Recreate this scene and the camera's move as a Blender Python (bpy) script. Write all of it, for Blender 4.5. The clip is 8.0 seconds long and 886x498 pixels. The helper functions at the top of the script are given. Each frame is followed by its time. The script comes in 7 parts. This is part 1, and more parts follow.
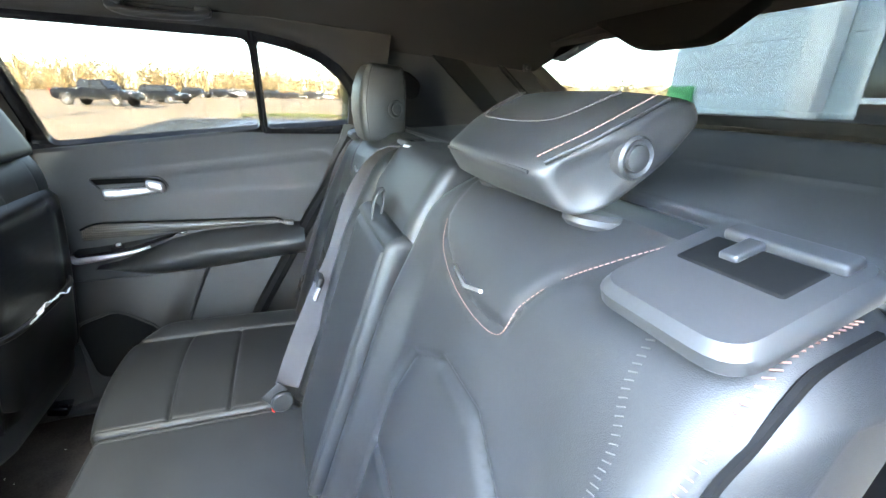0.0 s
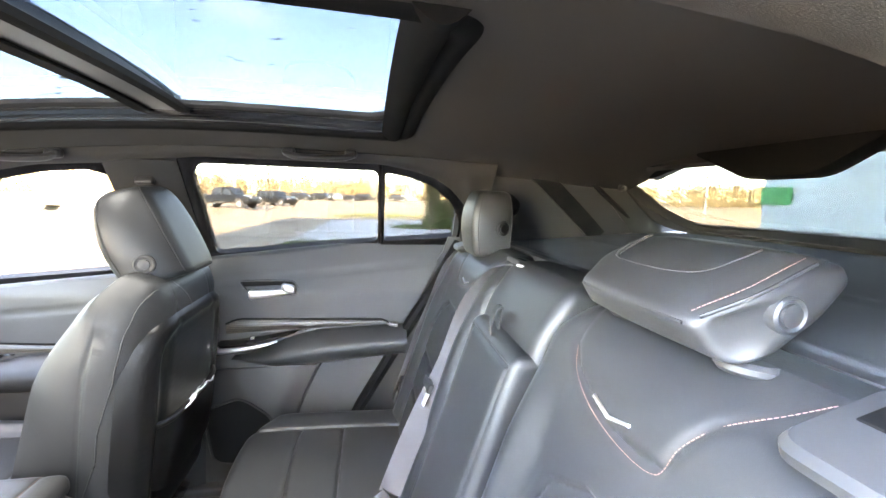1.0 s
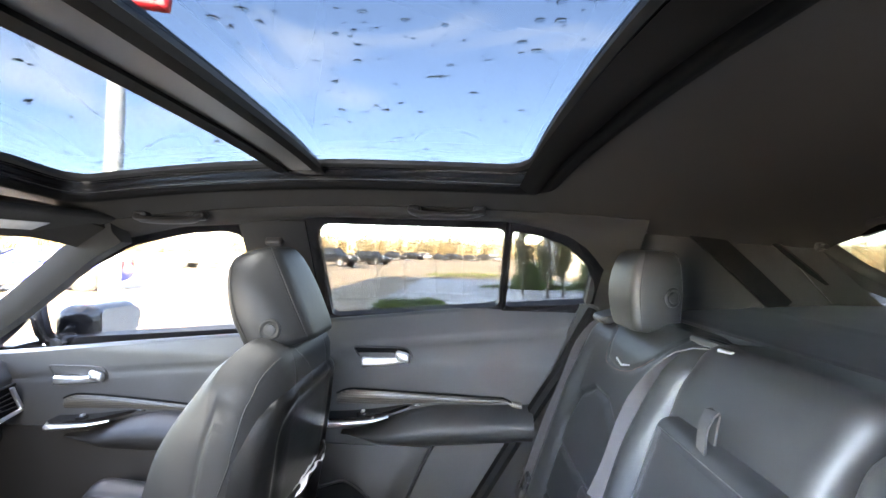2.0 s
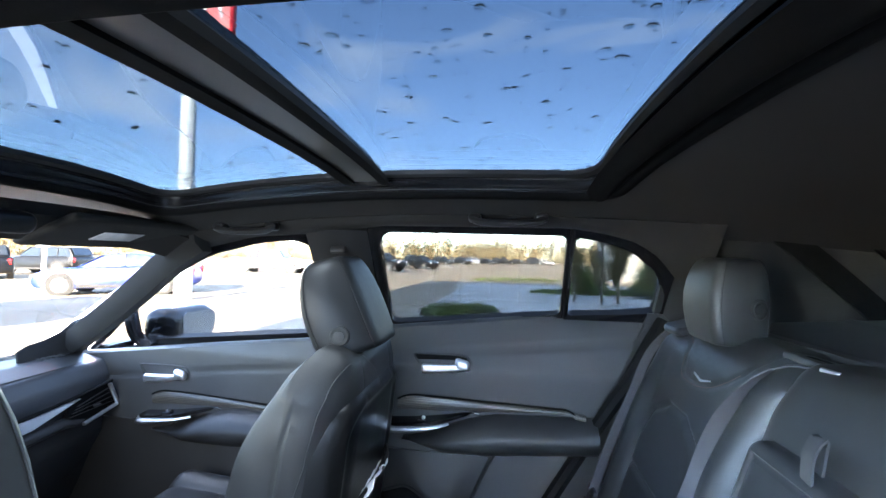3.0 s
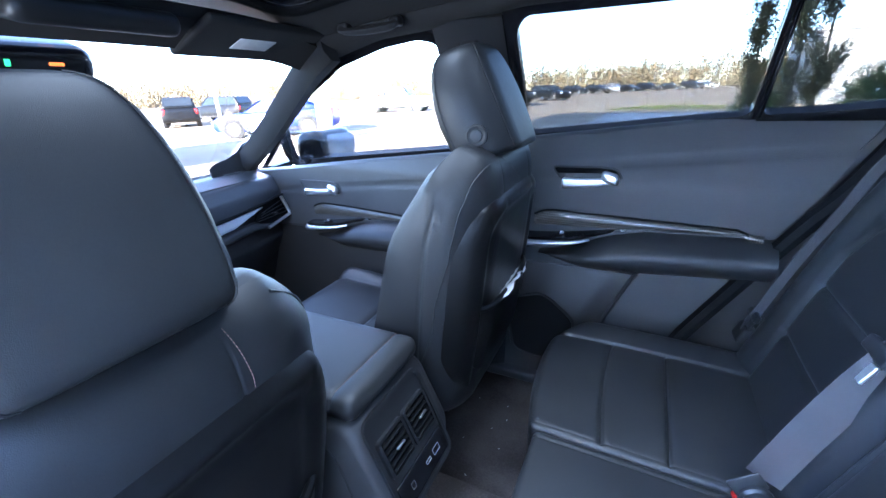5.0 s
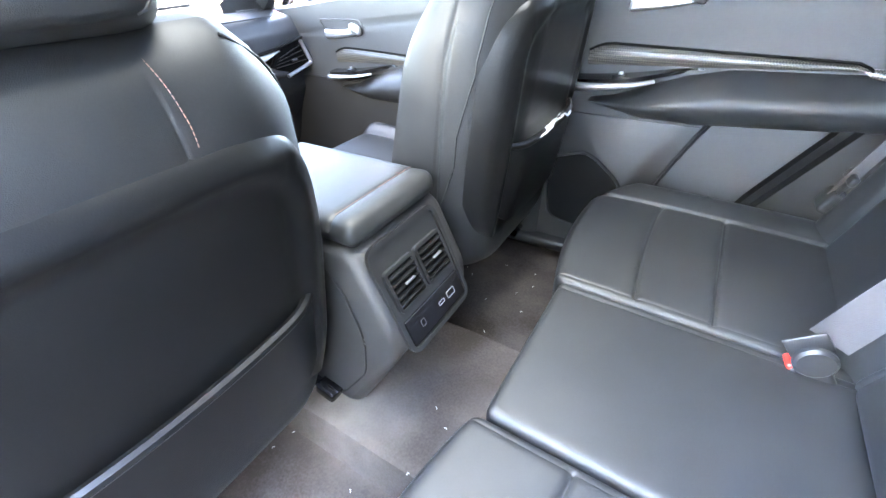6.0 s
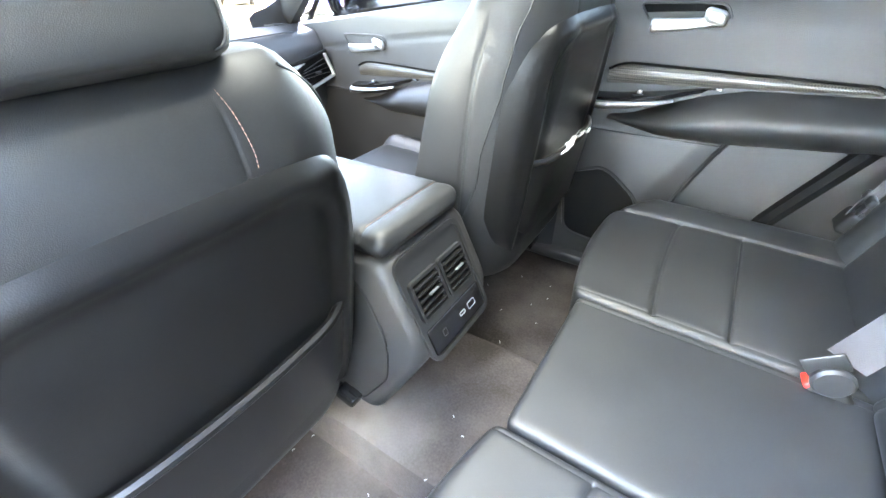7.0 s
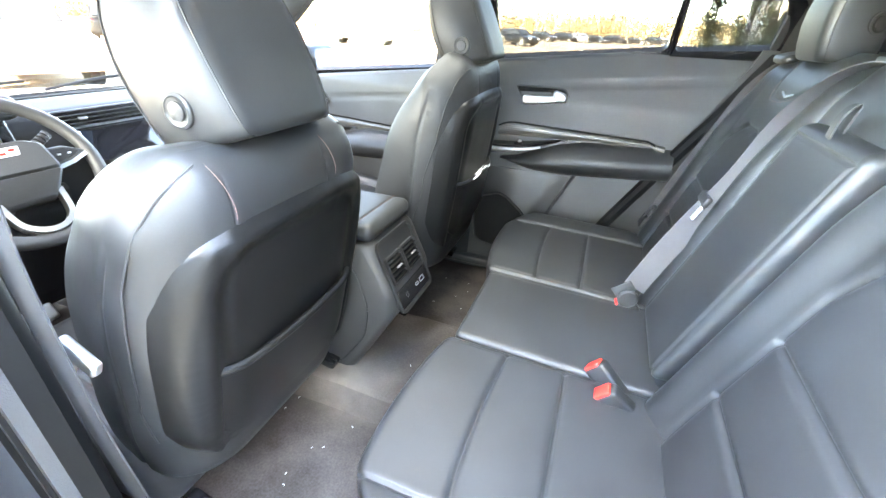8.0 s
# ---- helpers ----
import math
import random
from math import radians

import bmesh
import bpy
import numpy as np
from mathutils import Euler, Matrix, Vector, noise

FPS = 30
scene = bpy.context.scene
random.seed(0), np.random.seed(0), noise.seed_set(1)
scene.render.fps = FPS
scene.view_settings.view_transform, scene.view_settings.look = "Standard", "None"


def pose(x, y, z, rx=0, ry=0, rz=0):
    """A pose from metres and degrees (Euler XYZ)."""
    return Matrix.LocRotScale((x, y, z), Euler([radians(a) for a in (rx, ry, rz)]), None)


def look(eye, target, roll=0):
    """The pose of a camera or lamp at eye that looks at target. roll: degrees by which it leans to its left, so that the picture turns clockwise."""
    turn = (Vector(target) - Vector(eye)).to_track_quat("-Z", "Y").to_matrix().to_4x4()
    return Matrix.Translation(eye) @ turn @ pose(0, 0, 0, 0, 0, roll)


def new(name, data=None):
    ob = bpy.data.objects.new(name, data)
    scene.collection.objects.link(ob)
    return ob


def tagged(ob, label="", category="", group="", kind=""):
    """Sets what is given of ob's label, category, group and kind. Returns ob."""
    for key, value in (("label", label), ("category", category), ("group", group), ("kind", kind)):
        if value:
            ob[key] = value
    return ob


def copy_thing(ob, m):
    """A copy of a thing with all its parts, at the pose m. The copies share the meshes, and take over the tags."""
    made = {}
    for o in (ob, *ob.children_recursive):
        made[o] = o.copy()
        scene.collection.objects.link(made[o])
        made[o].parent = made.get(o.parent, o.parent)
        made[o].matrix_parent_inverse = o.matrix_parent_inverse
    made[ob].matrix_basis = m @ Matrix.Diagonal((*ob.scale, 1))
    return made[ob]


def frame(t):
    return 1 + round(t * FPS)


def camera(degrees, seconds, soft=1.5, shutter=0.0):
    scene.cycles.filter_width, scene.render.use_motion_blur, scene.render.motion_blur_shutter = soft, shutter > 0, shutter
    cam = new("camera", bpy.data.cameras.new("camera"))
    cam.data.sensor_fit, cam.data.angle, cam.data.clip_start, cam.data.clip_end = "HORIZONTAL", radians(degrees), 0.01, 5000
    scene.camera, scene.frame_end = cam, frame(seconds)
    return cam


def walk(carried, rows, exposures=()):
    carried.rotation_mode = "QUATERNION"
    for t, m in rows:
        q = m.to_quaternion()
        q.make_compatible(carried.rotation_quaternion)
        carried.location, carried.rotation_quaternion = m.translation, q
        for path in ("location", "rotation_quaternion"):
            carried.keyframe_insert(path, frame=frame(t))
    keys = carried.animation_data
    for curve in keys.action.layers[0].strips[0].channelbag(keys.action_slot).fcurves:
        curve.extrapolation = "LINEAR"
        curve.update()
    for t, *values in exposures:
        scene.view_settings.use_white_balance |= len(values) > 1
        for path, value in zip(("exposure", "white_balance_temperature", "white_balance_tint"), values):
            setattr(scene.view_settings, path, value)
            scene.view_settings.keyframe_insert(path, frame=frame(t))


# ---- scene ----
cam = camera(94.6, 8.0)
PATH = [
    (0, (0.336, -0.693, 1.404), (1.007, 1.058, 0.709), 1.9),
    (0.5, (0.286, -0.665, 1.44), (0.729, 1.251, 1.072), 1.5),
    (1, (0.242, -0.724, 1.456), (0.589, 1.229, 1.202), 1.3),
    (1.5, (0.183, -0.631, 1.45), (0.36, 1.355, 1.29), -1.5),
    (2, (0.134, -0.564, 1.456), (0.057, 1.434, 1.482), 1.3),
    (3.5, (0.097, -0.568, 1.466), (-0.302, 1.391, 1.513), -0.3),
    (4, (0.094, -0.562, 1.461), (-0.446, 1.363, 1.414), -1.0),
    (4.5, (0.069, -0.56, 1.445), (-0.627, 1.293, 1.157), -1.3),
    (5, (0.046, -0.498, 1.373), (-0.786, 1.174, 0.657), -2.3),
    (5.2, (0.039, -0.488, 1.314), (-0.85, 1.089, 0.463), -1.6),
    (6.3, (0.053, -0.434, 1.216), (-0.848, 0.902, 0.032), -2.8),
    (6.5, (0.048, -0.439, 1.222), (-0.883, 0.892, 0.055), -2.9),
    (7, (0.039, -0.467, 1.239), (-0.908, 0.89, 0.115), -2.4),
    (7.5, (0.087, -0.605, 1.3), (-0.761, 0.816, 0.177), -5.2),
    (7.7, (0.122, -0.706, 1.301), (-0.667, 0.804, 0.254), -4.9),
    (8, (0.125, -0.84, 1.327), (-0.476, 0.815, 0.379), 2.7),
]
EXPOSURES = [(0, 8.3, 8800, 13), (0.5, 8.75, 9700, 18), (1, 8.7, 9600, 21), (1.5, 8.5, 9200, 20), (2, 8.15, 8800, 21), (3.5, 7.2, 6500, 12), (4.5, 7.25, 6500, 13), (5.2, 7.6, 5600, 20), (6.3, 9.35, 9000, 16), (7.5, 9.0, 9300, 14), (8, 8.85, 9400, 14)]
walk(cam, [(t, look(eye, target, roll)) for t, eye, target, roll in PATH], EXPOSURES)

# ---- world and light ----
SUN_AZ, SUN_EL = 0.0, 18.0          # way the light travels, from +y towards +x; height over the horizon
world = bpy.data.worlds.new("sky")
scene.world = world
world.use_nodes = True
wn, wl = world.node_tree.nodes, world.node_tree.links
wn.clear()
w_out, w_bg, w_sky = wn.new("ShaderNodeOutputWorld"), wn.new("ShaderNodeBackground"), wn.new("ShaderNodeTexSky")
w_sky.sky_type, w_sky.sun_disc = "NISHITA", False
w_sky.sun_elevation, w_sky.sun_rotation = radians(SUN_EL), radians(180 + SUN_AZ)
w_sky.air_density, w_sky.dust_density, w_sky.ozone_density = 1.0, 0.0, 2.2
w_sky.altitude = 2200
w_tc, w_map, w_noise, w_ramp, w_mix = (wn.new("ShaderNodeTexCoord"), wn.new("ShaderNodeMapping"), wn.new("ShaderNodeTexNoise"),
                                      wn.new("ShaderNodeValToRGB"), wn.new("ShaderNodeMixRGB"))
w_map.inputs["Rotation"].default_value = (0.3, 0.2, 0.6)
w_map.inputs["Scale"].default_value = (1.2, 3.2, 4.0)
w_noise.inputs["Scale"].default_value, w_noise.inputs["Detail"].default_value = 1.5, 7.0
w_noise.inputs["Distortion"].default_value = 0.6
w_ramp.color_ramp.elements[0].position, w_ramp.color_ramp.elements[1].position = 0.50, 0.78
w_ramp.color_ramp.elements[1].color = (0.62, 0.62, 0.62, 1)
w_mix.inputs["Color2"].default_value = (4.8, 5.0, 5.2, 1)
wl.new(w_tc.outputs["Generated"], w_map.inputs["Vector"])
wl.new(w_map.outputs["Vector"], w_noise.inputs["Vector"])
wl.new(w_noise.outputs["Fac"], w_ramp.inputs["Fac"])
wl.new(w_ramp.outputs["Color"], w_mix.inputs["Fac"])
wl.new(w_sky.outputs["Color"], w_mix.inputs["Color1"])
wl.new(w_mix.outputs["Color"], w_bg.inputs["Color"])
w_bg.inputs["Strength"].default_value = 0.15
wl.new(w_bg.outputs["Background"], w_out.inputs["Surface"])

sun = new("sun", bpy.data.lights.new("sun", "SUN"))
sun.data.energy, sun.data.angle, sun.data.color = 4.9, radians(0.6), (1.0, 0.92, 0.80)
sun.matrix_world = look((0, 0, 30), (math.sin(radians(SUN_AZ)), math.cos(radians(SUN_AZ)), 30 - math.tan(radians(SUN_EL))))

# lamp added under the glass roof, standing in for the sky's light
roof_fill = new("roof_fill", bpy.data.lights.new("roof_fill", "AREA"))
roof_fill.data.shape, roof_fill.data.size, roof_fill.data.size_y = "RECTANGLE", 0.76, 0.66
roof_fill.data.energy, roof_fill.data.color, roof_fill.data.spread = 0.052, (0.66, 0.84, 1.0), radians(85)
roof_fill.matrix_world = pose(-0.37, 0.02, 1.662)
# unseen lamp added in the driver's window, fills the cabin from the left front
window_fill = new("window_fill", bpy.data.lights.new("window_fill", "AREA"))
window_fill.data.shape, window_fill.data.size, window_fill.data.size_y = "RECTANGLE", 0.74, 0.26
window_fill.data.energy, window_fill.data.color, window_fill.data.spread = 0.060, (0.74, 0.88, 1.0), radians(120)
window_fill.matrix_world = look((-0.90, -0.695, 1.33), (-0.75, 0.30, 1.06))


# ---- materials ----
def material(name, colour, rough=0.5, metal=0.0, spots=0.0, spot_scale=6.0, grain=0.0, grain_scale=300.0, wear=0.0, coat=0.0, spec=0.5, kind="NOISE"):
    """A surface with colour that varies at two scales and a fine relief."""
    m = bpy.data.materials.new(name)
    m.use_nodes = True
    n, l = m.node_tree.nodes, m.node_tree.links
    b = n["Principled BSDF"]
    b.inputs["Roughness"].default_value, b.inputs["Metallic"].default_value = rough, metal
    b.inputs["Specular IOR Level"].default_value = spec
    b.inputs["Coat Weight"].default_value = coat
    tc = n.new("ShaderNodeTexCoord")
    big, fine, mixer = n.new("ShaderNodeTexNoise"), n.new("ShaderNodeTexNoise"), n.new("ShaderNodeMixRGB")
    big.inputs["Scale"].default_value, big.inputs["Detail"].default_value = spot_scale, 5
    fine.inputs["Scale"].default_value, fine.inputs["Detail"].default_value = grain_scale * 0.35, 3
    l.new(tc.outputs["Object"], big.inputs["Vector"])
    l.new(tc.outputs["Object"], fine.inputs["Vector"])
    ramp = n.new("ShaderNodeValToRGB")
    ramp.color_ramp.elements[0].position, ramp.color_ramp.elements[1].position = 0.35, 0.7
    add = n.new("ShaderNodeMath")
    add.operation = "MULTIPLY_ADD"
    add.inputs[1].default_value, add.inputs[2].default_value = 0.35, -0.175
    sum_ = n.new("ShaderNodeMath")
    l.new(fine.outputs["Fac"], add.inputs[0])
    l.new(big.outputs["Fac"], sum_.inputs[0])
    l.new(add.outputs[0], sum_.inputs[1])
    l.new(sum_.outputs[0], ramp.inputs["Fac"])
    c = Vector(colour)
    mixer.inputs["Color1"].default_value = (*(c * (1 - spots)), 1)
    mixer.inputs["Color2"].default_value = (*[min(1, v * (1 + spots) + 0.02 * wear) for v in c], 1)
    l.new(ramp.outputs["Color"], mixer.inputs["Fac"])
    l.new(mixer.outputs["Color"], b.inputs["Base Color"])
    rr = n.new("ShaderNodeMapRange")
    rr.inputs["To Min"].default_value, rr.inputs["To Max"].default_value = max(0.02, rough - 0.07), min(1, rough + 0.07)
    l.new(big.outputs["Fac"], rr.inputs["Value"])
    l.new(rr.outputs["Result"], b.inputs["Roughness"])
    if grain:
        bump = n.new("ShaderNodeBump")
        bump.inputs["Strength"].default_value, bump.inputs["Distance"].default_value = grain, 0.001
        if kind == "VORONOI":
            tex = n.new("ShaderNodeTexVoronoi")
            tex.inputs["Scale"].default_value = grain_scale
            out = tex.outputs["Distance"]
        else:
            tex = n.new("ShaderNodeTexNoise")
            tex.inputs["Scale"].default_value, tex.inputs["Detail"].default_value = grain_scale, 3
            out = tex.outputs["Fac"]
        l.new(tc.outputs["Object"], tex.inputs["Vector"])
        l.new(out, bump.inputs["Height"])
        l.new(bump.outputs["Normal"], b.inputs["Normal"])
    return m


def pane_material(name, tint, gloss=1.0):
    """Clear or tinted glass: tinted see-through with a mirror sheen."""
    m = bpy.data.materials.new(name)
    m.use_nodes = True
    n, l = m.node_tree.nodes, m.node_tree.links
    n.clear()
    out, mixs, tr, gl, lw, mul = (n.new("ShaderNodeOutputMaterial"), n.new("ShaderNodeMixShader"), n.new("ShaderNodeBsdfTransparent"),
                                  n.new("ShaderNodeBsdfGlossy"), n.new("ShaderNodeLayerWeight"), n.new("ShaderNodeMapRange"))
    tr.inputs["Color"].default_value = (*tint, 1)
    gl.inputs["Roughness"].default_value = 0.01
    pw = n.new("ShaderNodeMath")
    pw.operation, pw.inputs[1].default_value = "POWER", 4.5
    lw.inputs["Blend"].default_value = 0.5
    mul.inputs["To Min"].default_value, mul.inputs["To Max"].default_value = 0.03 * gloss, 0.8 * gloss
    l.new(lw.outputs["Facing"], pw.inputs[0])
    l.new(pw.outputs[0], mul.inputs["Value"])
    l.new(mul.outputs["Result"], mixs.inputs["Fac"])
    l.new(tr.outputs[0], mixs.inputs[1])
    l.new(gl.outputs[0], mixs.inputs[2])
    l.new(mixs.outputs[0], out.inputs["Surface"])
    return m


def glow_material(name, colour, strength):
    m = bpy.data.materials.new(name)
    m.use_nodes = True
    b = m.node_tree.nodes["Principled BSDF"]
    b.inputs["Base Color"].default_value = (*colour, 1)
    b.inputs["Emission Color"].default_value = (*colour, 1)
    b.inputs["Emission Strength"].default_value = strength
    return m


def weave_material(name):
    """Fine woven carbon-like inlay."""
    m = material(name, (0.05, 0.048, 0.045), 0.38, spots=0.2, coat=0.2)
    n, l = m.node_tree.nodes, m.node_tree.links
    b = n["Principled BSDF"]
    tc, mp, ch = n.new("ShaderNodeTexCoord"), n.new("ShaderNodeMapping"), n.new("ShaderNodeTexChecker")
    mp.inputs["Rotation"].default_value = (0, radians(45), 0)
    ch.inputs["Scale"].default_value = 260
    ch.inputs["Color1"].default_value, ch.inputs["Color2"].default_value = (0.11, 0.098, 0.08, 1), (0.020, 0.019, 0.017, 1)
    l.new(tc.outputs["Object"], mp.inputs["Vector"])
    l.new(mp.outputs["Vector"], ch.inputs["Vector"])
    l.new(ch.outputs["Color"], b.inputs["Base Color"])
    return m


LEATHER = material("black_leather", (0.0185, 0.0187, 0.0190), 0.45, spots=0.18, spot_scale=9, grain=0.15, grain_scale=1300, kind="VORONOI", spec=0.38)
LEATHER_SOFT = material("soft_trim", (0.040, 0.040, 0.040), 0.5, spots=0.12, spot_scale=7, grain=0.3, grain_scale=600, kind="VORONOI")
PLASTIC = material("dark_plastic", (0.015, 0.015, 0.0155), 0.42, spots=0.15, spot_scale=8, grain=0.12, grain_scale=1500, kind="VORONOI")
SMOOTH_PLASTIC = material("satin_black_plastic", (0.022, 0.022, 0.0225), 0.5, spots=0.12, spot_scale=8, grain=0.05, grain_scale=1800)
GREY_PLASTIC = material("grey_plastic", (0.026, 0.025, 0.0245), 0.48, spots=0.12, grain=0.25, grain_scale=700, kind="VORONOI")
BAR_GREY = material("satin_grey_bar", (0.055, 0.055, 0.054), 0.36, spots=0.15, spot_scale=5, grain=0.08, grain_scale=900)
GLOSS_BLACK = material("gloss_black", (0.008, 0.008, 0.009), 0.18, spots=0.2)
SHELL = material("black_seat_shell", (0.0075, 0.0073, 0.0072), 0.32, spots=0.15, spot_scale=8, grain=0.08, grain_scale=900, kind="VORONOI", spec=0.22)
# also painted on the left centre pillar and on hollows as shade
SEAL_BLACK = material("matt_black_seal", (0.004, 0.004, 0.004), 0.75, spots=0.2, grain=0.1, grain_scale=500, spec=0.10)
SCREEN = material("screen_glass", (0.012, 0.012, 0.014), 0.03, spots=0.1, coat=1.0, spec=1.0)
RUBBER = material("black_rubber", (0.012, 0.012, 0.012), 0.7, spots=0.2, grain=0.2, grain_scale=300)
HEADLINER = material("black_headliner_cloth", (0.0175, 0.0157, 0.0135), 0.9, spots=0.18, spot_scale=5, grain=0.6, grain_scale=900)
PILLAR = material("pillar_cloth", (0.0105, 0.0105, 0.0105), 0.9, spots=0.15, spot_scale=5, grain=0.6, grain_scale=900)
CARPET = material("brown_black_carpet", (0.052, 0.041, 0.036), 0.95, spots=0.4, spot_scale=5, grain=1.0, grain_scale=600, wear=1.0, spec=0.1)
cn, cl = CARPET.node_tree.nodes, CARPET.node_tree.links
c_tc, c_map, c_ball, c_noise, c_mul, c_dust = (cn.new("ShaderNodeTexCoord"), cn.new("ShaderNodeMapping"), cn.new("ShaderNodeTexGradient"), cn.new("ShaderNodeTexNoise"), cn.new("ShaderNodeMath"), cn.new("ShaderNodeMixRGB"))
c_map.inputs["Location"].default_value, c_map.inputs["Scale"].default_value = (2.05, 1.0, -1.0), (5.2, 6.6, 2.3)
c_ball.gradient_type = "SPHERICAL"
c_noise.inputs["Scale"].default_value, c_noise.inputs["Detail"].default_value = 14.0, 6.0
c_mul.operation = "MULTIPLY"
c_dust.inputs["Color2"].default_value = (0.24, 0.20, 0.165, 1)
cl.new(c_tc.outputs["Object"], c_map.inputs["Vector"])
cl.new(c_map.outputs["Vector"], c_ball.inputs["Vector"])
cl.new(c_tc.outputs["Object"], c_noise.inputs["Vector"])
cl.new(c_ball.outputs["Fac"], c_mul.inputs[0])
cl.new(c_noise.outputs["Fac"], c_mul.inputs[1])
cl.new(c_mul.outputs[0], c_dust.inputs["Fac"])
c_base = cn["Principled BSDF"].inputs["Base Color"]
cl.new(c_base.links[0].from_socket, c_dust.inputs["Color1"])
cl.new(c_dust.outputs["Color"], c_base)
CLOTH = material("grey_seat_cloth", (0.16, 0.15, 0.14), 0.9, spots=0.2, spot_scale=9, grain=0.8, grain_scale=700, spec=0.2)
SHADE = material("cargo_shade_cloth", (0.075, 0.075, 0.073), 0.85, spots=0.12, spot_scale=3, grain=0.5, grain_scale=800, spec=0.2)
WEBBING = material("grey_belt_webbing", (0.041, 0.0375, 0.0385), 0.65, spots=0.12, spot_scale=14, grain=0.8, grain_scale=1000)
WEBBING_BLACK = material("black_belt_webbing", (0.02, 0.02, 0.021), 0.7, spots=0.12, grain=0.8, grain_scale=1000)
CHROME = material("satin_chrome", (0.86, 0.86, 0.87), 0.34, 1.0, spots=0.05)
STEEL = material("steel", (0.55, 0.55, 0.55), 0.3, 1.0, spots=0.1)
STITCH = material("cinnamon_thread", (0.22, 0.110, 0.085), 0.7, spots=0.15, spot_scale=60)
STITCH_DARK = material("grey_thread", (0.055, 0.048, 0.046), 0.7, spots=0.15, spot_scale=60)
RED = material("red_plastic", (0.72, 0.03, 0.02), 0.4, spots=0.1)
WHITE_PAPER = material("white_paper", (0.75, 0.74, 0.72), 0.8, spots=0.08, spot_scale=40, grain=0.2)
WEAVE = weave_material("woven_inlay")
MIRROR = material("mirror_glass", (0.85, 0.86, 0.88), 0.02, 1.0)
MIRROR_BLUE = material("dimmed_mirror_glass", (0.36, 0.40, 0.46), 0.05, 1.0)
CLEAR_SIDE = pane_material("clear_side_glass", (0.28, 0.284, 0.284), 0.4)
CLEAR = pane_material("clear_glass", (0.085, 0.087, 0.087), 0.4)
PRIVACY = pane_material("privacy_glass", (0.128, 0.132, 0.131), 0.4)
HATCH_GLASS = pane_material("hatch_glass", (0.118, 0.125, 0.122), 0.4)
ROOF_GLASS = pane_material("roof_glass", (0.0048, 0.0062, 0.0073), 0.35)
GREEN_LED = glow_material("green_light", (0.05, 0.9, 0.25), 0.012)
AMBER_LED = glow_material("amber_light", (1.0, 0.18, 0.03), 0.015)


# ---- builders ----
def thing(name, label, category, group="", kind="", at=None):
    ob = new(name)
    ob.empty_display_size = 0.1
    if at:
        ob.matrix_world = Matrix.Translation(at)
    return tagged(ob, label, category, group, kind)


def mesh_data(name, V, F, mat, smooth=True, sharp=40):
    me = bpy.data.meshes.new(name)
    me.from_pydata([tuple(float(c) for c in v) for v in V], [], [tuple(int(i) for i in f) for f in F])
    me.update()
    if smooth:
        me.shade_smooth()
        me.set_sharp_from_angle(angle=radians(sharp))
    me.materials.append(mat)
    return me


def part(name, VF, mat, parent=None, label="", smooth=True, sharp=40):
    ob = new(name, mesh_data(name, VF[0], VF[1], mat, smooth, sharp))
    if parent:
        ob.parent = parent
    if label:
        ob["label"] = label
    return ob


def join(*pieces):
    V, F, k = [], [], 0
    for v, f in pieces:
        V.extend(list(map(tuple, v)))
        F.extend([tuple(i + k for i in q) for q in f])
        k += len(v)
    return V, F


def turned(VF, m):
    """The same mesh in the pose m."""
    V = np.asarray(VF[0], float)
    R, t = np.array(m.to_3x3()), np.array(m.translation)
    return V @ R.T + t, VF[1]


def mirrored(VF):
    """The same mesh on the car's other side."""
    V = np.asarray(VF[0], float) * np.array([1, -1, 1])
    return V, [tuple(reversed(f)) for f in VF[1]]


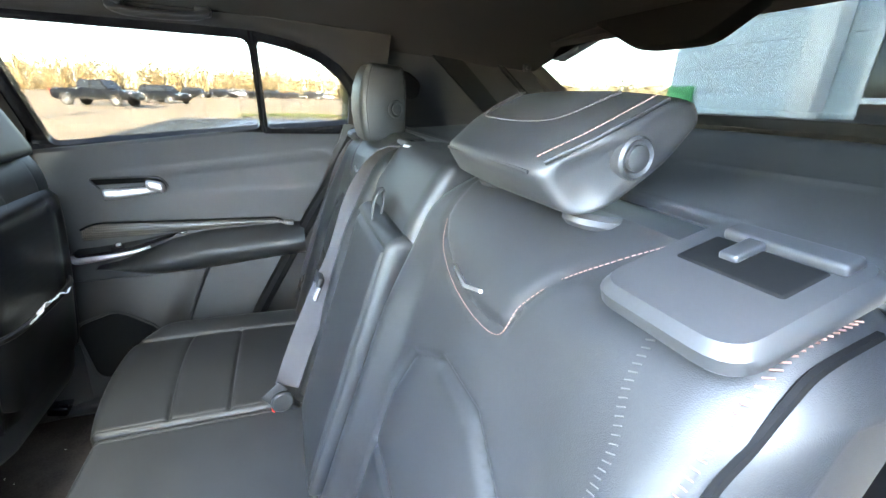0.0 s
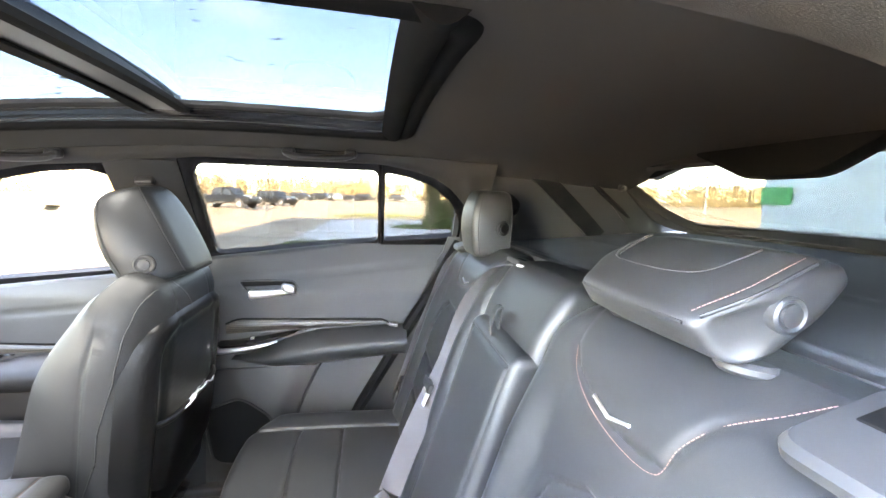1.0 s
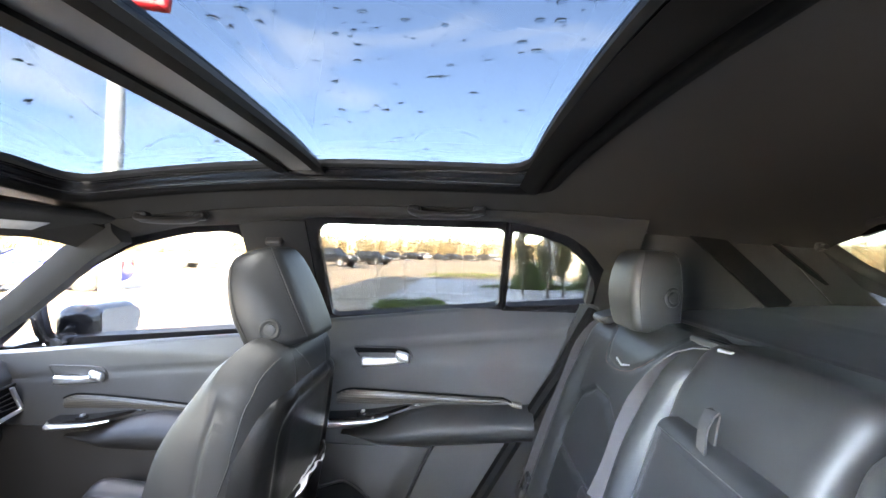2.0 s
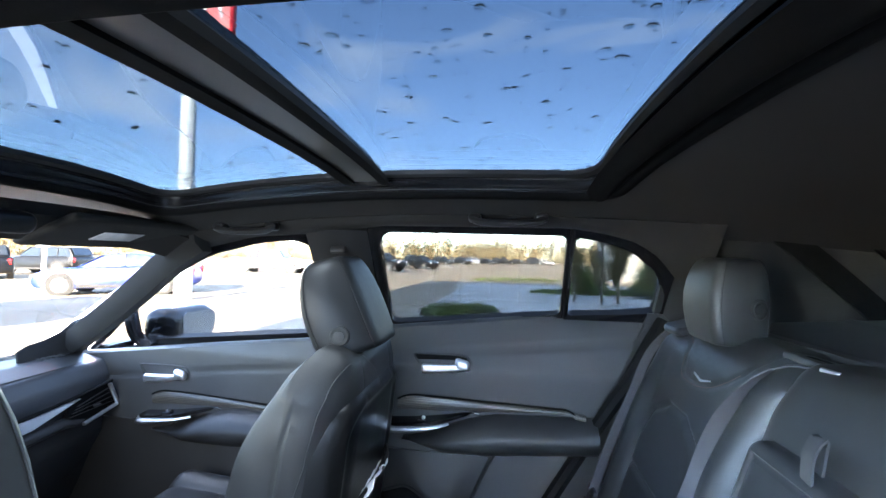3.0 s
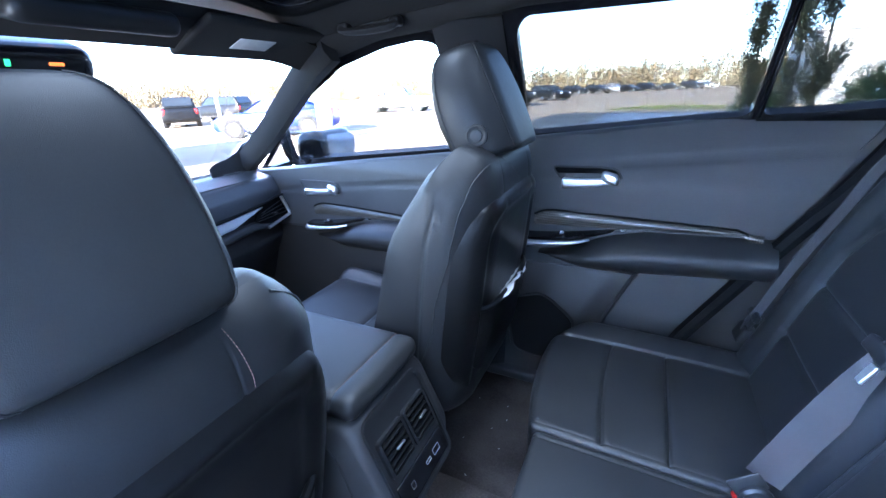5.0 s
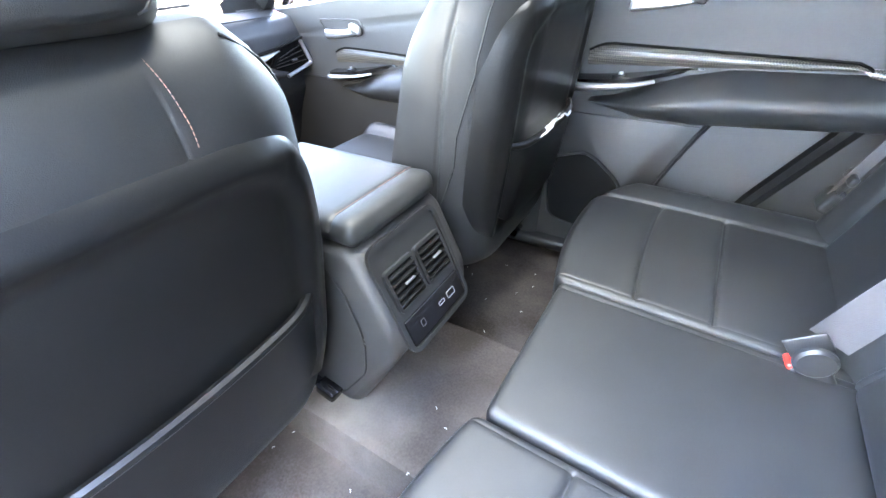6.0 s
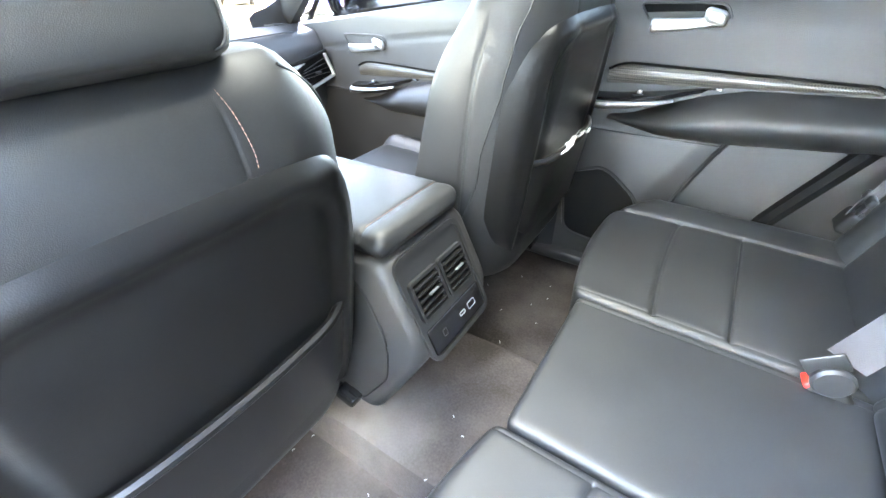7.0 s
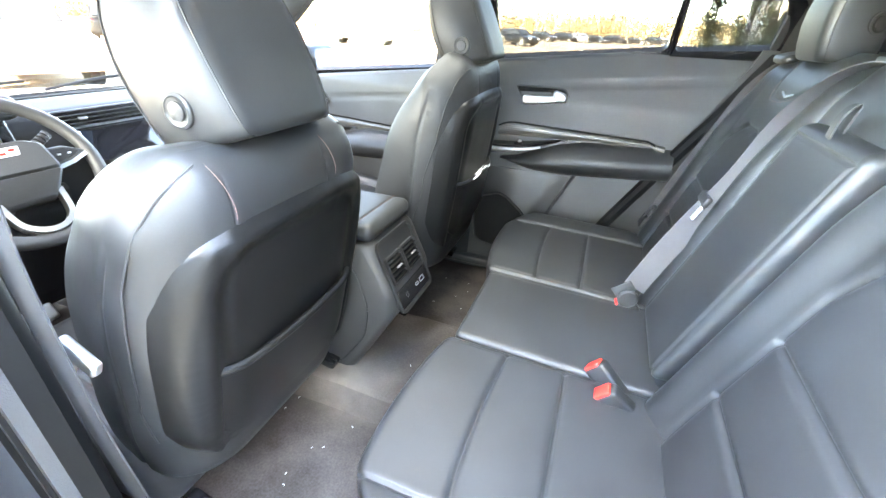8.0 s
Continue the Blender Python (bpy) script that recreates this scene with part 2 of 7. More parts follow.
def softbox(size, r, res=0.02, seams=(), crown=0.0):
    """A rounded, padded block about the origin. seams: (axis, sign, polyline on that side, depth, width). crown: how far the sides swell."""
    h = np.array(size) / 2
    r = min(r, *(h * 0.999))
    n = [max(4, int(round(s / res))) for s in size]
    keys, V, F = {}, [], []

    def vid(p):
        k = tuple(np.round(p, 6))
        if k not in keys:
            keys[k] = len(V)
            V.append(p)
        return keys[k]

    extra = [[], [], []]
    for axis, sign, line, depth, width in seams:
        b, c = {0: (1, 2), 1: (0, 2), 2: (0, 1)}[axis]
        for p, q in zip(line[:-1], line[1:]):
            for k, ax in ((0, b), (1, c)):
                if abs(p[k] - q[k]) < 1e-4:
                    extra[ax] += [p[k] + width * f for f in (-1.2, -0.6, -0.25, 0, 0.25, 0.6, 1.2)]

    def steps(a):
        half = h[a]
        edge = np.linspace(0, r, 4)
        mid = np.linspace(-half + r, half - r, max(2, n[a] - 4))
        s = np.concatenate([-half + edge[:-1], mid, half - edge[::-1][1:], [e for e in extra[a] if abs(e) < half - 1e-3]])
        s = np.sort(np.round(s, 5))
        keep = [s[0]]
        for v in s[1:]:
            if v - keep[-1] > 0.0007:
                keep.append(v)
        keep[-1] = s[-1]
        return np.array(keep)

    st = [steps(a) for a in range(3)]
    for a in range(3):
        b, c = (a + 1) % 3, (a + 2) % 3
        for s in (-1, 1):
            ids = np.zeros((len(st[b]), len(st[c])), int)
            for i, u in enumerate(st[b]):
                for j, v in enumerate(st[c]):
                    p = np.zeros(3)
                    p[a], p[b], p[c] = s * h[a], u, v
                    ids[i, j] = vid(p)
            for i in range(len(st[b]) - 1):
                for j in range(len(st[c]) - 1):
                    q = (ids[i, j], ids[i + 1, j], ids[i + 1, j + 1], ids[i, j + 1])
                    F.append(q if s > 0 else q[::-1])
    P = np.array(V)
    inner = np.clip(P, -(h - r), h - r)
    d = P - inner
    N = d / np.maximum(np.linalg.norm(d, axis=1, keepdims=True), 1e-9)
    out = inner + r * N
    if crown:
        f = np.ones(len(P))
        for a in range(3):
            f = f * np.where(np.abs(N[:, a]) > 0.95, 1, 1 - (P[:, a] / h[a]) ** 2 * 0.999)
        out = out + N * (crown * f)[:, None]
    for axis, sign, line, depth, width in seams:
        b, c = (axis + 1) % 3, (axis + 2) % 3
        if axis == 1:
            b, c = 0, 2
        Q = P[:, [b, c]]
        best = np.full(len(P), 9.0)
        for (x0, y0), (x1, y1) in zip(line[:-1], line[1:]):
            e = np.array([x1 - x0, y1 - y0])
            t = np.clip(((Q - [x0, y0]) @ e) / max(e @ e, 1e-9), 0, 1)
            best = np.minimum(best, np.linalg.norm(Q - ([x0, y0] + t[:, None] * e), axis=1))
        f = depth * np.exp(-(best / width) ** 2) * (N[:, axis] * sign > 0.3)
        out = out - N * f[:, None]
    return out, F


def sheet(func, nu, nv, thick=0.0, skip=None):
    """A surface from func(u, v), u and v from 0 to 1; with a thickness it is closed, the second skin lying behind its normal."""
    U, W = np.meshgrid(np.linspace(0, 1, nu), np.linspace(0, 1, nv), indexing="ij")
    P = np.stack(func(U, W), -1)
    idx = np.arange(nu * nv).reshape(nu, nv)
    F = [(idx[i, j], idx[i + 1, j], idx[i + 1, j + 1], idx[i, j + 1]) for i in range(nu - 1) for j in range(nv - 1)
         if not (skip and skip(P[i:i + 2, j:j + 2].reshape(-1, 3).mean(0)))]
    V = P.reshape(-1, 3)
    if thick:
        du, dv = np.gradient(P, axis=0), np.gradient(P, axis=1)
        N = np.cross(du, dv)
        N /= np.maximum(np.linalg.norm(N, axis=-1, keepdims=True), 1e-9)
        B = (P - N * thick).reshape(-1, 3)
        k = nu * nv
        count = {}
        for f in F:
            for a, b in zip(f, f[1:] + f[:1]):
                count[(a, b)] = 1
        rim = [(b, a, a + k, b + k) for a, b in count if (b, a) not in count]
        F = F + [tuple(i + k for i in f[::-1]) for f in F] + rim
        V = np.concatenate([V, B])
    return V, F


def rounded(points, r, seg=5):
    """A closed outline with its corners rounded."""
    out, n = [], len(points)
    P = [Vector(p) for p in points]
    for i in range(n):
        a, b, c = P[i - 1], P[i], P[(i + 1) % n]
        ra = min(r, (a - b).length * 0.45, (c - b).length * 0.45)
        p0, p1 = b + (a - b).normalized() * ra, b + (c - b).normalized() * ra
        for k in range(seg + 1):
            t = k / seg
            out.append(tuple((1 - t) ** 2 * p0 + 2 * t * (1 - t) * b + t * t * p1))
    return out


def plate(outline, place, thick, bevel=0.0):
    """A flat piece: a 2D outline, laid out by place(a, b, depth), thick along depth, with edges eased by bevel."""
    n = len(outline)
    c = np.mean(np.array(outline), axis=0)
    rings = []
    levels = [(0, bevel), (bevel, 0), (thick - bevel, 0), (thick, bevel)] if bevel else [(0, 0), (thick, 0)]
    for d, inset in levels:
        ring = []
        for a, b in outline:
            v = np.array([a, b]) - c
            L = np.linalg.norm(v)
            v = v * max(0.2, (L - inset) / max(L, 1e-6)) + c
            ring.append(place(v[0], v[1], d))
        rings.append(ring)
    V = [p for ring in rings for p in ring]
    F = [tuple(range(n))[::-1], tuple(range(n * (len(rings) - 1), n * len(rings)))]
    for k in range(len(rings) - 1):
        F += [(k * n + i, k * n + (i + 1) % n, (k + 1) * n + (i + 1) % n, (k + 1) * n + i) for i in range(n)]
    return V, F


def sweep(path, profile, closed=False, up=(0, 0, 1), scale=None):
    """A profile (list of side, up) drawn along a path."""
    P = [Vector(p) for p in path]
    n, m = len(P), len(profile)
    V, F = [], []
    for i in range(n):
        a = P[i - 1] if (i or closed) else P[i]
        b = P[(i + 1) % n] if (i < n - 1 or closed) else P[i]
        t = (b - a).normalized()
        side = t.cross(Vector(up))
        side = side.normalized() if side.length > 1e-6 else Vector((1, 0, 0))
        u = side.cross(t).normalized()
        k = scale(i / max(1, n - 1)) if scale else 1
        V += [tuple(P[i] + side * (s * k) + u * (h * k)) for s, h in profile]
    for i in range(n if closed else n - 1):
        j = (i + 1) % n
        F += [(i * m + a, i * m + (a + 1) % m, j * m + (a + 1) % m, j * m + a) for a in range(m)]
    if not closed:
        F += [tuple(range(m))[::-1], tuple(range((n - 1) * m, n * m))]
    return V, F


def ring_profile(r, n=8, flat=1.0):
    return [(r * math.cos(2 * math.pi * k / n), r * flat * math.sin(2 * math.pi * k / n)) for k in range(n)]


def tube(path, r, n=8, closed=False, up=(0, 0, 1), scale=None, flat=1.0):
    return sweep(path, ring_profile(r, n, flat), closed, up, scale)


def strap(path, width, thick, across, first=None):
    """A flat band along a path; across: the way of its width; first: the same at its start, where it is twisted."""
    P, A = [Vector(p) for p in path], Vector(across).normalized()
    V, F, n = [], [], len(path)
    B = Vector(first).normalized() if first else A
    for i in range(n):
        t = (P[min(i + 1, n - 1)] - P[max(i - 1, 0)]).normalized()
        a = B.lerp(A, min(1.0, i / (0.35 * n)))
        w = (a - t * a.dot(t)).normalized()
        u = t.cross(w)
        for s, h in ((-.5, -.5), (.5, -.5), (.5, .5), (-.5, .5)):
            V.append(tuple(P[i] + w * (s * width) + u * (h * thick)))
    for i in range(n - 1):
        F += [(i * 4 + a, i * 4 + (a + 1) % 4, i * 4 + 4 + (a + 1) % 4, i * 4 + 4 + a) for a in range(4)]
    F += [(3, 2, 1, 0), tuple(range(n * 4 - 4, n * 4))]
    return V, F


def smooth_path(points, n=24):
    """A curve through the points, evenly resampled."""
    P = [Vector(p) for p in points]
    out = []
    for i in range(len(P) - 1):
        a, b, c, d = P[max(i - 1, 0)], P[i], P[i + 1], P[min(i + 2, len(P) - 1)]
        for k in range(8):
            t = k / 8
            out.append(0.5 * ((2 * b) + (c - a) * t + (2 * a - 5 * b + 4 * c - d) * t * t + (3 * b - a - 3 * c + d) * t ** 3))
    out.append(P[-1])
    L = [0]
    for p, q in zip(out, out[1:]):
        L.append(L[-1] + (q - p).length)
    res, k = [], 0
    for i in range(n):
        s = L[-1] * i / (n - 1)
        while k < len(L) - 2 and L[k + 1] < s:
            k += 1
        f = (s - L[k]) / max(L[k + 1] - L[k], 1e-9)
        res.append(out[k].lerp(out[k + 1], f))
    return res


def rungs(path, across, pitch=0.0045, half=0.0028, r=0.0006):
    """Cross-stitched thread along a path: short beads that lie across it."""
    fine = smooth_path(path, 160)
    out, a, run = None, Vector(across), pitch
    for p, q in zip(fine, fine[1:]):
        p, q = Vector(p), Vector(q)
        run += (q - p).length
        if run >= pitch:
            run = 0.0
            d = (a - a.dot((q - p).normalized()) * (q - p).normalized()).normalized()
            bead = tube([p - d * half, p + d * half + (q - p).normalized() * pitch * 0.35], r, 4)
            out = bead if out is None else join(out, bead)
    return out


def stitches(path, length=0.0045, gap=0.0013, r=0.00045):
    """Thread stitches along a path: one small bead a stitch."""
    P = [Vector(p) for p in path]
    total = sum((b - a).length for a, b in zip(P, P[1:]))
    fine = smooth_path(path, max(8, int(total / 0.0015)))
    V, F = [], []
    step = total / max(1, len(fine) - 1)
    every, run = max(2, int((length + gap) / step)), max(1, int(length / step))
    for i in range(0, len(fine) - run, every):
        v, f = tube([fine[i], fine[min(i + run, len(fine) - 1)]], r, 4)
        k = len(V)
        V += v
        F += [tuple(q + k for q in g) for g in f]
    return V, F


# ---- the car's shell ----
# x runs to the car's rear, y to its right-hand side; the ground is z = 0
GLASS_C = 1.565


def smoothstep(a, b, x):
    t = np.clip((x - a) / (b - a), 0, 1)
    return t * t * (3 - 2 * t)


def belt(x):
    """Height of the lower window edge."""
    x = np.asarray(x, float)
    return 1.288 + 0.105 * (x - 0.27) - 0.024 * smoothstep(-0.32, -0.46, x)


def door_y(x, z):
    """Inner face of the right-hand doors."""
    x, z = np.asarray(x, float), np.asarray(z, float)
    return 0.700 + np.clip(z - 1.12, 0, 1) * 0.34 - np.clip(0.62 - z, 0, 1) * 0.12 + 0.04 * smoothstep(-0.45, -1.05, x)


def glass_y(z):
    return GLASS_C - 0.62 * z


def roof_z(x, y):
    """Underside of the headliner."""
    x, y = np.asarray(x, float), np.abs(np.asarray(y, float))
    centre = 1.642 - np.where(x < -0.1, 0.10, 0.045) * (x + 0.1) ** 2
    return centre - 0.085 * (y / 0.6) ** 2.6


SUN_X0, SUN_X1, SUN_Y, SUN_YL, BAR0, BAR1 = -0.80, 0.325, 0.385, 0.345, -0.252, -0.152

# floor with tunnel
floor = thing("floor", "dark brown-black carpeted car floor with dust and lint", "floor", kind="structure")


def floor_func(u, v):
    x, y = -1.75 + 2.0 * u, -0.74 + 1.48 * v
    hump = 1 - smoothstep(0.175, 0.205, np.abs(y))
    lift = smoothstep(-0.10, 0.10, x) * 0.12
    return x, y, 0.395 + 0.075 * hump + lift + 0.0025 * np.sin(23 * x + 9 * y)


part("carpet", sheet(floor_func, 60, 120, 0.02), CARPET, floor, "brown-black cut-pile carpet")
lint = []
rng = random.Random(5)
for _ in range(46):
    x, y = rng.uniform(-0.55, -0.13), rng.uniform(-0.6, 0.55)
    z = float(floor_func((x + 1.75) / 2.0, (y + 0.74) / 1.48)[2])
    a = rng.uniform(0, 6.3)
    lint.append(tube([(x, y, z + 0.002), (x + 0.003 * math.cos(a), y + 0.003 * math.sin(a), z + 0.003), (x + 0.006 * math.cos(a + .5), y + 0.006 * math.sin(a + .5), z + 0.002)], 0.0007, 4))
part("lint", join(*lint), WHITE_PAPER, floor, "specks of white lint", smooth=False)["kind"] = "stuff"

# headliner with the roof opening
ceiling = thing("ceiling", "black cloth headliner round a panoramic glass roof", "ceiling", kind="structure")


def headliner(x0, x1, y0, y1, nx, ny):
    return sheet(lambda u, v: (x0 + (x1 - x0) * u, y0 + (y1 - y0) * v, roof_z(x0 + (x1 - x0) * u, y0 + (y1 - y0) * v)), nx, ny, -0.02)


part("headliner", join(headliner(-0.93, SUN_X0, -0.61, 0.61, 5, 30), headliner(SUN_X1, 1.13, -0.61, 0.61, 24, 30),
                       headliner(SUN_X0, SUN_X1, -0.61, -SUN_YL, 24, 8), headliner(SUN_X0, SUN_X1, SUN_Y, 0.61, 24, 8)), HEADLINER, ceiling)

opening = rounded([(SUN_X0, -SUN_YL), (SUN_X1, -SUN_YL), (SUN_X1, SUN_Y), (SUN_X0, SUN_Y)], 0.07, 8)
dense = []
for (ax, ay), (bx, by) in zip(opening, opening[1:] + opening[:1]):
    L = math.hypot(bx - ax, by - ay)
    for k in range(max(1, int(L / 0.06))):
        t = k / max(1, int(L / 0.06))
        dense.append((ax + (bx - ax) * t, ay + (by - ay) * t))


def roof_ring(levels):
    """Stepped rings round the roof opening: levels of (inset, rise)."""
    V, F, n = [], [], len(dense)
    for inset, rise in levels:
        for x, y in dense:
            cx, cy = (SUN_X0 + SUN_X1) / 2, 0
            sx, sy = (SUN_X1 - SUN_X0) / 2, SUN_Y
            V.append((cx + (x - cx) * (sx - inset) / sx, y * (sy - inset) / sy, float(roof_z(x, y)) + rise))
    for k in range(len(levels) - 1):
        F += [(k * n + i, (k + 1) * n + i, (k + 1) * n + (i + 1) % n, k * n + (i + 1) % n) for i in range(n)]
    return V, F


sunroof = thing("window_roof", "tinted panoramic glass roof with a black frame, spotted with raindrops", "window", kind="structure")
part("welt", roof_ring([(-0.03, 0.004), (-0.026, -0.006), (-0.008, -0.011), (0.004, -0.004), (0.004, 0.012)]), SEAL_BLACK, sunroof, "rolled headliner edge", sharp=70)
part("frame", roof_ring([(-0.002, 0.006), (0.006, 0.006), (0.006, 0.018), (0.016, 0.020), (0.016, 0.032), (0.03, 0.034), (0.03, 0.046)]), GLOSS_BLACK, sunroof, "stepped black roof rail", sharp=25)
for inset, rise in ((0.004, 0.010), (0.013, 0.0215), (0.021, 0.0345)):
    part("rail_line", roof_ring([(inset - 0.002, rise + 0.002), (inset - 0.0008, rise - 0.0018), (inset + 0.0012, rise - 0.0018), (inset + 0.0026, rise + 0.002)]), PLASTIC, sunroof, "raised line of the roof rail", sharp=70)
part("gasket", roof_ring([(0.026, 0.038), (0.034, 0.034), (0.042, 0.040), (0.042, 0.050)]), RUBBER, sunroof)


def roof_pane(x0, x1):
    return sheet(lambda u, v: (x0 + (x1 - x0) * u, -0.40 + 0.80 * v, roof_z(x0 + (x1 - x0) * u, 0.3) + 0.058 - 0.03 * (np.abs(-0.40 + 0.80 * v) / 0.4) ** 2.4), 14, 22)


for a, b in ((SUN_X0 - 0.01, BAR0 + 0.02), (BAR1 - 0.07, SUN_X1 + 0.01)):
    part("pane", roof_pane(a, b), ROOF_GLASS, sunroof)


def bar_func(x0, x1, rise):
    return lambda u, v: (x0 + (x1 - x0) * u - 0.032 * v ** 1.6, -0.385 + 0.77 * v, roof_z(-0.22, -0.385 + 0.77 * v) * 0.35 + 0.65 * roof_z(-0.22, 0.25) + rise + 0 * u)


part("crossbar", sheet(bar_func(BAR0, BAR1, 0.018), 4, 26, -0.008), BAR_GREY, sunroof, "grey crossbar between the roof panes")
for a, b in ((BAR0 - 0.012, BAR0 + 0.016), (BAR1 - 0.020, BAR1 + 0.002)):
    part("bar_seal", sheet(bar_func(a, b, 0.012), 3, 26, -0.012), SEAL_BLACK, sunroof, "black rubber seal of the crossbar")
part("bar_core", sheet(bar_func(BAR0 + 0.022, BAR1 - 0.022, 0.026), 4, 26, -0.028), PLASTIC, sunroof, "dark grey core of the crossbar")
part("roller", sheet(lambda u, v: (SUN_X1 - 0.055 + 0.06 * u, -0.375 + 0.75 * v, roof_z(0.27, -0.375 + 0.75 * v) + 0.004 - 0.020 * np.sin(np.pi * u)), 8, 26, -0.02), SEAL_BLACK, sunroof, "black roller of the sun shade")

# raindrops on the roof glass
drops, rng = [], random.Random(11)
for _ in range(560):
    x, y = rng.choice([rng.uniform(-0.76, -0.31), rng.uniform(-0.13, 0.27), rng.uniform(-0.13, 0.27)]), rng.uniform(-0.36, 0.36)
    s = rng.choice([0.7, 1, 1, 1.2, 1.5, 2.2, 2.8]) * 0.0015
    z = float(roof_z(x, 0.3)) + 0.0595 - 0.03 * (abs(y) / 0.4) ** 2.4
    long, a = rng.uniform(1, 2.2), rng.uniform(-0.4, 0.4)
    V, F = [], []
    for k, (rr, hh) in enumerate(((1, 0), (0.8, 0.35), (0.4, 0.55))):
        for q in range(8):
            th = q * math.pi / 4
            dx, dy = s * rr * math.cos(th) * long, s * rr * math.sin(th)
            V.append((x + dx * math.cos(a) - dy * math.sin(a), y + dx * math.sin(a) + dy * math.cos(a), z + s * hh))
    for k in (0, 1):
        F += [(k * 8 + i, k * 8 + (i + 1) % 8, k * 8 + 8 + (i + 1) % 8, k * 8 + 8 + i) for i in range(8)]
    F.append(tuple(range(16, 24)))
    drops.append((V, F))
WATER = material("rain_water", (0.30, 0.36, 0.42), 0.04, spots=0.3)
WATER.node_tree.nodes["Principled BSDF"].inputs["Transmission Weight"].default_value = 0.75
WATER.node_tree.nodes["Principled BSDF"].inputs["IOR"].default_value = 1.33
drop_ob = part("raindrops", join(*drops), WATER, sunroof, "scattered raindrops")
drop_ob["kind"] = "stuff"


def side_place(a, b, d):
    """Lays (x, z) out on the right-hand glass plane, d inwards."""
    return (a, float(glass_y(b)) - d * 0.85, b - d * 0.53)


def flip_place(a, b, d):
    x, y, z = side_place(a, b, d)
    return (x, -y, z)


# doors -------------------------------------------------------------------
REAR_WIN = [(-0.285, float(belt(-0.285)) + 0.012), (0.270, float(belt(0.270)) + 0.006), (0.270, 1.540), (-0.255, 1.546), (-0.285, 1.515)]
QUARTER = [(0.283, float(belt(0.283)) + 0.006), (0.552, 1.312), (0.552, 1.375), (0.515, 1.445), (0.445, 1.497), (0.366, 1.524), (0.283, 1.538)]
FRONT_WIN = [(-1.350, 1.118), (-0.50, float(belt(-0.50)) + 0.012), (-0.490, 1.46), (-0.505, 1.503), (-0.556, 1.519), (-0.679, 1.508), (-0.866, 1.467), (-1.104, 1.364), (-1.30, 1.246)]
SAIL = [(-1.60, 1.055), (-1.365, 1.115), (-1.335, 1.222), (-1.47, 1.135)]


def door_shell(parent, xl, xr, flip=False, speaker=False):
    """Padded inner panel and the outer skin of one door; xl, xr give its ends at the height z."""
    zt = lambda x: belt(x)

    def panel(u, v):
        zb = 0.44 + 0 * u
        zr = zb + v * (1.27 - zb)
        x = xl(zr) + (xr(zr) - xl(zr)) * u
        z = zb + v * (zt(x) - zb)
        y = door_y(x, z)
        groove = 0.004 * np.exp(-((z - (zt(x) - 0.085)) / 0.006) ** 2)
        return x, y + groove - 0.006 * np.sin(np.pi * u) * np.sin(np.pi * v), z

    def skin(u, v):
        x, y, z = panel(u, v)
        return x, 0.93 - 0.16 * np.clip(z - 0.9, 0, 1) - 0.12 * np.clip(0.75 - z, 0, 1) - 0.02 * u, z

    fix = mirrored if flip else (lambda q: q)
    part("inner_panel", fix(sheet(panel, 60, 70, 0.02)), LEATHER_SOFT, parent, "padded black door panel with a stitched seam")
    def lower(u, v):
        z = 0.47 + 0.395 * v
        xr_ = np.minimum(xr(z) - 0.02, np.interp(z, [0.66, 0.72, 0.80, 0.885], [-0.03, -0.008, 0.030, 0.072])) if speaker else xr(z) - 0.02
        x = xl(z) + 0.01 + (xr_ - xl(z) - 0.01) * u
        return x, door_y(x, z) - 0.010 - 0.020 * np.sin(np.pi * v) * smoothstep(0.25, 0.6, u) * (1 - smoothstep(0.8, 1.0, u)), z

    part("lower_panel", fix(sheet(lower, 40, 30, 0.01)), DOOR_PLASTIC, parent, "grey plastic lower door panel")
    part("outer_skin", fix(sheet(skin, 16, 16, -0.008)), GREY_PAINT, parent, "dark metallic outer skin")

    def cap(u, v):
        x = xl(1.27) + (xr(1.27) - xl(1.27)) * u
        ang = v * math.pi
        return x, door_y(x, zt(x)) + 0.03 * v + 0.0 * u, zt(x) + 0.010 * np.sin(ang)

    part("sill_cap", fix(sheet(cap, 40, 8, 0.0)), LEATHER_SOFT, parent, "soft window sill")


DOOR_PLASTIC = material("door_plastic", (0.024, 0.0228, 0.0220), 0.42, spots=0.12, grain=0.25, grain_scale=700, kind="VORONOI")
GREY_PAINT = material("dark_metallic_paint", (0.06, 0.062, 0.066), 0.35, 0.6, spots=0.1, coat=0.8)


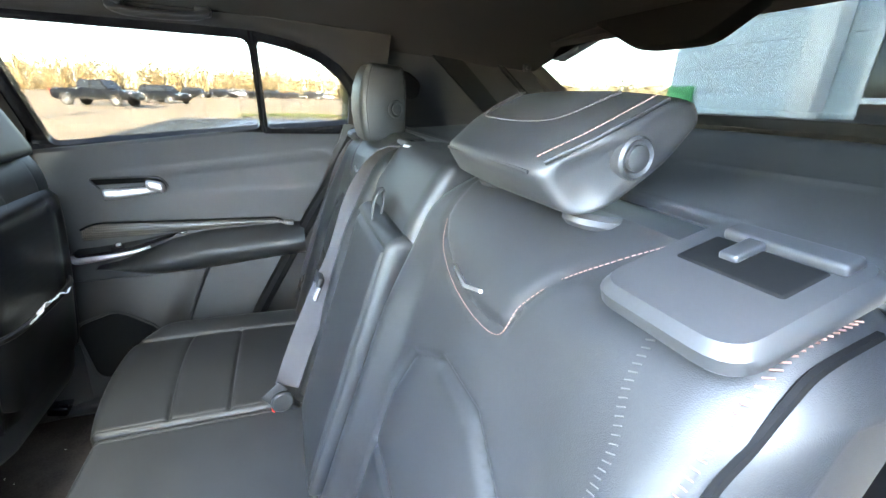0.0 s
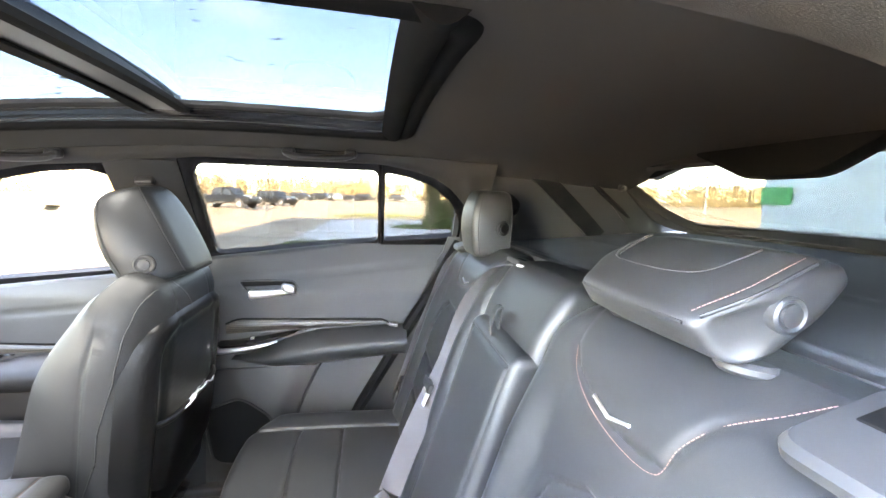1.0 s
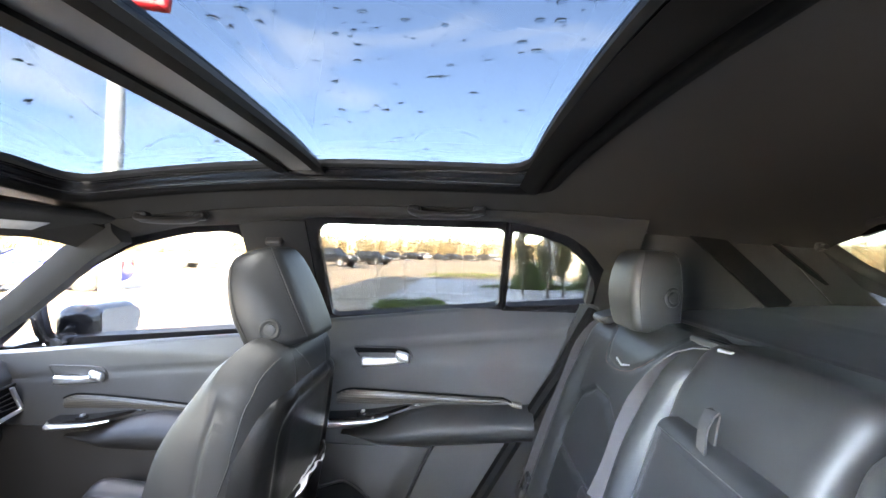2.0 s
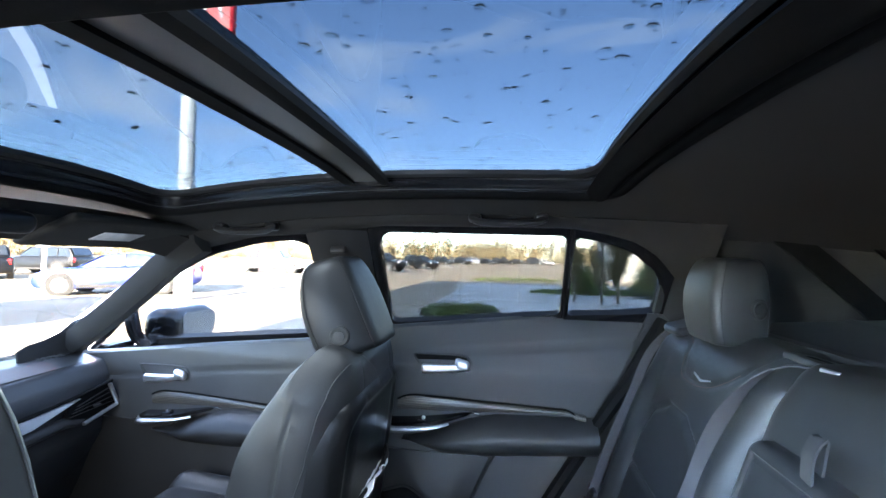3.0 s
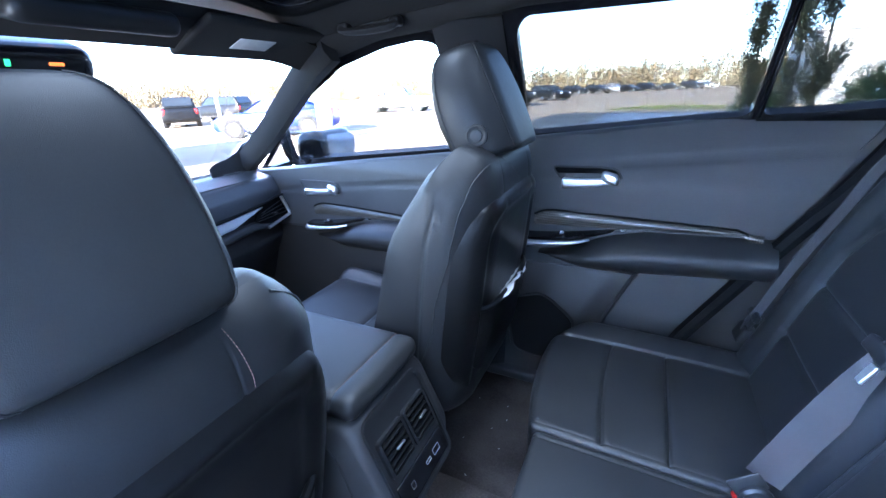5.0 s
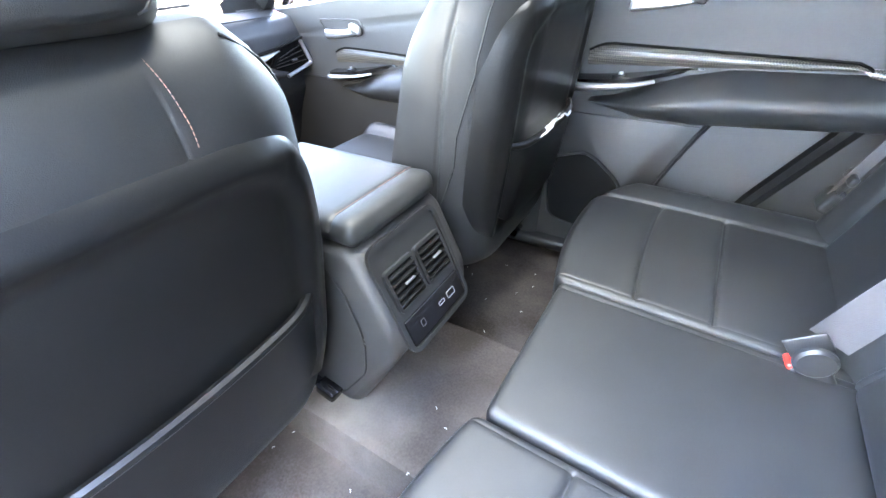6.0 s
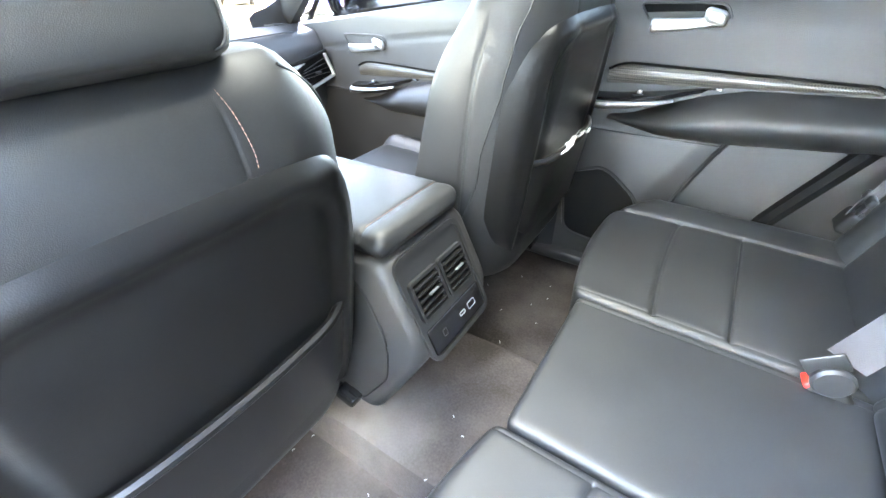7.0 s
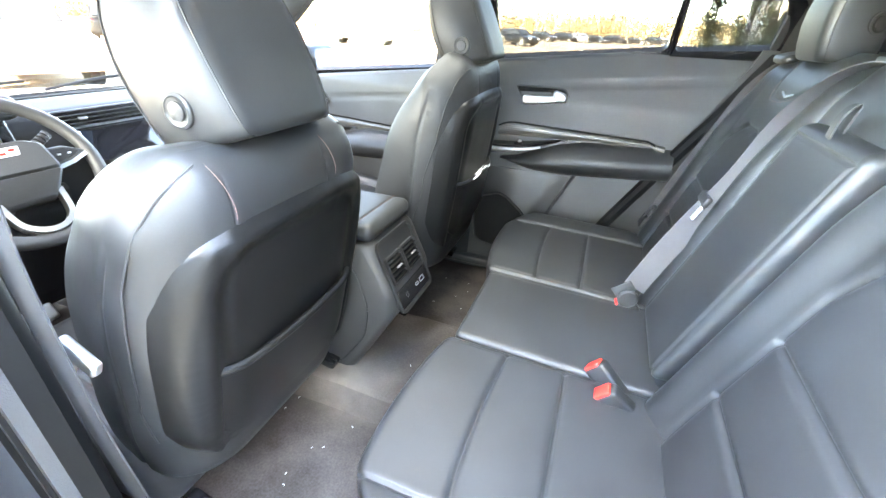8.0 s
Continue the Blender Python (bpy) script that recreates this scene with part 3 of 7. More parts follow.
def handle_set(parent, x0, x1, z, flip=False, front=False):
    """Recessed satin pull handle, from x0 (its lever end) to x1 (its hinge end)."""
    fix = mirrored if flip else (lambda q: q)
    xm, L = (x0 + x1) / 2, x1 - x0
    y = float(door_y(xm, z))
    out = rounded([(x0 - 0.024, z + 0.026), (x0 + 0.016, z - 0.030), (x1 - 0.036, z - 0.026), (x1 + 0.015, z - 0.010), (x1 - 0.004, z + 0.024), (x1 - 0.05, z + 0.027)], 0.014, 5)
    part("bezel", fix(sweep([(a, y - 0.002, b) for a, b in out], ring_profile(0.0030, 6), True, (0, 1, 0))), SMOOTH_PLASTIC, parent, "dark bezel of the door pull")
    # flat plate; the hollow's shade is put into its black
    part("recess", fix(plate(out, lambda a, b, d: (a, y + 0.004 - d, b), 0.003)), SEAL_BLACK, parent, "hollow behind the door pull, its shade painted black")
    lever = softbox((L * 0.92, 0.016, 0.024), 0.0065, 0.005)
    V = np.array(lever[0])
    V[:, 2] *= 1.0 - 0.25 * (V[:, 0] / (L * 0.46))
    V[:, 2] += 0.006 * (V[:, 0] / (L * 0.46)) - 0.003 * np.cos(V[:, 0] / (L * 0.46) * 1.5)
    knob = np.array(softbox((0.046, 0.024, 0.032), 0.0155, 0.004)[0])
    knob[:, 2] -= 0.25 * knob[:, 0]
    knob = turned((knob, softbox((0.046, 0.024, 0.032), 0.0155, 0.004)[1]), pose(x1 - 0.018, y - 0.014, z + 0.000))
    part("pull", fix(join(turned((V, lever[1]), pose(x0 + 0.008 + L * 0.46, y - 0.013, z - 0.012)), knob)), CHROME, parent, "satin chrome pull handle")


def armrest_set(parent, xa, xb, z, speaker=True, flip=False):
    """Woven inlay, armrest, satin strip and switch of one door, from xa to xb."""
    fix = mirrored if flip else (lambda q: q)
    L = xb - xa
    dy = lambda x, zz: door_y(x, zz)

    def inlay(u, v):
        x = xa + 0.02 + (L - 0.05) * u
        top = z + 0.078 - 0.018 * u - 0.05 * np.clip(0.10 - u, 0, 1) * 6 * np.clip(0.10 - u, 0, 1) * 6 - 0.028 * smoothstep(0.9, 1.0, u)
        bot = z + 0.030 + 0.022 * u
        zz = bot + (top - bot) * v
        return x, dy(x, zz) - 0.006 - 0.006 * np.sin(np.pi * v), zz

    part("inlay", fix(sheet(inlay, 50, 8, 0.006)), WEAVE, parent, "woven carbon-patterned inlay")
    edge = [(xa + 0.02 + (L - 0.05) * k / 30, 0, 0) for k in range(31)]
    rim = []
    for k in range(31):
        u = k / 30
        q = inlay(np.array(u), np.array(1.0))
        rim.append((float(q[0]), float(q[1]) - 0.004, float(q[2]) + 0.004))
    part("inlay_rim", fix(tube(rim, 0.0030, 6)), SEAL_BLACK, parent, "dark piping over the inlay")

    def rest(u, v):
        x = xa + 0.040 + (L - 0.040) * u
        top = z + np.interp(u, [0, 0.10, 0.22, 0.36, 0.50, 1], [-0.048, -0.036, -0.008, 0.022, 0.040, 0.047])
        bot = z + np.interp(u, [0, 0.08, 0.22, 0.45, 1], [-0.054, -0.068, -0.084, -0.086, -0.062])
        zc, half = (top + bot) / 2, (top - bot) / 2
        ang = (v * 1.10 - 0.05) * math.pi
        out = (0.040 + 0.040 * smoothstep(0.0, 0.30, u) - 0.012 * smoothstep(0.5, 1.0, u)) * (1 - 0.35 * smoothstep(0.55, 0.05, v))
        return x, dy(x, zc) + 0.008 - out * np.sin(np.clip(ang, 0, math.pi)), zc + half * np.cos(ang)

    part("armrest", fix(sheet(rest, 60, 20, 0.0)), LEATHER, parent, "padded leather armrest")

    def ledge(u, v):
        x = xa - 0.006 + (L * 0.46) * u
        zc = z - 0.004 + 0.012 * u + 0.030 * u * u
        wide = 0.058 * np.sqrt(np.clip(u / 0.09, 0, 1) * (2 - np.clip(u / 0.09, 0, 1))) * (1 - smoothstep(0.45, 1.0, u))
        return x, dy(x, zc) + 0.004 - wide * v, zc - 0.004 * v

    part("switch_ledge", fix(sheet(ledge, 40, 6, 0.010)), GLOSS_BLACK, parent, "switch ledge")
    strip = []
    for k in range(15):
        u = 0.012 + k / 14 * 0.66
        q = ledge(np.array(u), np.array(1.0))
        strip.append((float(q[0]), float(q[1]) - 0.003, float(q[2]) - 0.006))
    part("strip", fix(tube(smooth_path(strip, 30), 0.0095, 8, scale=lambda t: 1.35 - 0.85 * t, flat=0.85)), CHROME, parent, "satin chrome strip")
    xs = xa + 0.105
    part("switch", fix(turned(softbox((0.030, 0.022, 0.012), 0.003, 0.006), pose(xs, float(dy(xs, z)) - 0.032, z + 0.012, 0, -6, 0))), GLOSS_BLACK, parent, "window switch")
    part("switch_toggle", fix(turned(softbox((0.010, 0.014, 0.008), 0.002, 0.004), pose(xs + 0.003, float(dy(xs, z)) - 0.033, z + 0.020))), STEEL, parent, "silver switch toggle")
    if speaker:
        out = rounded([(-0.305, 0.735), (-0.20, 0.770), (-0.165, 0.755), (-0.085, 0.69), (-0.10, 0.60), (-0.17, 0.535), (-0.28, 0.55)], 0.035, 5)
        part("speaker_grille", fix(plate(out, lambda a, b, d: (a, float(door_y(a, b)) - 0.020 - d, b), 0.016, 0.006)), SEAL_BLACK, parent, "black mesh speaker cover")
        part("speaker_rim", fix(sweep([(a, float(door_y(a, b)) - 0.034, b) for a, b in out], ring_profile(0.005, 6), True, (0, 1, 0))), PLASTIC, parent, "speaker rim")
        bridge = [(0.075, 0.885), (0.052, 0.845), (0.020, 0.775), (-0.005, 0.715), (-0.02, 0.66)]
        part("panel_joint", fix(tube([(a, float(door_y(a, b)) - 0.008, b) for a, b in bridge], 0.011, 6, flat=0.6)), RUBBER, parent, "dark joint of the lower door panel")


def pane_and_frame(parent, outline, mat, place, r=0.03, bar=0.045, label="", lo=-9.0, hi=9.0):
    """A pane in its surround; the surround keeps between lo and hi along the car."""
    out = rounded(outline, r, 5)
    g = part("pane", plate(out, lambda a, b, d: place(a, b, d - 0.012), 0.004), mat, parent, label, smooth=False)
    g.visible_shadow = mat is PRIVACY
    n, V, F = len(out), [], []
    P = np.array(out)
    T = np.roll(P, -1, 0) - np.roll(P, 1, 0)
    T /= np.maximum(np.linalg.norm(T, axis=1, keepdims=True), 1e-9)
    O = np.stack([T[:, 1], -T[:, 0]], 1)
    for off, d in ((-0.004, -0.016), (-0.004, 0.008), (0.004, 0.012), (bar, 0.012), (bar, -0.016)):
        Q = P + O * off
        V += [place(min(max(q[0], lo), hi), q[1], d) for q in Q]
    for k in range(5):
        F += [(k * n + i, k * n + (i + 1) % n, ((k + 1) % 5) * n + (i + 1) % n, ((k + 1) % 5) * n + i) for i in range(n)]
    part("window_frame", (V, F), GLOSS_BLACK, parent, "black window surround", sharp=30)


def rear_edge(z):
    return np.interp(z, [0.42, 0.714, 1.0, 1.28, 1.40], [0.06, 0.195, 0.365, 0.545, 0.56])


door_rear = thing("door_2", "closed rear car door, padded black panel with privacy window", "door", kind="structure")
door_shell(door_rear, lambda z: -0.37 + 0 * z, rear_edge, speaker=True)
handle_set(door_rear, -0.166, -0.012, 1.137)
armrest_set(door_rear, -0.252, 0.365, 0.957)
pane_and_frame(door_rear, REAR_WIN, PRIVACY, side_place, 0.03, hi=0.276)
pane_and_frame(door_rear, QUARTER, PRIVACY, lambda a, b, d: side_place(a, b, d + 0.003), 0.02, 0.040, lo=0.2765)
part("window_post", sheet(lambda u, v: (0.2675 + 0.0175 * u + 0 * v, glass_y(1.285 + 0.275 * v) - 0.016 - 0.006 * np.sin(np.pi * u), 1.285 + 0.275 * v), 5, 12, 0.03), GLOSS_BLACK, door_rear, "black post between the panes")
seal = [(float(rear_edge(z)) + 0.012, float(door_y(0.3, z)) - 0.012, z) for z in np.linspace(0.44, 1.29, 20)]
part("door_seal", tube(seal, 0.021, 8), SEAL_BLACK, door_rear, "black rubber door seal")

beads, rng = [], random.Random(23)
for _ in range(330):
    a = rng.uniform(-0.27, 0.53)
    lo = float(belt(a)) + 0.012
    b = lo + 0.20 * rng.random() ** 2.4
    if 0.262 < a < 0.292 or (a > 0.40 and b > 1.50 - 1.1 * (a - 0.40)):
        continue
    q = rng.choice([0.6, 0.8, 1, 1.3]) * 0.0015
    rows_b = [(q * k, h_ * q) for k, h_ in ((1.0, 0.0), (0.75, 0.4), (0.3, 0.6))]
    Vb_ = [side_place(a + rr * math.cos(i * 1.0472), b + rr * 1.2 * math.sin(i * 1.0472), -0.0125 - hh) for rr, hh in rows_b for i in range(6)]
    Fb_ = [(k * 6 + i, k * 6 + (i + 1) % 6, k * 6 + 6 + (i + 1) % 6, k * 6 + 6 + i) for k in (0, 1) for i in range(6)] + [tuple(range(12, 18))]
    beads.append((Vb_, Fb_))
part("raindrops", join(*beads), WATER, door_rear, "raindrops on the window")["kind"] = "stuff"

door_front = thing("door_1", "closed front car door, padded black panel with clear window", "door", kind="structure")
door_shell(door_front, lambda z: -1.50 + 0 * z, lambda z: -0.39 + 0 * z)
handle_set(door_front, -1.185, -1.015, 1.035)
armrest_set(door_front, -1.165, -0.50, 0.895, speaker=False)
pane_and_frame(door_front, FRONT_WIN, CLEAR_SIDE, side_place, 0.03, 0.035)
pane_and_frame(door_front, SAIL, CLEAR_SIDE, side_place, 0.02, 0.014)

door_left = thing("door_3", "closed driver's door, padded black panel with clear window", "door", kind="structure")
door_shell(door_left, lambda z: -1.50 + 0 * z, lambda z: -0.42 + 0 * z, flip=True)
handle_set(door_left, -1.185, -1.015, 1.035, flip=True)
armrest_set(door_left, -1.165, -0.50, 0.895, speaker=False, flip=True)
pane_and_frame(door_left, FRONT_WIN, CLEAR_SIDE, flip_place, 0.03, 0.035)
pane_and_frame(door_left, SAIL, CLEAR_SIDE, flip_place, 0.02, 0.014)

door_open = thing("door_4", "open rear car door, padded black panel with privacy window", "door", kind="structure")
door_shell(door_open, lambda z: -0.37 + 0 * z, rear_edge, flip=True, speaker=True)
handle_set(door_open, -0.166, -0.012, 1.137, flip=True)
armrest_set(door_open, -0.252, 0.365, 0.957, flip=True)
pane_and_frame(door_open, REAR_WIN, PRIVACY, flip_place, 0.03, hi=0.276)
pane_and_frame(door_open, QUARTER, PRIVACY, lambda a, b, d: flip_place(a, b, d + 0.003), 0.02, 0.040, lo=0.2765)
door_open.matrix_world = Matrix.Translation((-0.40, -0.86, 0)) @ Matrix.Rotation(radians(-74), 4, "Z") @ Matrix.Translation((0.40, 0.86, 0))

HT, HB = Vector((1.115, 0, 1.578)), Vector((1.36, 0, 1.372))

# pillars and roof sides ----------------------------------------------------
for side, fix in (("right", lambda q: q), ("left", mirrored)):
    trim = thing("trim", "black cloth-covered pillar and roof-rail trim", "trim", kind="structure")

    def rail(u, v):
        x = -0.92 + 1.55 * u
        top = np.interp(x, [-1.2, -0.866, -0.679, -0.5, -0.25, 0.27, 0.37, 0.45, 0.52, 0.56, 0.63], [1.37, 1.482, 1.520, 1.530, 1.556, 1.552, 1.535, 1.512, 1.465, 1.41, 1.38])
        y0, z0 = glass_y(top) - 0.006, top
        y1, z1 = 0.520 + 0 * x, roof_z(x, 0.52) - 0.003
        return x, y0 + (y1 - y0) * v - 0.012 * np.sin(np.pi * v), z0 + (z1 - z0) * v - 0.010 * np.sin(np.pi * v)

    part("roof_rail", fix(sheet(rail, 50, 10, 0.03)), HEADLINER, trim, "black roof rail trim")

    def bpillar(u, v, wide=0.195 if side == "right" else 0.10):
        z = 0.45 + 1.09 * v
        y = np.where(z > 1.27, glass_y(z) - 0.02, door_y(-0.4, z) - 0.015)
        return -0.505 + wide * u, y - 0.025 * np.sin(np.pi * u), z

    # left pillar is painted blacker than the right, in place of shade
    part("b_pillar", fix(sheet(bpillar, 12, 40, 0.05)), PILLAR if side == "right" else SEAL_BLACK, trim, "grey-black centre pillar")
    part("belt_guide", fix(turned(softbox((0.05, 0.02, 0.03), 0.009, 0.006), pose(-0.40, 0.600, 1.485, -30, 0, 0))), GREY_PLASTIC, trim, "belt height adjuster")
    a_path = smooth_path([(-1.62, 0.765, 1.06), (-1.49, 0.73, 1.135), (-1.26, 0.668, 1.263), (-1.08, 0.615, 1.37), (-0.936, 0.571, 1.457), (-0.82, 0.548, 1.515)], 20)
    part("a_pillar", fix(sweep(a_path, [(-0.05, -0.012), (-0.03, 0.02), (0.02, 0.028), (0.05, 0.012), (0.052, -0.02), (-0.04, -0.025)], False, (0.3, -1, 0.2))), PILLAR, trim, "grey cloth windscreen pillar")

    def foot(u, v):
        y = 0.575 + 0.20 * u
        top = np.interp(y, [0.575, 0.60, 0.65, 0.70, 0.735, 0.775], [1.118, 1.136, 1.147, 1.170, 1.203, 1.215])
        z = 1.02 + (top - 1.02) * v
        return -1.505 + 0.02 * (1 - v) + 0.15 * (y - 0.70), y, z

    part("pillar_foot", fix(sheet(foot, 20, 8, -0.012)), PILLAR, trim, "flared grey foot of the windscreen pillar")

    def quarter(u, v):
        x = 0.535 + 0.70 * u
        zb, zt = 1.27 + 0.05 * u, roof_z(x, 0.60) - 0.004
        z = zb + (zt - zb) * v
        k = smoothstep(0.02, 0.22, u)
        return x, (glass_y(z) - 0.015) * (1 - k) + (0.612 - 0.05 * (z - 1.4)) * k, z

    part("quarter_trim", fix(sheet(quarter, 34, 20, 0.04)), PILLAR, trim, "grey-black rear quarter trim")
    pad = rounded([(0.61, 1.40), (0.73, 1.395), (0.745, 1.44), (0.70, 1.475), (0.60, 1.475)], 0.02, 4)
    part("quarter_inset", fix(plate(pad, lambda a, b, d: (a, 0.612 - 0.05 * (b - 1.4) - d, b), 0.008, 0.003)), SEAL_BLACK, trim, "black inset panel of the quarter trim")
    strap_ = smooth_path([(0.790, 0.600, 1.548), (0.86, 0.604, 1.490), (0.95, 0.607, 1.410), (1.04, 0.610, 1.325)], 12)
    part("trim_band", fix(strap(strap_, 0.058, 0.008, (1, 0, 0.8))), SEAL_BLACK, trim, "broad black band across the quarter trim")

    def dpost(u, v):
        z = 1.30 + 0.262 * v
        a = np.interp(v, [0, 0.35, 1], [0.545, 0.575, 0.60])
        hx = HB.x + (HT.x - HB.x) * v - 0.06
        x0 = 1.20 - 0.23 * v
        return x0 + (np.maximum(hx, x0 + 0.02) - x0) * u, 0.600 * (1 - u) + a * u + 0.0 * v, z + 0 * u

    part("hatch_pillar", fix(sheet(dpost, 14, 12, 0.03)), PILLAR, trim, "grey-black hatch pillar trim")
    gap = [(0.965, 0.592, 1.545), (1.02, 0.597, 1.495), (1.11, 0.600, 1.425), (1.20, 0.602, 1.355)]
    part("hatch_seal", fix(tube(smooth_path(gap, 12), 0.009, 8)), SEAL_BLACK, trim, "black hatch opening seal")
    low = lambda u, v: (rear_edge(0.45 + 0.86 * v) - 0.03 + (1.36 - rear_edge(0.45 + 0.86 * v)) * u, 0.735 + 0 * v, 0.45 + (0.86 + 0.02 * u) * v)
    part("side_trim", fix(sheet(low, 12, 20, 0.02)), DOOR_PLASTIC, trim, "dark plastic side trim")
    part("sill_plate", fix(turned(softbox((1.25, 0.10, 0.035), 0.012, 0.03), pose(-0.45, 0.685, 0.455))), PLASTIC, trim, "black door sill plate")

# tailgate -----------------------------------------------------------------
hatch = thing("tailgate", "closed tailgate with tinted rear window and black trim", "tailgate", kind="structure")


def hatch_place(a, b, d):
    """a along y, b from 0 at the foot to 1 at the head of the glass."""
    p = HB.lerp(HT, b)
    bow = -0.05 * (a / 0.6) ** 2
    return (p.x + bow - d * 0.64, a, p.z - d * 0.77 - 0.02 * (a / 0.6) ** 2 * b)


H_OUT = rounded([(-0.50, 0.02), (0.50, 0.02), (0.575, 0.35), (0.60, 0.98), (-0.60, 0.98), (-0.575, 0.35)], 0.12, 6)
g = part("pane", plate([(a, b) for a, b in H_OUT], lambda a, b, d: hatch_place(a, b, d - 0.01), 0.004), HATCH_GLASS, hatch, smooth=False)


def hatch_trim(inset, out, d0, d1):
    V, F, n = [], [], len(H_OUT)
    for k, d in ((inset, d0), (1.0, d1), (out, d1), (out, d0 - 0.02)):
        for a, b in H_OUT:
            V.append(hatch_place(a * k if k <= 1 else a * (1 + (k - 1) * 0.85), 0.5 + (b - 0.5) * (k if k <= 1 else 1 + (k - 1) * 0.9), d))
    for k in range(3):
        F += [(k * n + i, (k + 1) * n + i, (k + 1) * n + (i + 1) % n, k * n + (i + 1) % n) for i in range(n)]
    return V, F


part("window_frame", hatch_trim(0.97, 1.16, -0.004, 0.02), PILLAR, hatch, "dark trim round the rear window")
part("frit", sweep([hatch_place(a, 0.035, 0.004) for a in np.linspace(-0.5, 0.5, 20)], [(-0.012, -0.002), (0.012, -0.002), (0.012, 0.003), (-0.012, 0.003)], False, (0.7, 0, 0.7)), GLOSS_BLACK, hatch, "black foot of the rear window")
cover = rounded([(-0.235, 0.0), (0.185, 0.0), (0.050, -0.095), (-0.100, -0.095)], 0.03, 5)
part("lamp_cover", plate(cover, lambda a, b, d: (1.06 - b * 0.25 - d, a, 1.575 + b * 0.72), 0.05, 0.012), SEAL_BLACK, hatch, "black cover of the high brake lamp")
part("bump_stop", join(turned(softbox((0.022, 0.012, 0.022), 0.008, 0.005), pose(1.054, 0.515, 1.497)), tube([(1.054, 0.507, 1.497), (1.054, 0.495, 1.497)], 0.007, 8)), RUBBER, hatch, "round rubber stop")
part("lower_panel", sheet(lambda u, v: (1.40 - 0.05 * v, -0.62 + 1.24 * u, 0.55 + 0.80 * v), 10, 10, 0.03), PLASTIC, hatch, "dark lower tailgate panel")

for s_ in (-1, 1):
    part("corner_panel", sheet(lambda u, v: (1.06 + 0.34 * u, s_ * (0.63 - 0.03 * u), 1.22 + (0.14 + 0.24 * (1 - u)) * v), 8, 8, 0.02), PILLAR, hatch, "dark corner panel of the tailgate opening")
shade = thing("cargo_shade", "grey cloth cargo shade drawn behind the rear seat", "cargo shade")


def shade_func(u, v):
    x, y = 0.635 + 0.70 * u, -0.60 + 1.20 * v
    z = 1.302 + 0.045 * u + 0.010 * np.exp(-((u - 0.06) / 0.03) ** 2) - 0.010 * np.sin(np.pi * v) * np.sin(np.pi * u) + 0.004 * np.exp(-((u - 0.45) / 0.02) ** 2)
    return x, y, z


part("cloth", sheet(shade_func, 60, 40, -0.004), SHADE, shade)
part("front_bar", tube([(0.640, y, 1.310) for y in np.linspace(-0.58, 0.58, 8)], 0.012, 8), PLASTIC, shade, "dark front bar")

# windscreen and bulkhead ---------------------------------------------------
screen = thing("windscreen", "clear front windscreen", "windscreen", kind="structure")
w = part("pane", sheet(lambda u, v: (-1.80 + 0.93 * v - 0.10 * (1 - (2 * u - 1) ** 2) * (1 - v), (2 * u - 1) * (0.80 - 0.20 * v), 1.045 + 0.495 * v), 16, 10), CLEAR, screen)
w.visible_shadow = False
part("bulkhead", sheet(lambda u, v: (-1.80 + 0 * u, -0.8 + 1.6 * u, 0.40 + 0.65 * v), 6, 6, 0.02), RUBBER, screen, "dark bulkhead below the windscreen")
part("bonnet", sheet(lambda u, v: (-2.75 + 0.92 * v, (2 * u - 1) * 0.80, 0.93 + 0.11 * v ** 0.7 - 0.06 * (2 * u - 1) ** 4), 14, 10, 0.02), GREY_PAINT, screen, "dark bonnet")
part("header", sheet(lambda u, v: (-0.955 + 0.10 * v, (2 * u - 1) * 0.60, 1.515 + 0.05 * v - 0.05 * (2 * u - 1) ** 4), 20, 6, -0.03), HEADLINER, screen, "black roof header")
for sx in (0.0, 0.55):
    part("wiper", tube(smooth_path([(-1.77 + 0.02 * sx, -0.45 + sx, 1.075), (-1.73, -0.25 + sx, 1.105), (-1.70, 0.02 + sx, 1.115)], 10), 0.006, 6), RUBBER, screen, "wiper blade")

# outer roof and sides, closing the car
shell = thing("body_shell", "dark metallic car body shell", "car body", kind="structure")
part("roof_skin", join(*[sheet(lambda u, v, q=q: (q[0] + (q[1] - q[0]) * u, q[2] + (q[3] - q[2]) * v, roof_z(q[0] + (q[1] - q[0]) * u, q[2] + (q[3] - q[2]) * v) + 0.060), 8, 8, 0.006)
                         for q in ((-0.95, SUN_X0 - 0.01, -0.60, 0.60), (SUN_X1 + 0.01, 1.25, -0.60, 0.60), (SUN_X0 - 0.01, SUN_X1 + 0.01, -0.60, -0.40), (SUN_X0 - 0.01, SUN_X1 + 0.01, 0.40, 0.60))]), GREY_PAINT, shell)
for fix in ((lambda q: q), mirrored):
    part("rear_wing", fix(sheet(lambda u, v: (0.40 + 1.05 * u, 0.93 - 0.05 * u - 0.16 * np.clip(v - 0.45, 0, 1), 0.35 + 0.93 * v), 12, 10, 0.01)), GREY_PAINT, shell)
    part("front_wing", fix(sheet(lambda u, v: (-2.75 + 1.24 * u, 0.90 - 0.10 * (1 - u) ** 3, 0.35 + 0.60 * v), 12, 8, 0.01)), GREY_PAINT, shell)
    for wx in (-2.05, 0.78):
        part("wheel", fix(turned(tube([(0, 0, 0), (0, 0.05, 0), (0, 0.17, 0), (0, 0.2, 0)], 0.345, 28, up=(1, 0, 0), scale=lambda t: 1 - 0.06 * (2 * t - 1) ** 4), pose(wx, 0.70, 0.345))), RUBBER, shell)
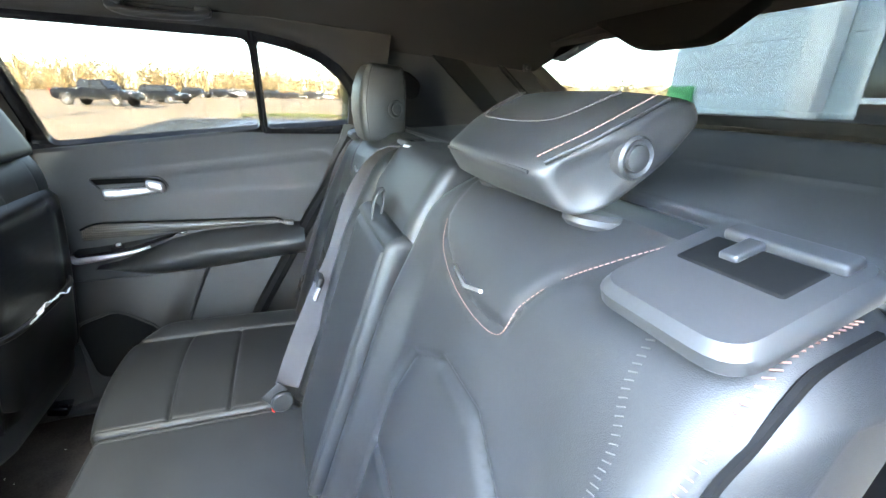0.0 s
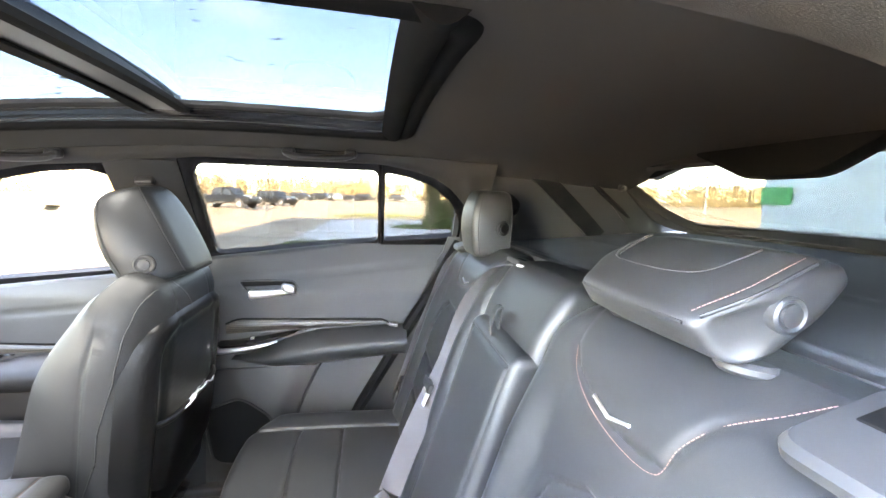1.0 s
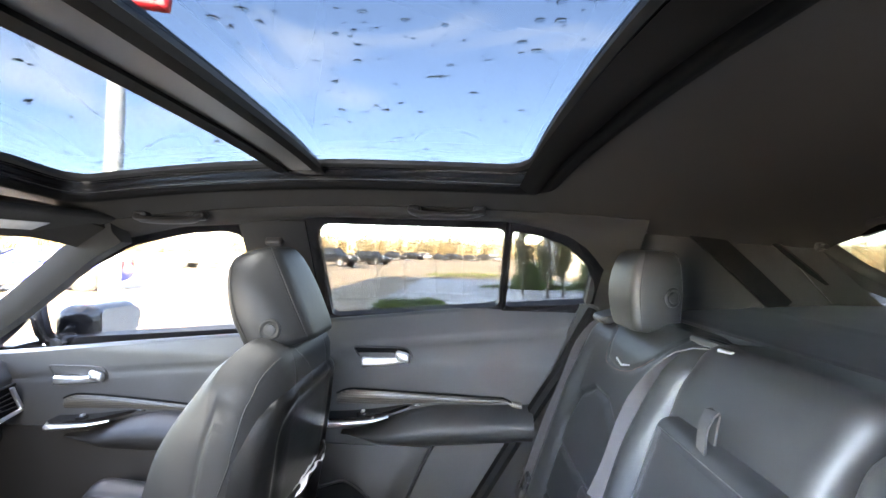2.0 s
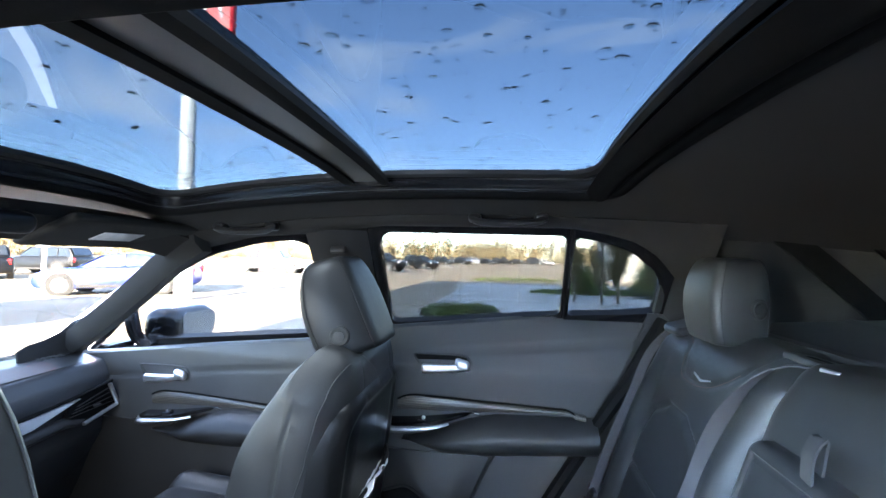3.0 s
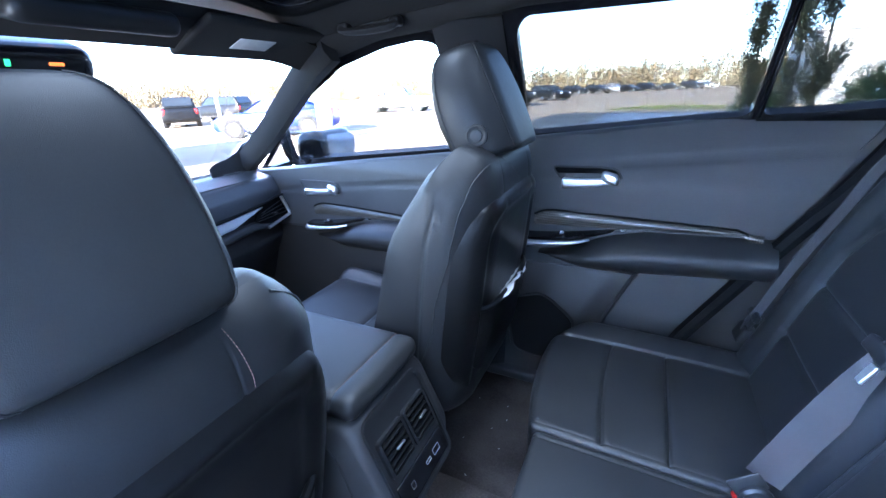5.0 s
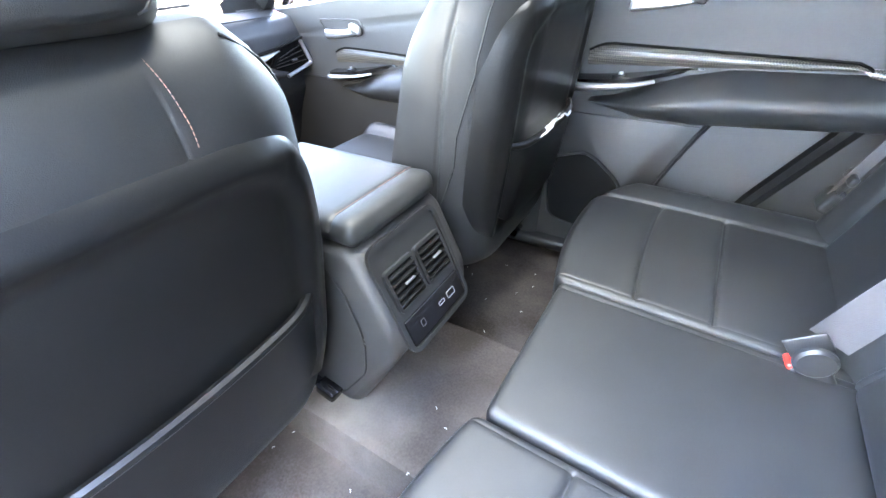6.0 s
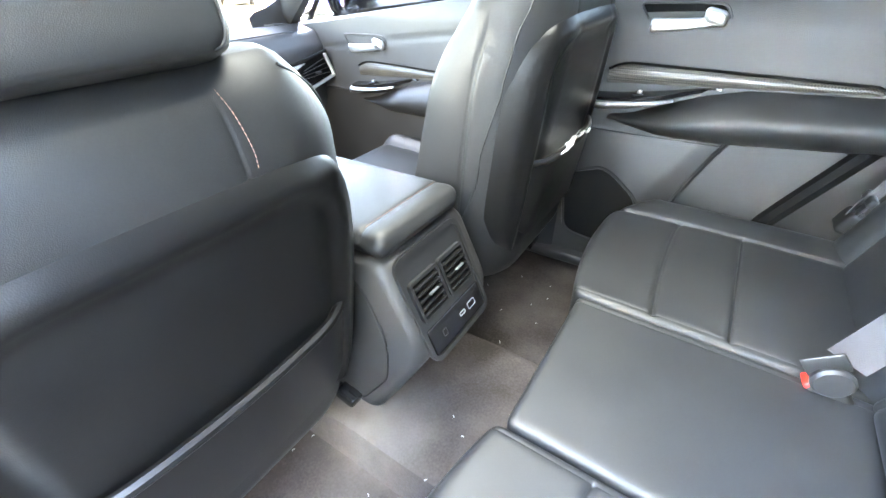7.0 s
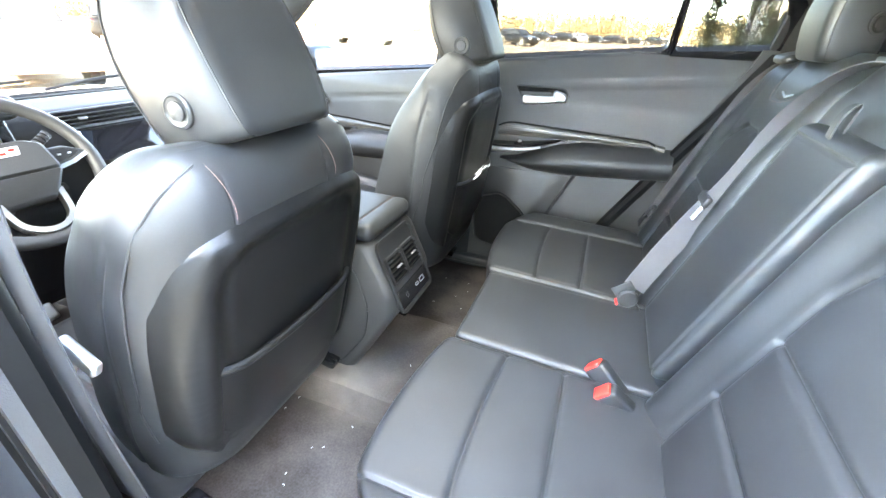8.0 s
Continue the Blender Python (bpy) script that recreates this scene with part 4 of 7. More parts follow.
part("nose", sheet(lambda u, v: (-2.80 + 0.06 * v - 0.06 * (1 - (2 * u - 1) ** 2), (2 * u - 1) * 0.82, 0.30 + 0.63 * v), 10, 6, 0.01), GREY_PAINT, shell)
for s in (-1, 1):
    part("rocker", turned(softbox((2.35, 0.20, 0.17), 0.04, 0.1), pose(-0.40, s * 0.80, 0.375)), GREY_PAINT, shell)
part("underbody", turned(softbox((4.1, 1.56, 0.05), 0.02, 0.3), pose(-0.68, 0, 0.30)), RUBBER, shell)


# ---- rear bench ----
BACK_SLOPE, BACK_X, BACK_Z = 0.33, 0.335, 0.73


def back_face(y, z, lift=0.0):
    """A point on the front of the rear backrest."""
    return (BACK_X + BACK_SLOPE * (z - BACK_Z) - lift, y, z)


bench = thing("bench_seat", "black leather rear bench seat with cinnamon stitching and split backrest", "car seat")


def cushion(name, y0, y1, x0, side):
    w, yc, d = y1 - y0, (y0 + y1) / 2, 0.36 - x0
    xc = (0.36 + x0) / 2
    if side:
        s = 1 if yc > 0 else -1
        inner, outer = -s * (w / 2 - 0.014), s * (0.52 - abs(yc))
        lines = [(2, 1, [(0.040 - xc, inner), (0.040 - xc, outer)], 0.0055, 0.0040), (2, 1, [(0.158 - xc, inner), (0.158 - xc, outer)], 0.0055, 0.0040),
                 (2, 1, [(-d / 2, outer), (d / 2, outer)], 0.007, 0.0048), (2, 1, [(-d / 2, inner), (d / 2, inner)], 0.0015, 0.003)]
    else:
        lines = [(2, 1, [(-d / 2, w / 2 - 0.020), (d / 2, w / 2 - 0.020)], 0.0012, 0.003)]
    V, F = softbox((d, w, 0.24), 0.017 if side else 0.014, 0.0070, lines, 0.006 if side else 0.002)
    V = np.array(V)
    top = smoothstep(-0.02, 0.10, V[:, 2])
    front = smoothstep(0.06, -d / 2, V[:, 0])
    if side:
        s = 1 if yc > 0 else -1
        o = s * V[:, 1]
        V[:, 2] += top * (0.016 * smoothstep(0.10, 0.19, o) - 0.02 * smoothstep(0.19, w / 2, o))
        V[:, 0] -= front * 0.030 * (1 - np.clip(o / (w / 2), -1, 1) ** 2) * (0.5 + 0.5 * top)
        V[:, 0] += front * 0.075 * smoothstep(0.09, w / 2, o)
        V[:, 1] -= s * 0.03 * smoothstep(0.0, w / 2, o) * smoothstep(0.0, -0.12, V[:, 2])
    V[:, 2] -= 0.03 * (V[:, 0] + 0.05)
    V[:, 0] += 0.10 * np.clip(0.02 - V[:, 2], 0, 1) * front
    V += np.array([xc, yc, 0.605])
    return part(name, (V, F), LEATHER, bench, "padded leather seat cushion")


cushion("seat_cushion", 0.158, 0.635, -0.100, True)
cushion("seat_cushion", -0.635, -0.158, -0.100, True)
cushion("seat_cushion", -0.155, 0.155, -0.088, False)
for y in (0.134, -0.134):
    part("cushion_stitching", stitches([(-0.075 + 0.40 * k / 20, y, 0.7275 - 0.003 * (k / 20 * 4 - 1.2) - 0.002) for k in range(21)]), STITCH_DARK, bench, "grey stitching")
part("seat_riser", sheet(lambda u, v: (-0.055 + 0.06 * (1 - v), -0.64 + 1.28 * u, 0.40 + 0.16 * v), 20, 4, -0.03), CARPET, bench, "carpeted seat riser")


def backrest(yc, w, seams, bolster, name="backrest", top=1.335, crown=0.006):
    hgt = top - 0.64
    V, F = softbox((0.14, w, hgt), 0.040 if bolster else 0.026, 0.0055 if bolster else 0.009, seams, crown)
    V = np.array(V)
    face = smoothstep(0.02, -0.06, V[:, 0])
    s = np.abs(V[:, 1]) / (w / 2)
    V[:, 0] -= face * bolster * smoothstep(0.55, 0.80, s) * (1 - smoothstep(0.86, 1.0, s)) * smoothstep(hgt * 0.42, hgt * 0.15, V[:, 2])
    hi = smoothstep(hgt / 2 - 0.09, hgt / 2, V[:, 2])
    V[:, 2] -= (0.022 + 0.018 * smoothstep(0.7, 1.0, s)) * hi * (1 if bolster else 0)
    V[:, 0] += 0.020 * hi * face
    V += np.array([0.07, yc, 0.64 + hgt / 2])
    V[:, 0] += BACK_X + BACK_SLOPE * (V[:, 2] - BACK_Z)
    return part(name, (V, F), LEATHER, bench, "padded leather backrest")


def side_back(s):
    """The outer backrest; s: 1 for the right-hand one."""
    yc, zc = 0.3865, 0.64 + 0.3475
    bib = [(-0.1715, 0.345), (-0.1525, 0.2835), (-0.1245, 0.2565), (-0.0765, 0.2345), (-0.0115, 0.2245), (0.0405, 0.2305), (0.0535, 0.2625), (0.0685, 0.2975), (0.1355, 0.35)]
    insert = [(-0.125, -0.34), (-0.125, 0.06), (-0.10, 0.12), (-0.03, 0.155), (0.05, 0.155), (0.115, 0.12), (0.145, 0.05), (0.135, -0.34)]
    flipy = lambda line: [(s * a, b) for a, b in line]
    lines = [(0, -1, flipy(bib), 0.0045, 0.005), (0, -1, flipy(insert), 0.008, 0.007),
             (0, -1, flipy([(-0.125, -0.02), (0.14, -0.02)]), 0.007, 0.006), (0, -1, flipy([(-0.125, -0.14), (0.14, -0.14)]), 0.007, 0.006)]
    ob = backrest(s * yc, 0.475, lines, 0.022)
    sink = lambda z_: 0.024 * float(smoothstep(1.245, 1.335, z_))
    stitch_path = [back_face(s * yc + s * (a * 0.97 + 0.0015), zc + b - 0.003, 0.0045 - 1.2 * sink(zc + b)) for a, b in bib[1:-1]]
    stitch_path = [(x, y, z - sink(z)) for x, y, z in stitch_path] + [(0.541, s * 0.492, 1.303), (0.575, s * 0.500, 1.313)]
    part("backrest_stitching", stitches(stitch_path), STITCH, ob, "cinnamon stitching")
    out = [(-0.034, 0.0050), (-0.033, 0.0074), (0.0, -0.0005), (0.033, 0.0074), (0.034, 0.0050), (0.002, -0.0040), (-0.002, -0.0040)]
    part("emblem", plate(out, lambda a, b, d: back_face(s * 0.346 + a, 1.226 + b, 0.003 + 0.0025 - d), 0.004, 0.001), CHROME, ob, "chevron-shaped chrome emblem")
    return ob


side_back(1)
back_l = side_back(-1)
backrest(0.004, 0.290, [], 0.0, top=1.318, crown=0.003)
V, F = softbox((0.12, 0.262, 0.47), 0.018, 0.008, [(0, -1, [(-0.112, -0.24), (-0.112, 0.214), (0.112, 0.214), (0.112, -0.24)], 0.006, 0.005)], 0.004)
V = np.array(V) + np.array([0.032, -0.008, 0.970])
V[:, 0] += BACK_X + BACK_SLOPE * (V[:, 2] - BACK_Z)
armrest = part("armrest", (V, F), LEATHER, bench, "folded-up leather centre armrest")
loop = smooth_path([back_face(0.012, 1.188, 0.005), back_face(0.012, 1.225, 0.012), back_face(0.012, 1.252, 0.018), back_face(0.006, 1.232, 0.030), back_face(0.004, 1.195, 0.022)], 16)
part("pull_strap", strap(loop, 0.022, 0.003, (0.1, 1, 0)), WEBBING_BLACK, armrest, "black pull strap")


def head_shape(size, taper=0.62, rake=0.0, soft=0.022):
    """A headrest: wide at its front, narrower at its back, domed at the top and drawn in at the foot."""
    d, w, h = size
    cut = rounded([(-d / 2, -w / 2), (d * 0.05, -w / 2), (d / 2, -w / 2 * taper), (d / 2, w / 2 * taper), (d * 0.05, w / 2), (-d / 2, w / 2)], soft, 5)
    rings = [(0.0, 0.64), (0.006, 0.78), (0.022, 0.87), (0.07, 0.93), (0.18, 0.97), (0.38, 1.0), (0.55, 0.995), (0.72, 0.95), (0.84, 0.885), (0.92, 0.80), (0.965, 0.70), (0.99, 0.57), (1.0, 0.40)]
    V, F, n = [], [], len(cut)
    for t, k in rings:
        for x, y in cut:
            kx = 0.5 + 0.5 * k if t < 0.5 else 0.35 + 0.65 * k
            lean_ = min(1.0, max(0.0, 0.5 + x / d))
            V.append((x * kx - 0.012 * math.sin(math.pi * t) * (1 - lean_) - rake * t * lean_, y * k, -h / 2 + h * t))
    m = len(rings)
    for k in range(m - 1):
        F += [(k * n + a, k * n + (a + 1) % n, (k + 1) * n + (a + 1) % n, (k + 1) * n + a) for a in range(n)]
    F += [tuple(range(n))[::-1], tuple(range((m - 1) * n, m * n))]
    return V, F


def headrest(parent, m, size, posts=0.06, taper=0.62, knob=-0.25, rake=0.0):
    """A padded headrest in the pose m, with its release button and posts."""
    sx, sy, sz = size
    front = sy > 0.2
    soft = 0.034 if front else 0.022
    body = part("headrest", turned(head_shape(size, taper, rake, soft), m), LEATHER, parent, "padded leather headrest", sharp=75)
    # the button sits on the slanting left-hand side
    ang = math.atan2(sy / 2 * (1 - taper), sx * 0.45)
    bm_ = m @ Matrix.Translation((sx * (0.0 if front else 0.20), -sy / 2 * (0.955 if front else (1 - (1 - taper) * 0.33) * 0.965), sz * knob)) @ Matrix.Rotation(ang * (0.25 if front else 1.0), 4, "Z")
    for rr, dep, nm in ((0.0225, 0.0, "button_ring"), (0.0130, -0.0015, "button")):
        prof = [(rr, 0.006), (rr * 0.97, -0.0010), (rr * 0.82, -0.0028), (rr * 0.66, -0.0008), (0.0008, -0.0006)] if nm == "button_ring" else [(rr, 0.004), (rr * 0.9, -0.0016), (rr * 0.6, -0.0024), (0.0008, -0.0026)]
        V, F = [], []
        for a, b in prof:
            for k in range(24):
                th = 2 * math.pi * k / 24
                V.append((a * math.cos(th), b + dep, a * math.sin(th)))
        for k in range(len(prof) - 1):
            F += [(k * 24 + i, k * 24 + (i + 1) % 24, k * 24 + 24 + (i + 1) % 24, k * 24 + 24 + i) for i in range(24)]
        part(nm, turned((V, F), bm_), LEATHER, body, "round headrest release button")
    for py in (-sy * 0.27, sy * 0.27):
        part("post", turned(tube([(0, py, -sz * 0.5 + 0.01), (0.004, py, -sz * 0.5 - posts)], 0.006, 10), m), STEEL, body, "steel headrest post")
    # two piped seams on each side: behind and before the panel that holds the button
    V, F = head_shape(size, taper, rake, soft)
    n = len(V) // 13
    V = [Vector(v) for v in V]
    mid = V[6 * n:7 * n]
    slant = Vector((math.cos(ang) + 1.0 - math.cos(ang) * 0.55, math.sin(ang) + 0.85))
    for s in (-1, 1):
        back_i = max(range(n), key=lambda i: mid[i].x * slant.x + s * mid[i].y * slant.y * 0.55)
        side = [i for i in range(n) if s * mid[i].y > 0.985 * max(abs(v.y) for v in mid)]
        front_i = min(side, key=lambda i: mid[i].x)
        for i, lo, hi in ((back_i, 1, 12), (front_i, 2, 11)):
            run = []
            for k in range(lo, hi):
                v, c_ = V[k * n + i], Vector((0, 0, V[k * n + i].z))
                run.append(v + (v - c_).normalized() * 0.0006)
            part("piping", turned(tube(smooth_path(run, 40), 0.0013, 6), m), RUBBER, body, "dark piped seam")
    return body


headrest(bench, pose(0.572, 0.398, 1.385, 0, 2, 0), (0.110, 0.157, 0.180), taper=0.72, knob=-0.06)
# the left-hand headrest is folded forwards
def folded_headrest():
    """The left-hand headrest, tipped forwards: its front face looks up, its crown points to the camera's side of the cabin."""
    cut = rounded([(0.498, 1.357), (0.555, 1.389), (0.604, 1.412), (0.632, 1.411), (0.641, 1.398), (0.612, 1.361), (0.566, 1.331), (0.528, 1.322)], 0.015, 6)
    c = np.mean(np.array(cut), axis=0)
    V, F, n = [], [], len(cut)
    rows = [(-0.1150, 0.020), (-0.1162, 0.010), (-0.1150, 0.0045), (-0.1115, 0.001), (-0.107, 0.0)] + [(y, -0.0035 * (1 - (y / 0.11) ** 2)) for y in np.linspace(-0.10, 0.10, 15)] + [(0.107, 0.0), (0.1115, 0.001), (0.1150, 0.0045), (0.1162, 0.010), (0.1150, 0.020)]
    for y, inset in rows:
        for a, b in cut:
            v = np.array([a, b]) - c
            k = 1 - inset / np.linalg.norm(v)
            narrow = 1 - 0.16 * float(smoothstep(0.56, 0.495, a))
            V.append((c[0] + v[0] * k + 0.010 * (y / 0.1155) ** 4 * float(smoothstep(0.56, 0.50, a)), -0.337 + y * narrow, c[1] + v[1] * k - 0.004 * (y / 0.1155) ** 4))
    F.append(tuple(range(n)))
    F.append(tuple(range((len(rows) - 1) * n, len(rows) * n))[::-1])
    for k in range(len(rows) - 1):
        F += [(k * n + i, (k + 1) * n + i, (k + 1) * n + (i + 1) % n, k * n + (i + 1) % n) for i in range(n)]
    body = part("headrest", (V, F), LEATHER, bench, "padded leather headrest folded forwards", sharp=85)
    top = lambda x: float(np.interp(x, [0.498, 0.555, 0.604, 0.63], [1.357, 1.389, 1.412, 1.412]))
    edge_y = lambda x, q: -0.337 + q * (1 - 0.16 * float(smoothstep(0.56, 0.495, x)))
    for q in (-0.1135,):
        run = [(x, edge_y(x, q), top(x) - 0.0035) for x in np.linspace(0.512, 0.603, 14)]
        part("piping", tube(smooth_path(run, 24), 0.0018, 6), RUBBER, body, "black piped seam")
        part("headrest_stitching", stitches(smooth_path([(x, edge_y(x, q * 0.93), top(x) + 0.0012) for x in np.linspace(0.510, 0.602, 14)], 24)), STITCH, body, "cinnamon stitching")
    lip = [(0.5020 + 0.010 * (y / 0.1155) ** 4, edge_y(0.499, y), 1.3545 - 0.004 * (y / 0.1155) ** 4) for y in np.linspace(-0.100, 0.100, 16)]
    part("piping", tube(smooth_path(lip, 24), 0.0016, 6), RUBBER, body, "black piped seam")
    ring = [(0.601, -0.403), (0.590, -0.402), (0.563, -0.396), (0.550, -0.384), (0.545, -0.362), (0.5425, -0.33), (0.543, -0.29), (0.5455, -0.262), (0.556, -0.251), (0.580, -0.248), (0.600, -0.248)]
    path = smooth_path([(x, y, top(x) + 0.0036) for x, y in ring], 70)
    part("panel_stitching", stitches(path, 0.0042, 0.0018, 0.0006), STITCH_DARK, body, "stitched panel outline")
    part("panel_seam", tube([(x + 0.0022, y + (0.002 if y < -0.33 else -0.002), z - 0.0012) for x, y, z in path], 0.0011, 6), RUBBER, body, "dark seam of the headrest panel")
    m = Matrix.Translation((0.579, -0.4520, 1.366))
    for rr, dep, nm in ((0.0170, 0.0, "button_ring"), (0.0105, -0.0018, "button")):
        prof = [(rr, 0.006), (rr * 0.97, -0.002), (rr * 0.84, -0.0042), (rr * 0.70, -0.002), (0.0008, -0.0015)] if nm == "button_ring" else [(rr, 0.004), (rr * 0.92, -0.003), (rr * 0.6, -0.004), (0.0008, -0.004)]
        V = [(a * math.cos(t), b + dep, a * math.sin(t)) for a, b in prof for t in np.linspace(0, 2 * math.pi, 25)[:-1]]
        F = [(k * 24 + i, k * 24 + (i + 1) % 24, k * 24 + 24 + (i + 1) % 24, k * 24 + 24 + i) for k in range(len(prof) - 1) for i in range(24)]
        part(nm, turned((V, F), m), SMOOTH_PLASTIC, body, "round headrest release button")
    for y in (-0.42, -0.254):
        part("post", tube([(0.566, y, 1.345), (0.572, y, 1.285)], 0.006, 10), STEEL, body, "steel headrest post")
        part("headrest_foot", turned(plate(rounded([(0.036 * math.cos(t), 0.027 * math.sin(t)) for t in np.linspace(0, 2 * math.pi, 19)[:-1]], 0.004, 2), lambda a, b, d: (a, b, 0.006 - d), 0.013, 0.004), pose(0.582, y - 0.006, 1.312, 0, 6, 0)), SMOOTH_PLASTIC, body, "dark headrest foot")


folded_headrest()
for y in (0.34, 0.445):
    part("post_collar", turned(softbox((0.045, 0.04, 0.012), 0.006, 0.008), pose(0.592, y + 0.02, 1.301, 0, 10, 0)), PLASTIC, bench, "dark post collar")


def release(s):
    """Backrest release: a rounded surround with a hollow and a lever."""
    m = pose(0.566, s * 0.552, 1.308, 0, -16, 0)
    base = part("release_surround", plate(rounded([(-0.059, -0.0485), (0.059, -0.0485), (0.059, 0.0485), (-0.059, 0.0485)], 0.022, 6), lambda a, b, d: tuple(m @ Vector((a, b, 0.0095 - d))), 0.020, 0.006), SMOOTH_PLASTIC, bench, "dark release surround")
    # raised pad, black in place of the shade inside a real hollow
    part("release_hollow_shade", turned(softbox((0.036, 0.064, 0.006), 0.0028, 0.008), m @ pose(0.012, 0, 0.0078)), SEAL_BLACK, base, "black pad painted for the shade in the release's hollow")
    part("release_lever", turned(join(softbox((0.016, 0.066, 0.008), 0.003, 0.006), turned(softbox((0.030, 0.012, 0.006), 0.0025, 0.006), pose(-0.016, 0.012, 0))), m @ pose(0.038, -0.004, 0.0120)), SMOOTH_PLASTIC, base, "grey release lever")


release(-1)
rows_ = [([(0.526, -0.546, 1.281), (0.506, -0.552, 1.252), (0.493, -0.563, 1.224), (0.483, -0.566, 1.204), (0.467, -0.567, 1.160)], (0.1, 1, 0), STITCH_DARK, "grey cross-stitching"),
         ([(0.608, -0.594, 1.300), (0.560, -0.597, 1.295), (0.538, -0.599, 1.284), (0.520, -0.600, 1.264), (0.503, -0.600, 1.237), (0.488, -0.600, 1.200), (0.472, -0.600, 1.155)], (0.35, 1, -0.3), STITCH, "cinnamon cross-stitching")]
for line, across, thread, words in rows_:
    nudge = [(x - 0.0016, y, z + 0.0014) for x, y, z in line]
    part("bolster_stitching", rungs(nudge, across), thread, back_l, words)
joint = [(0.612, -0.602, 1.296), (0.560, -0.606, 1.290), (0.539, -0.608, 1.278), (0.522, -0.609, 1.258), (0.507, -0.608, 1.236), (0.490, -0.608, 1.195), (0.474, -0.608, 1.150)]
part("bolster_piping", tube(smooth_path(joint, 40), 0.0030, 6), SEAL_BLACK, back_l, "black piped edge of the bolster")
release(1)

# centre and right-hand belts and buckles -----------------------------------
belt_c = thing("seat_belt", "grey centre seat belt plugged into its buckle on the rear bench", "seat belt", group="rear seat belts")
band = smooth_path([(0.586, 0.150, 1.300), (0.552, 0.158, 1.306), (0.517, 0.180, 1.284), (0.475, 0.203, 1.20), (0.425, 0.202, 1.06), (0.373, 0.194, 0.957), (0.325, 0.175, 0.86), (0.285, 0.158, 0.765)], 30)
part("webbing", strap(band, 0.053, 0.0022, (0.90, -0.12, -0.30), (0.25, 1.0, -0.1)), WEBBING, belt_c, "grey woven belt")
part("tongue", turned(softbox((0.014, 0.068, 0.024), 0.005, 0.006), pose(0.378, 0.198, 1.010, 0, 22, 0)), PLASTIC, belt_c, "black belt slider")
part("latch", turned(softbox((0.006, 0.024, 0.034), 0.0025, 0.005), pose(0.370, 0.194, 0.976, 0, 24, 0)), CHROME, belt_c, "chrome latch plate")
belt_r = thing("seat_belt", "grey outer seat belt hanging beside the rear backrest", "seat belt", group="rear seat belts")
band = smooth_path([(0.640, 0.600, 1.335), (0.575, 0.640, 1.30), (0.505, 0.668, 1.215), (0.455, 0.670, 1.09), (0.408, 0.670, 0.975), (0.354, 0.665, 0.820), (0.340, 0.665, 0.77)], 24)
part("webbing", strap(band, 0.047, 0.0022, (0.65, 0.65, -0.25)), WEBBING, belt_r, "grey woven belt")
part("tongue", turned(join(softbox((0.014, 0.064, 0.020), 0.005, 0.006), turned(softbox((0.005, 0.05, 0.045), 0.002, 0.006), pose(0, 0, -0.028))), pose(0.350, 0.662, 0.812, 0, 20, 0)), PLASTIC, belt_r, "dark belt tongue")
guide = part("belt_guide", turned(softbox((0.046, 0.15, 0.014), 0.006, 0.008), pose(0.590, 0.145, 1.308, 0, 8, 0)), SMOOTH_PLASTIC, belt_c, "dark belt guide on the backrest top")
part("guide_slot", turned(softbox((0.016, 0.070, 0.006), 0.0025, 0.006), pose(0.586, 0.150, 1.3135, 0, 8, 0)), SEAL_BLACK, guide, "slot of the belt guide")
part("guide_clip", turned(softbox((0.012, 0.032, 0.008), 0.0035, 0.004), pose(0.560, 0.098, 1.311, 0, 14, 8)), CHROME, guide, "pale clip of the belt guide")
part("anchor", turned(softbox((0.035, 0.06, 0.05), 0.01, 0.008), pose(0.338, 0.662, 0.755, 0, 20, 0)), RUBBER, belt_r, "black belt anchor")


def buckle(m, label, lid):
    b = thing("buckle", label, "buckle", group="rear seat buckles")
    part("housing", turned(softbox((0.046, 0.032, 0.095), 0.008, 0.006), m), PLASTIC, b)
    part("button", turned(softbox((0.036, 0.027, 0.016), 0.004, 0.004), m @ pose(-0.004, 0, 0.044)), RED, b, "red release button")
    if lid:
        disc = rounded([(0.026 * math.cos(q), 0.024 * math.sin(q)) for q in np.linspace(0, 2 * math.pi, 17)[:-1]], 0.006, 2)
        part("tongue", turned(plate(disc, lambda a, c, d: (a, -0.024 + d, c), 0.014, 0.004), m @ pose(0.012, 0, 0.052)), PLASTIC, b, "round dark tongue plugged into the buckle")
        part("tongue_plate", turned(softbox((0.050, 0.004, 0.030), 0.0018, 0.005), m @ pose(0.014, -0.012, 0.078)), PLASTIC, b, "dark tongue plate")
    part("stalk", turned(softbox((0.02, 0.012, 0.07), 0.005, 0.008), m @ pose(0.012, 0, -0.06)), RUBBER, b)
    return b


buckle(pose(0.246, -0.156, 0.711, -8, -52, -14), "black belt buckle with red button on the bench", False)
buckle(pose(0.268, -0.204, 0.709, 8, -50, -6), "black belt buckle with red button lying on the cushion", False)
buckle(pose(0.296, 0.142, 0.698, -6, -38, 8), "black belt buckle with the centre belt plugged in", True)


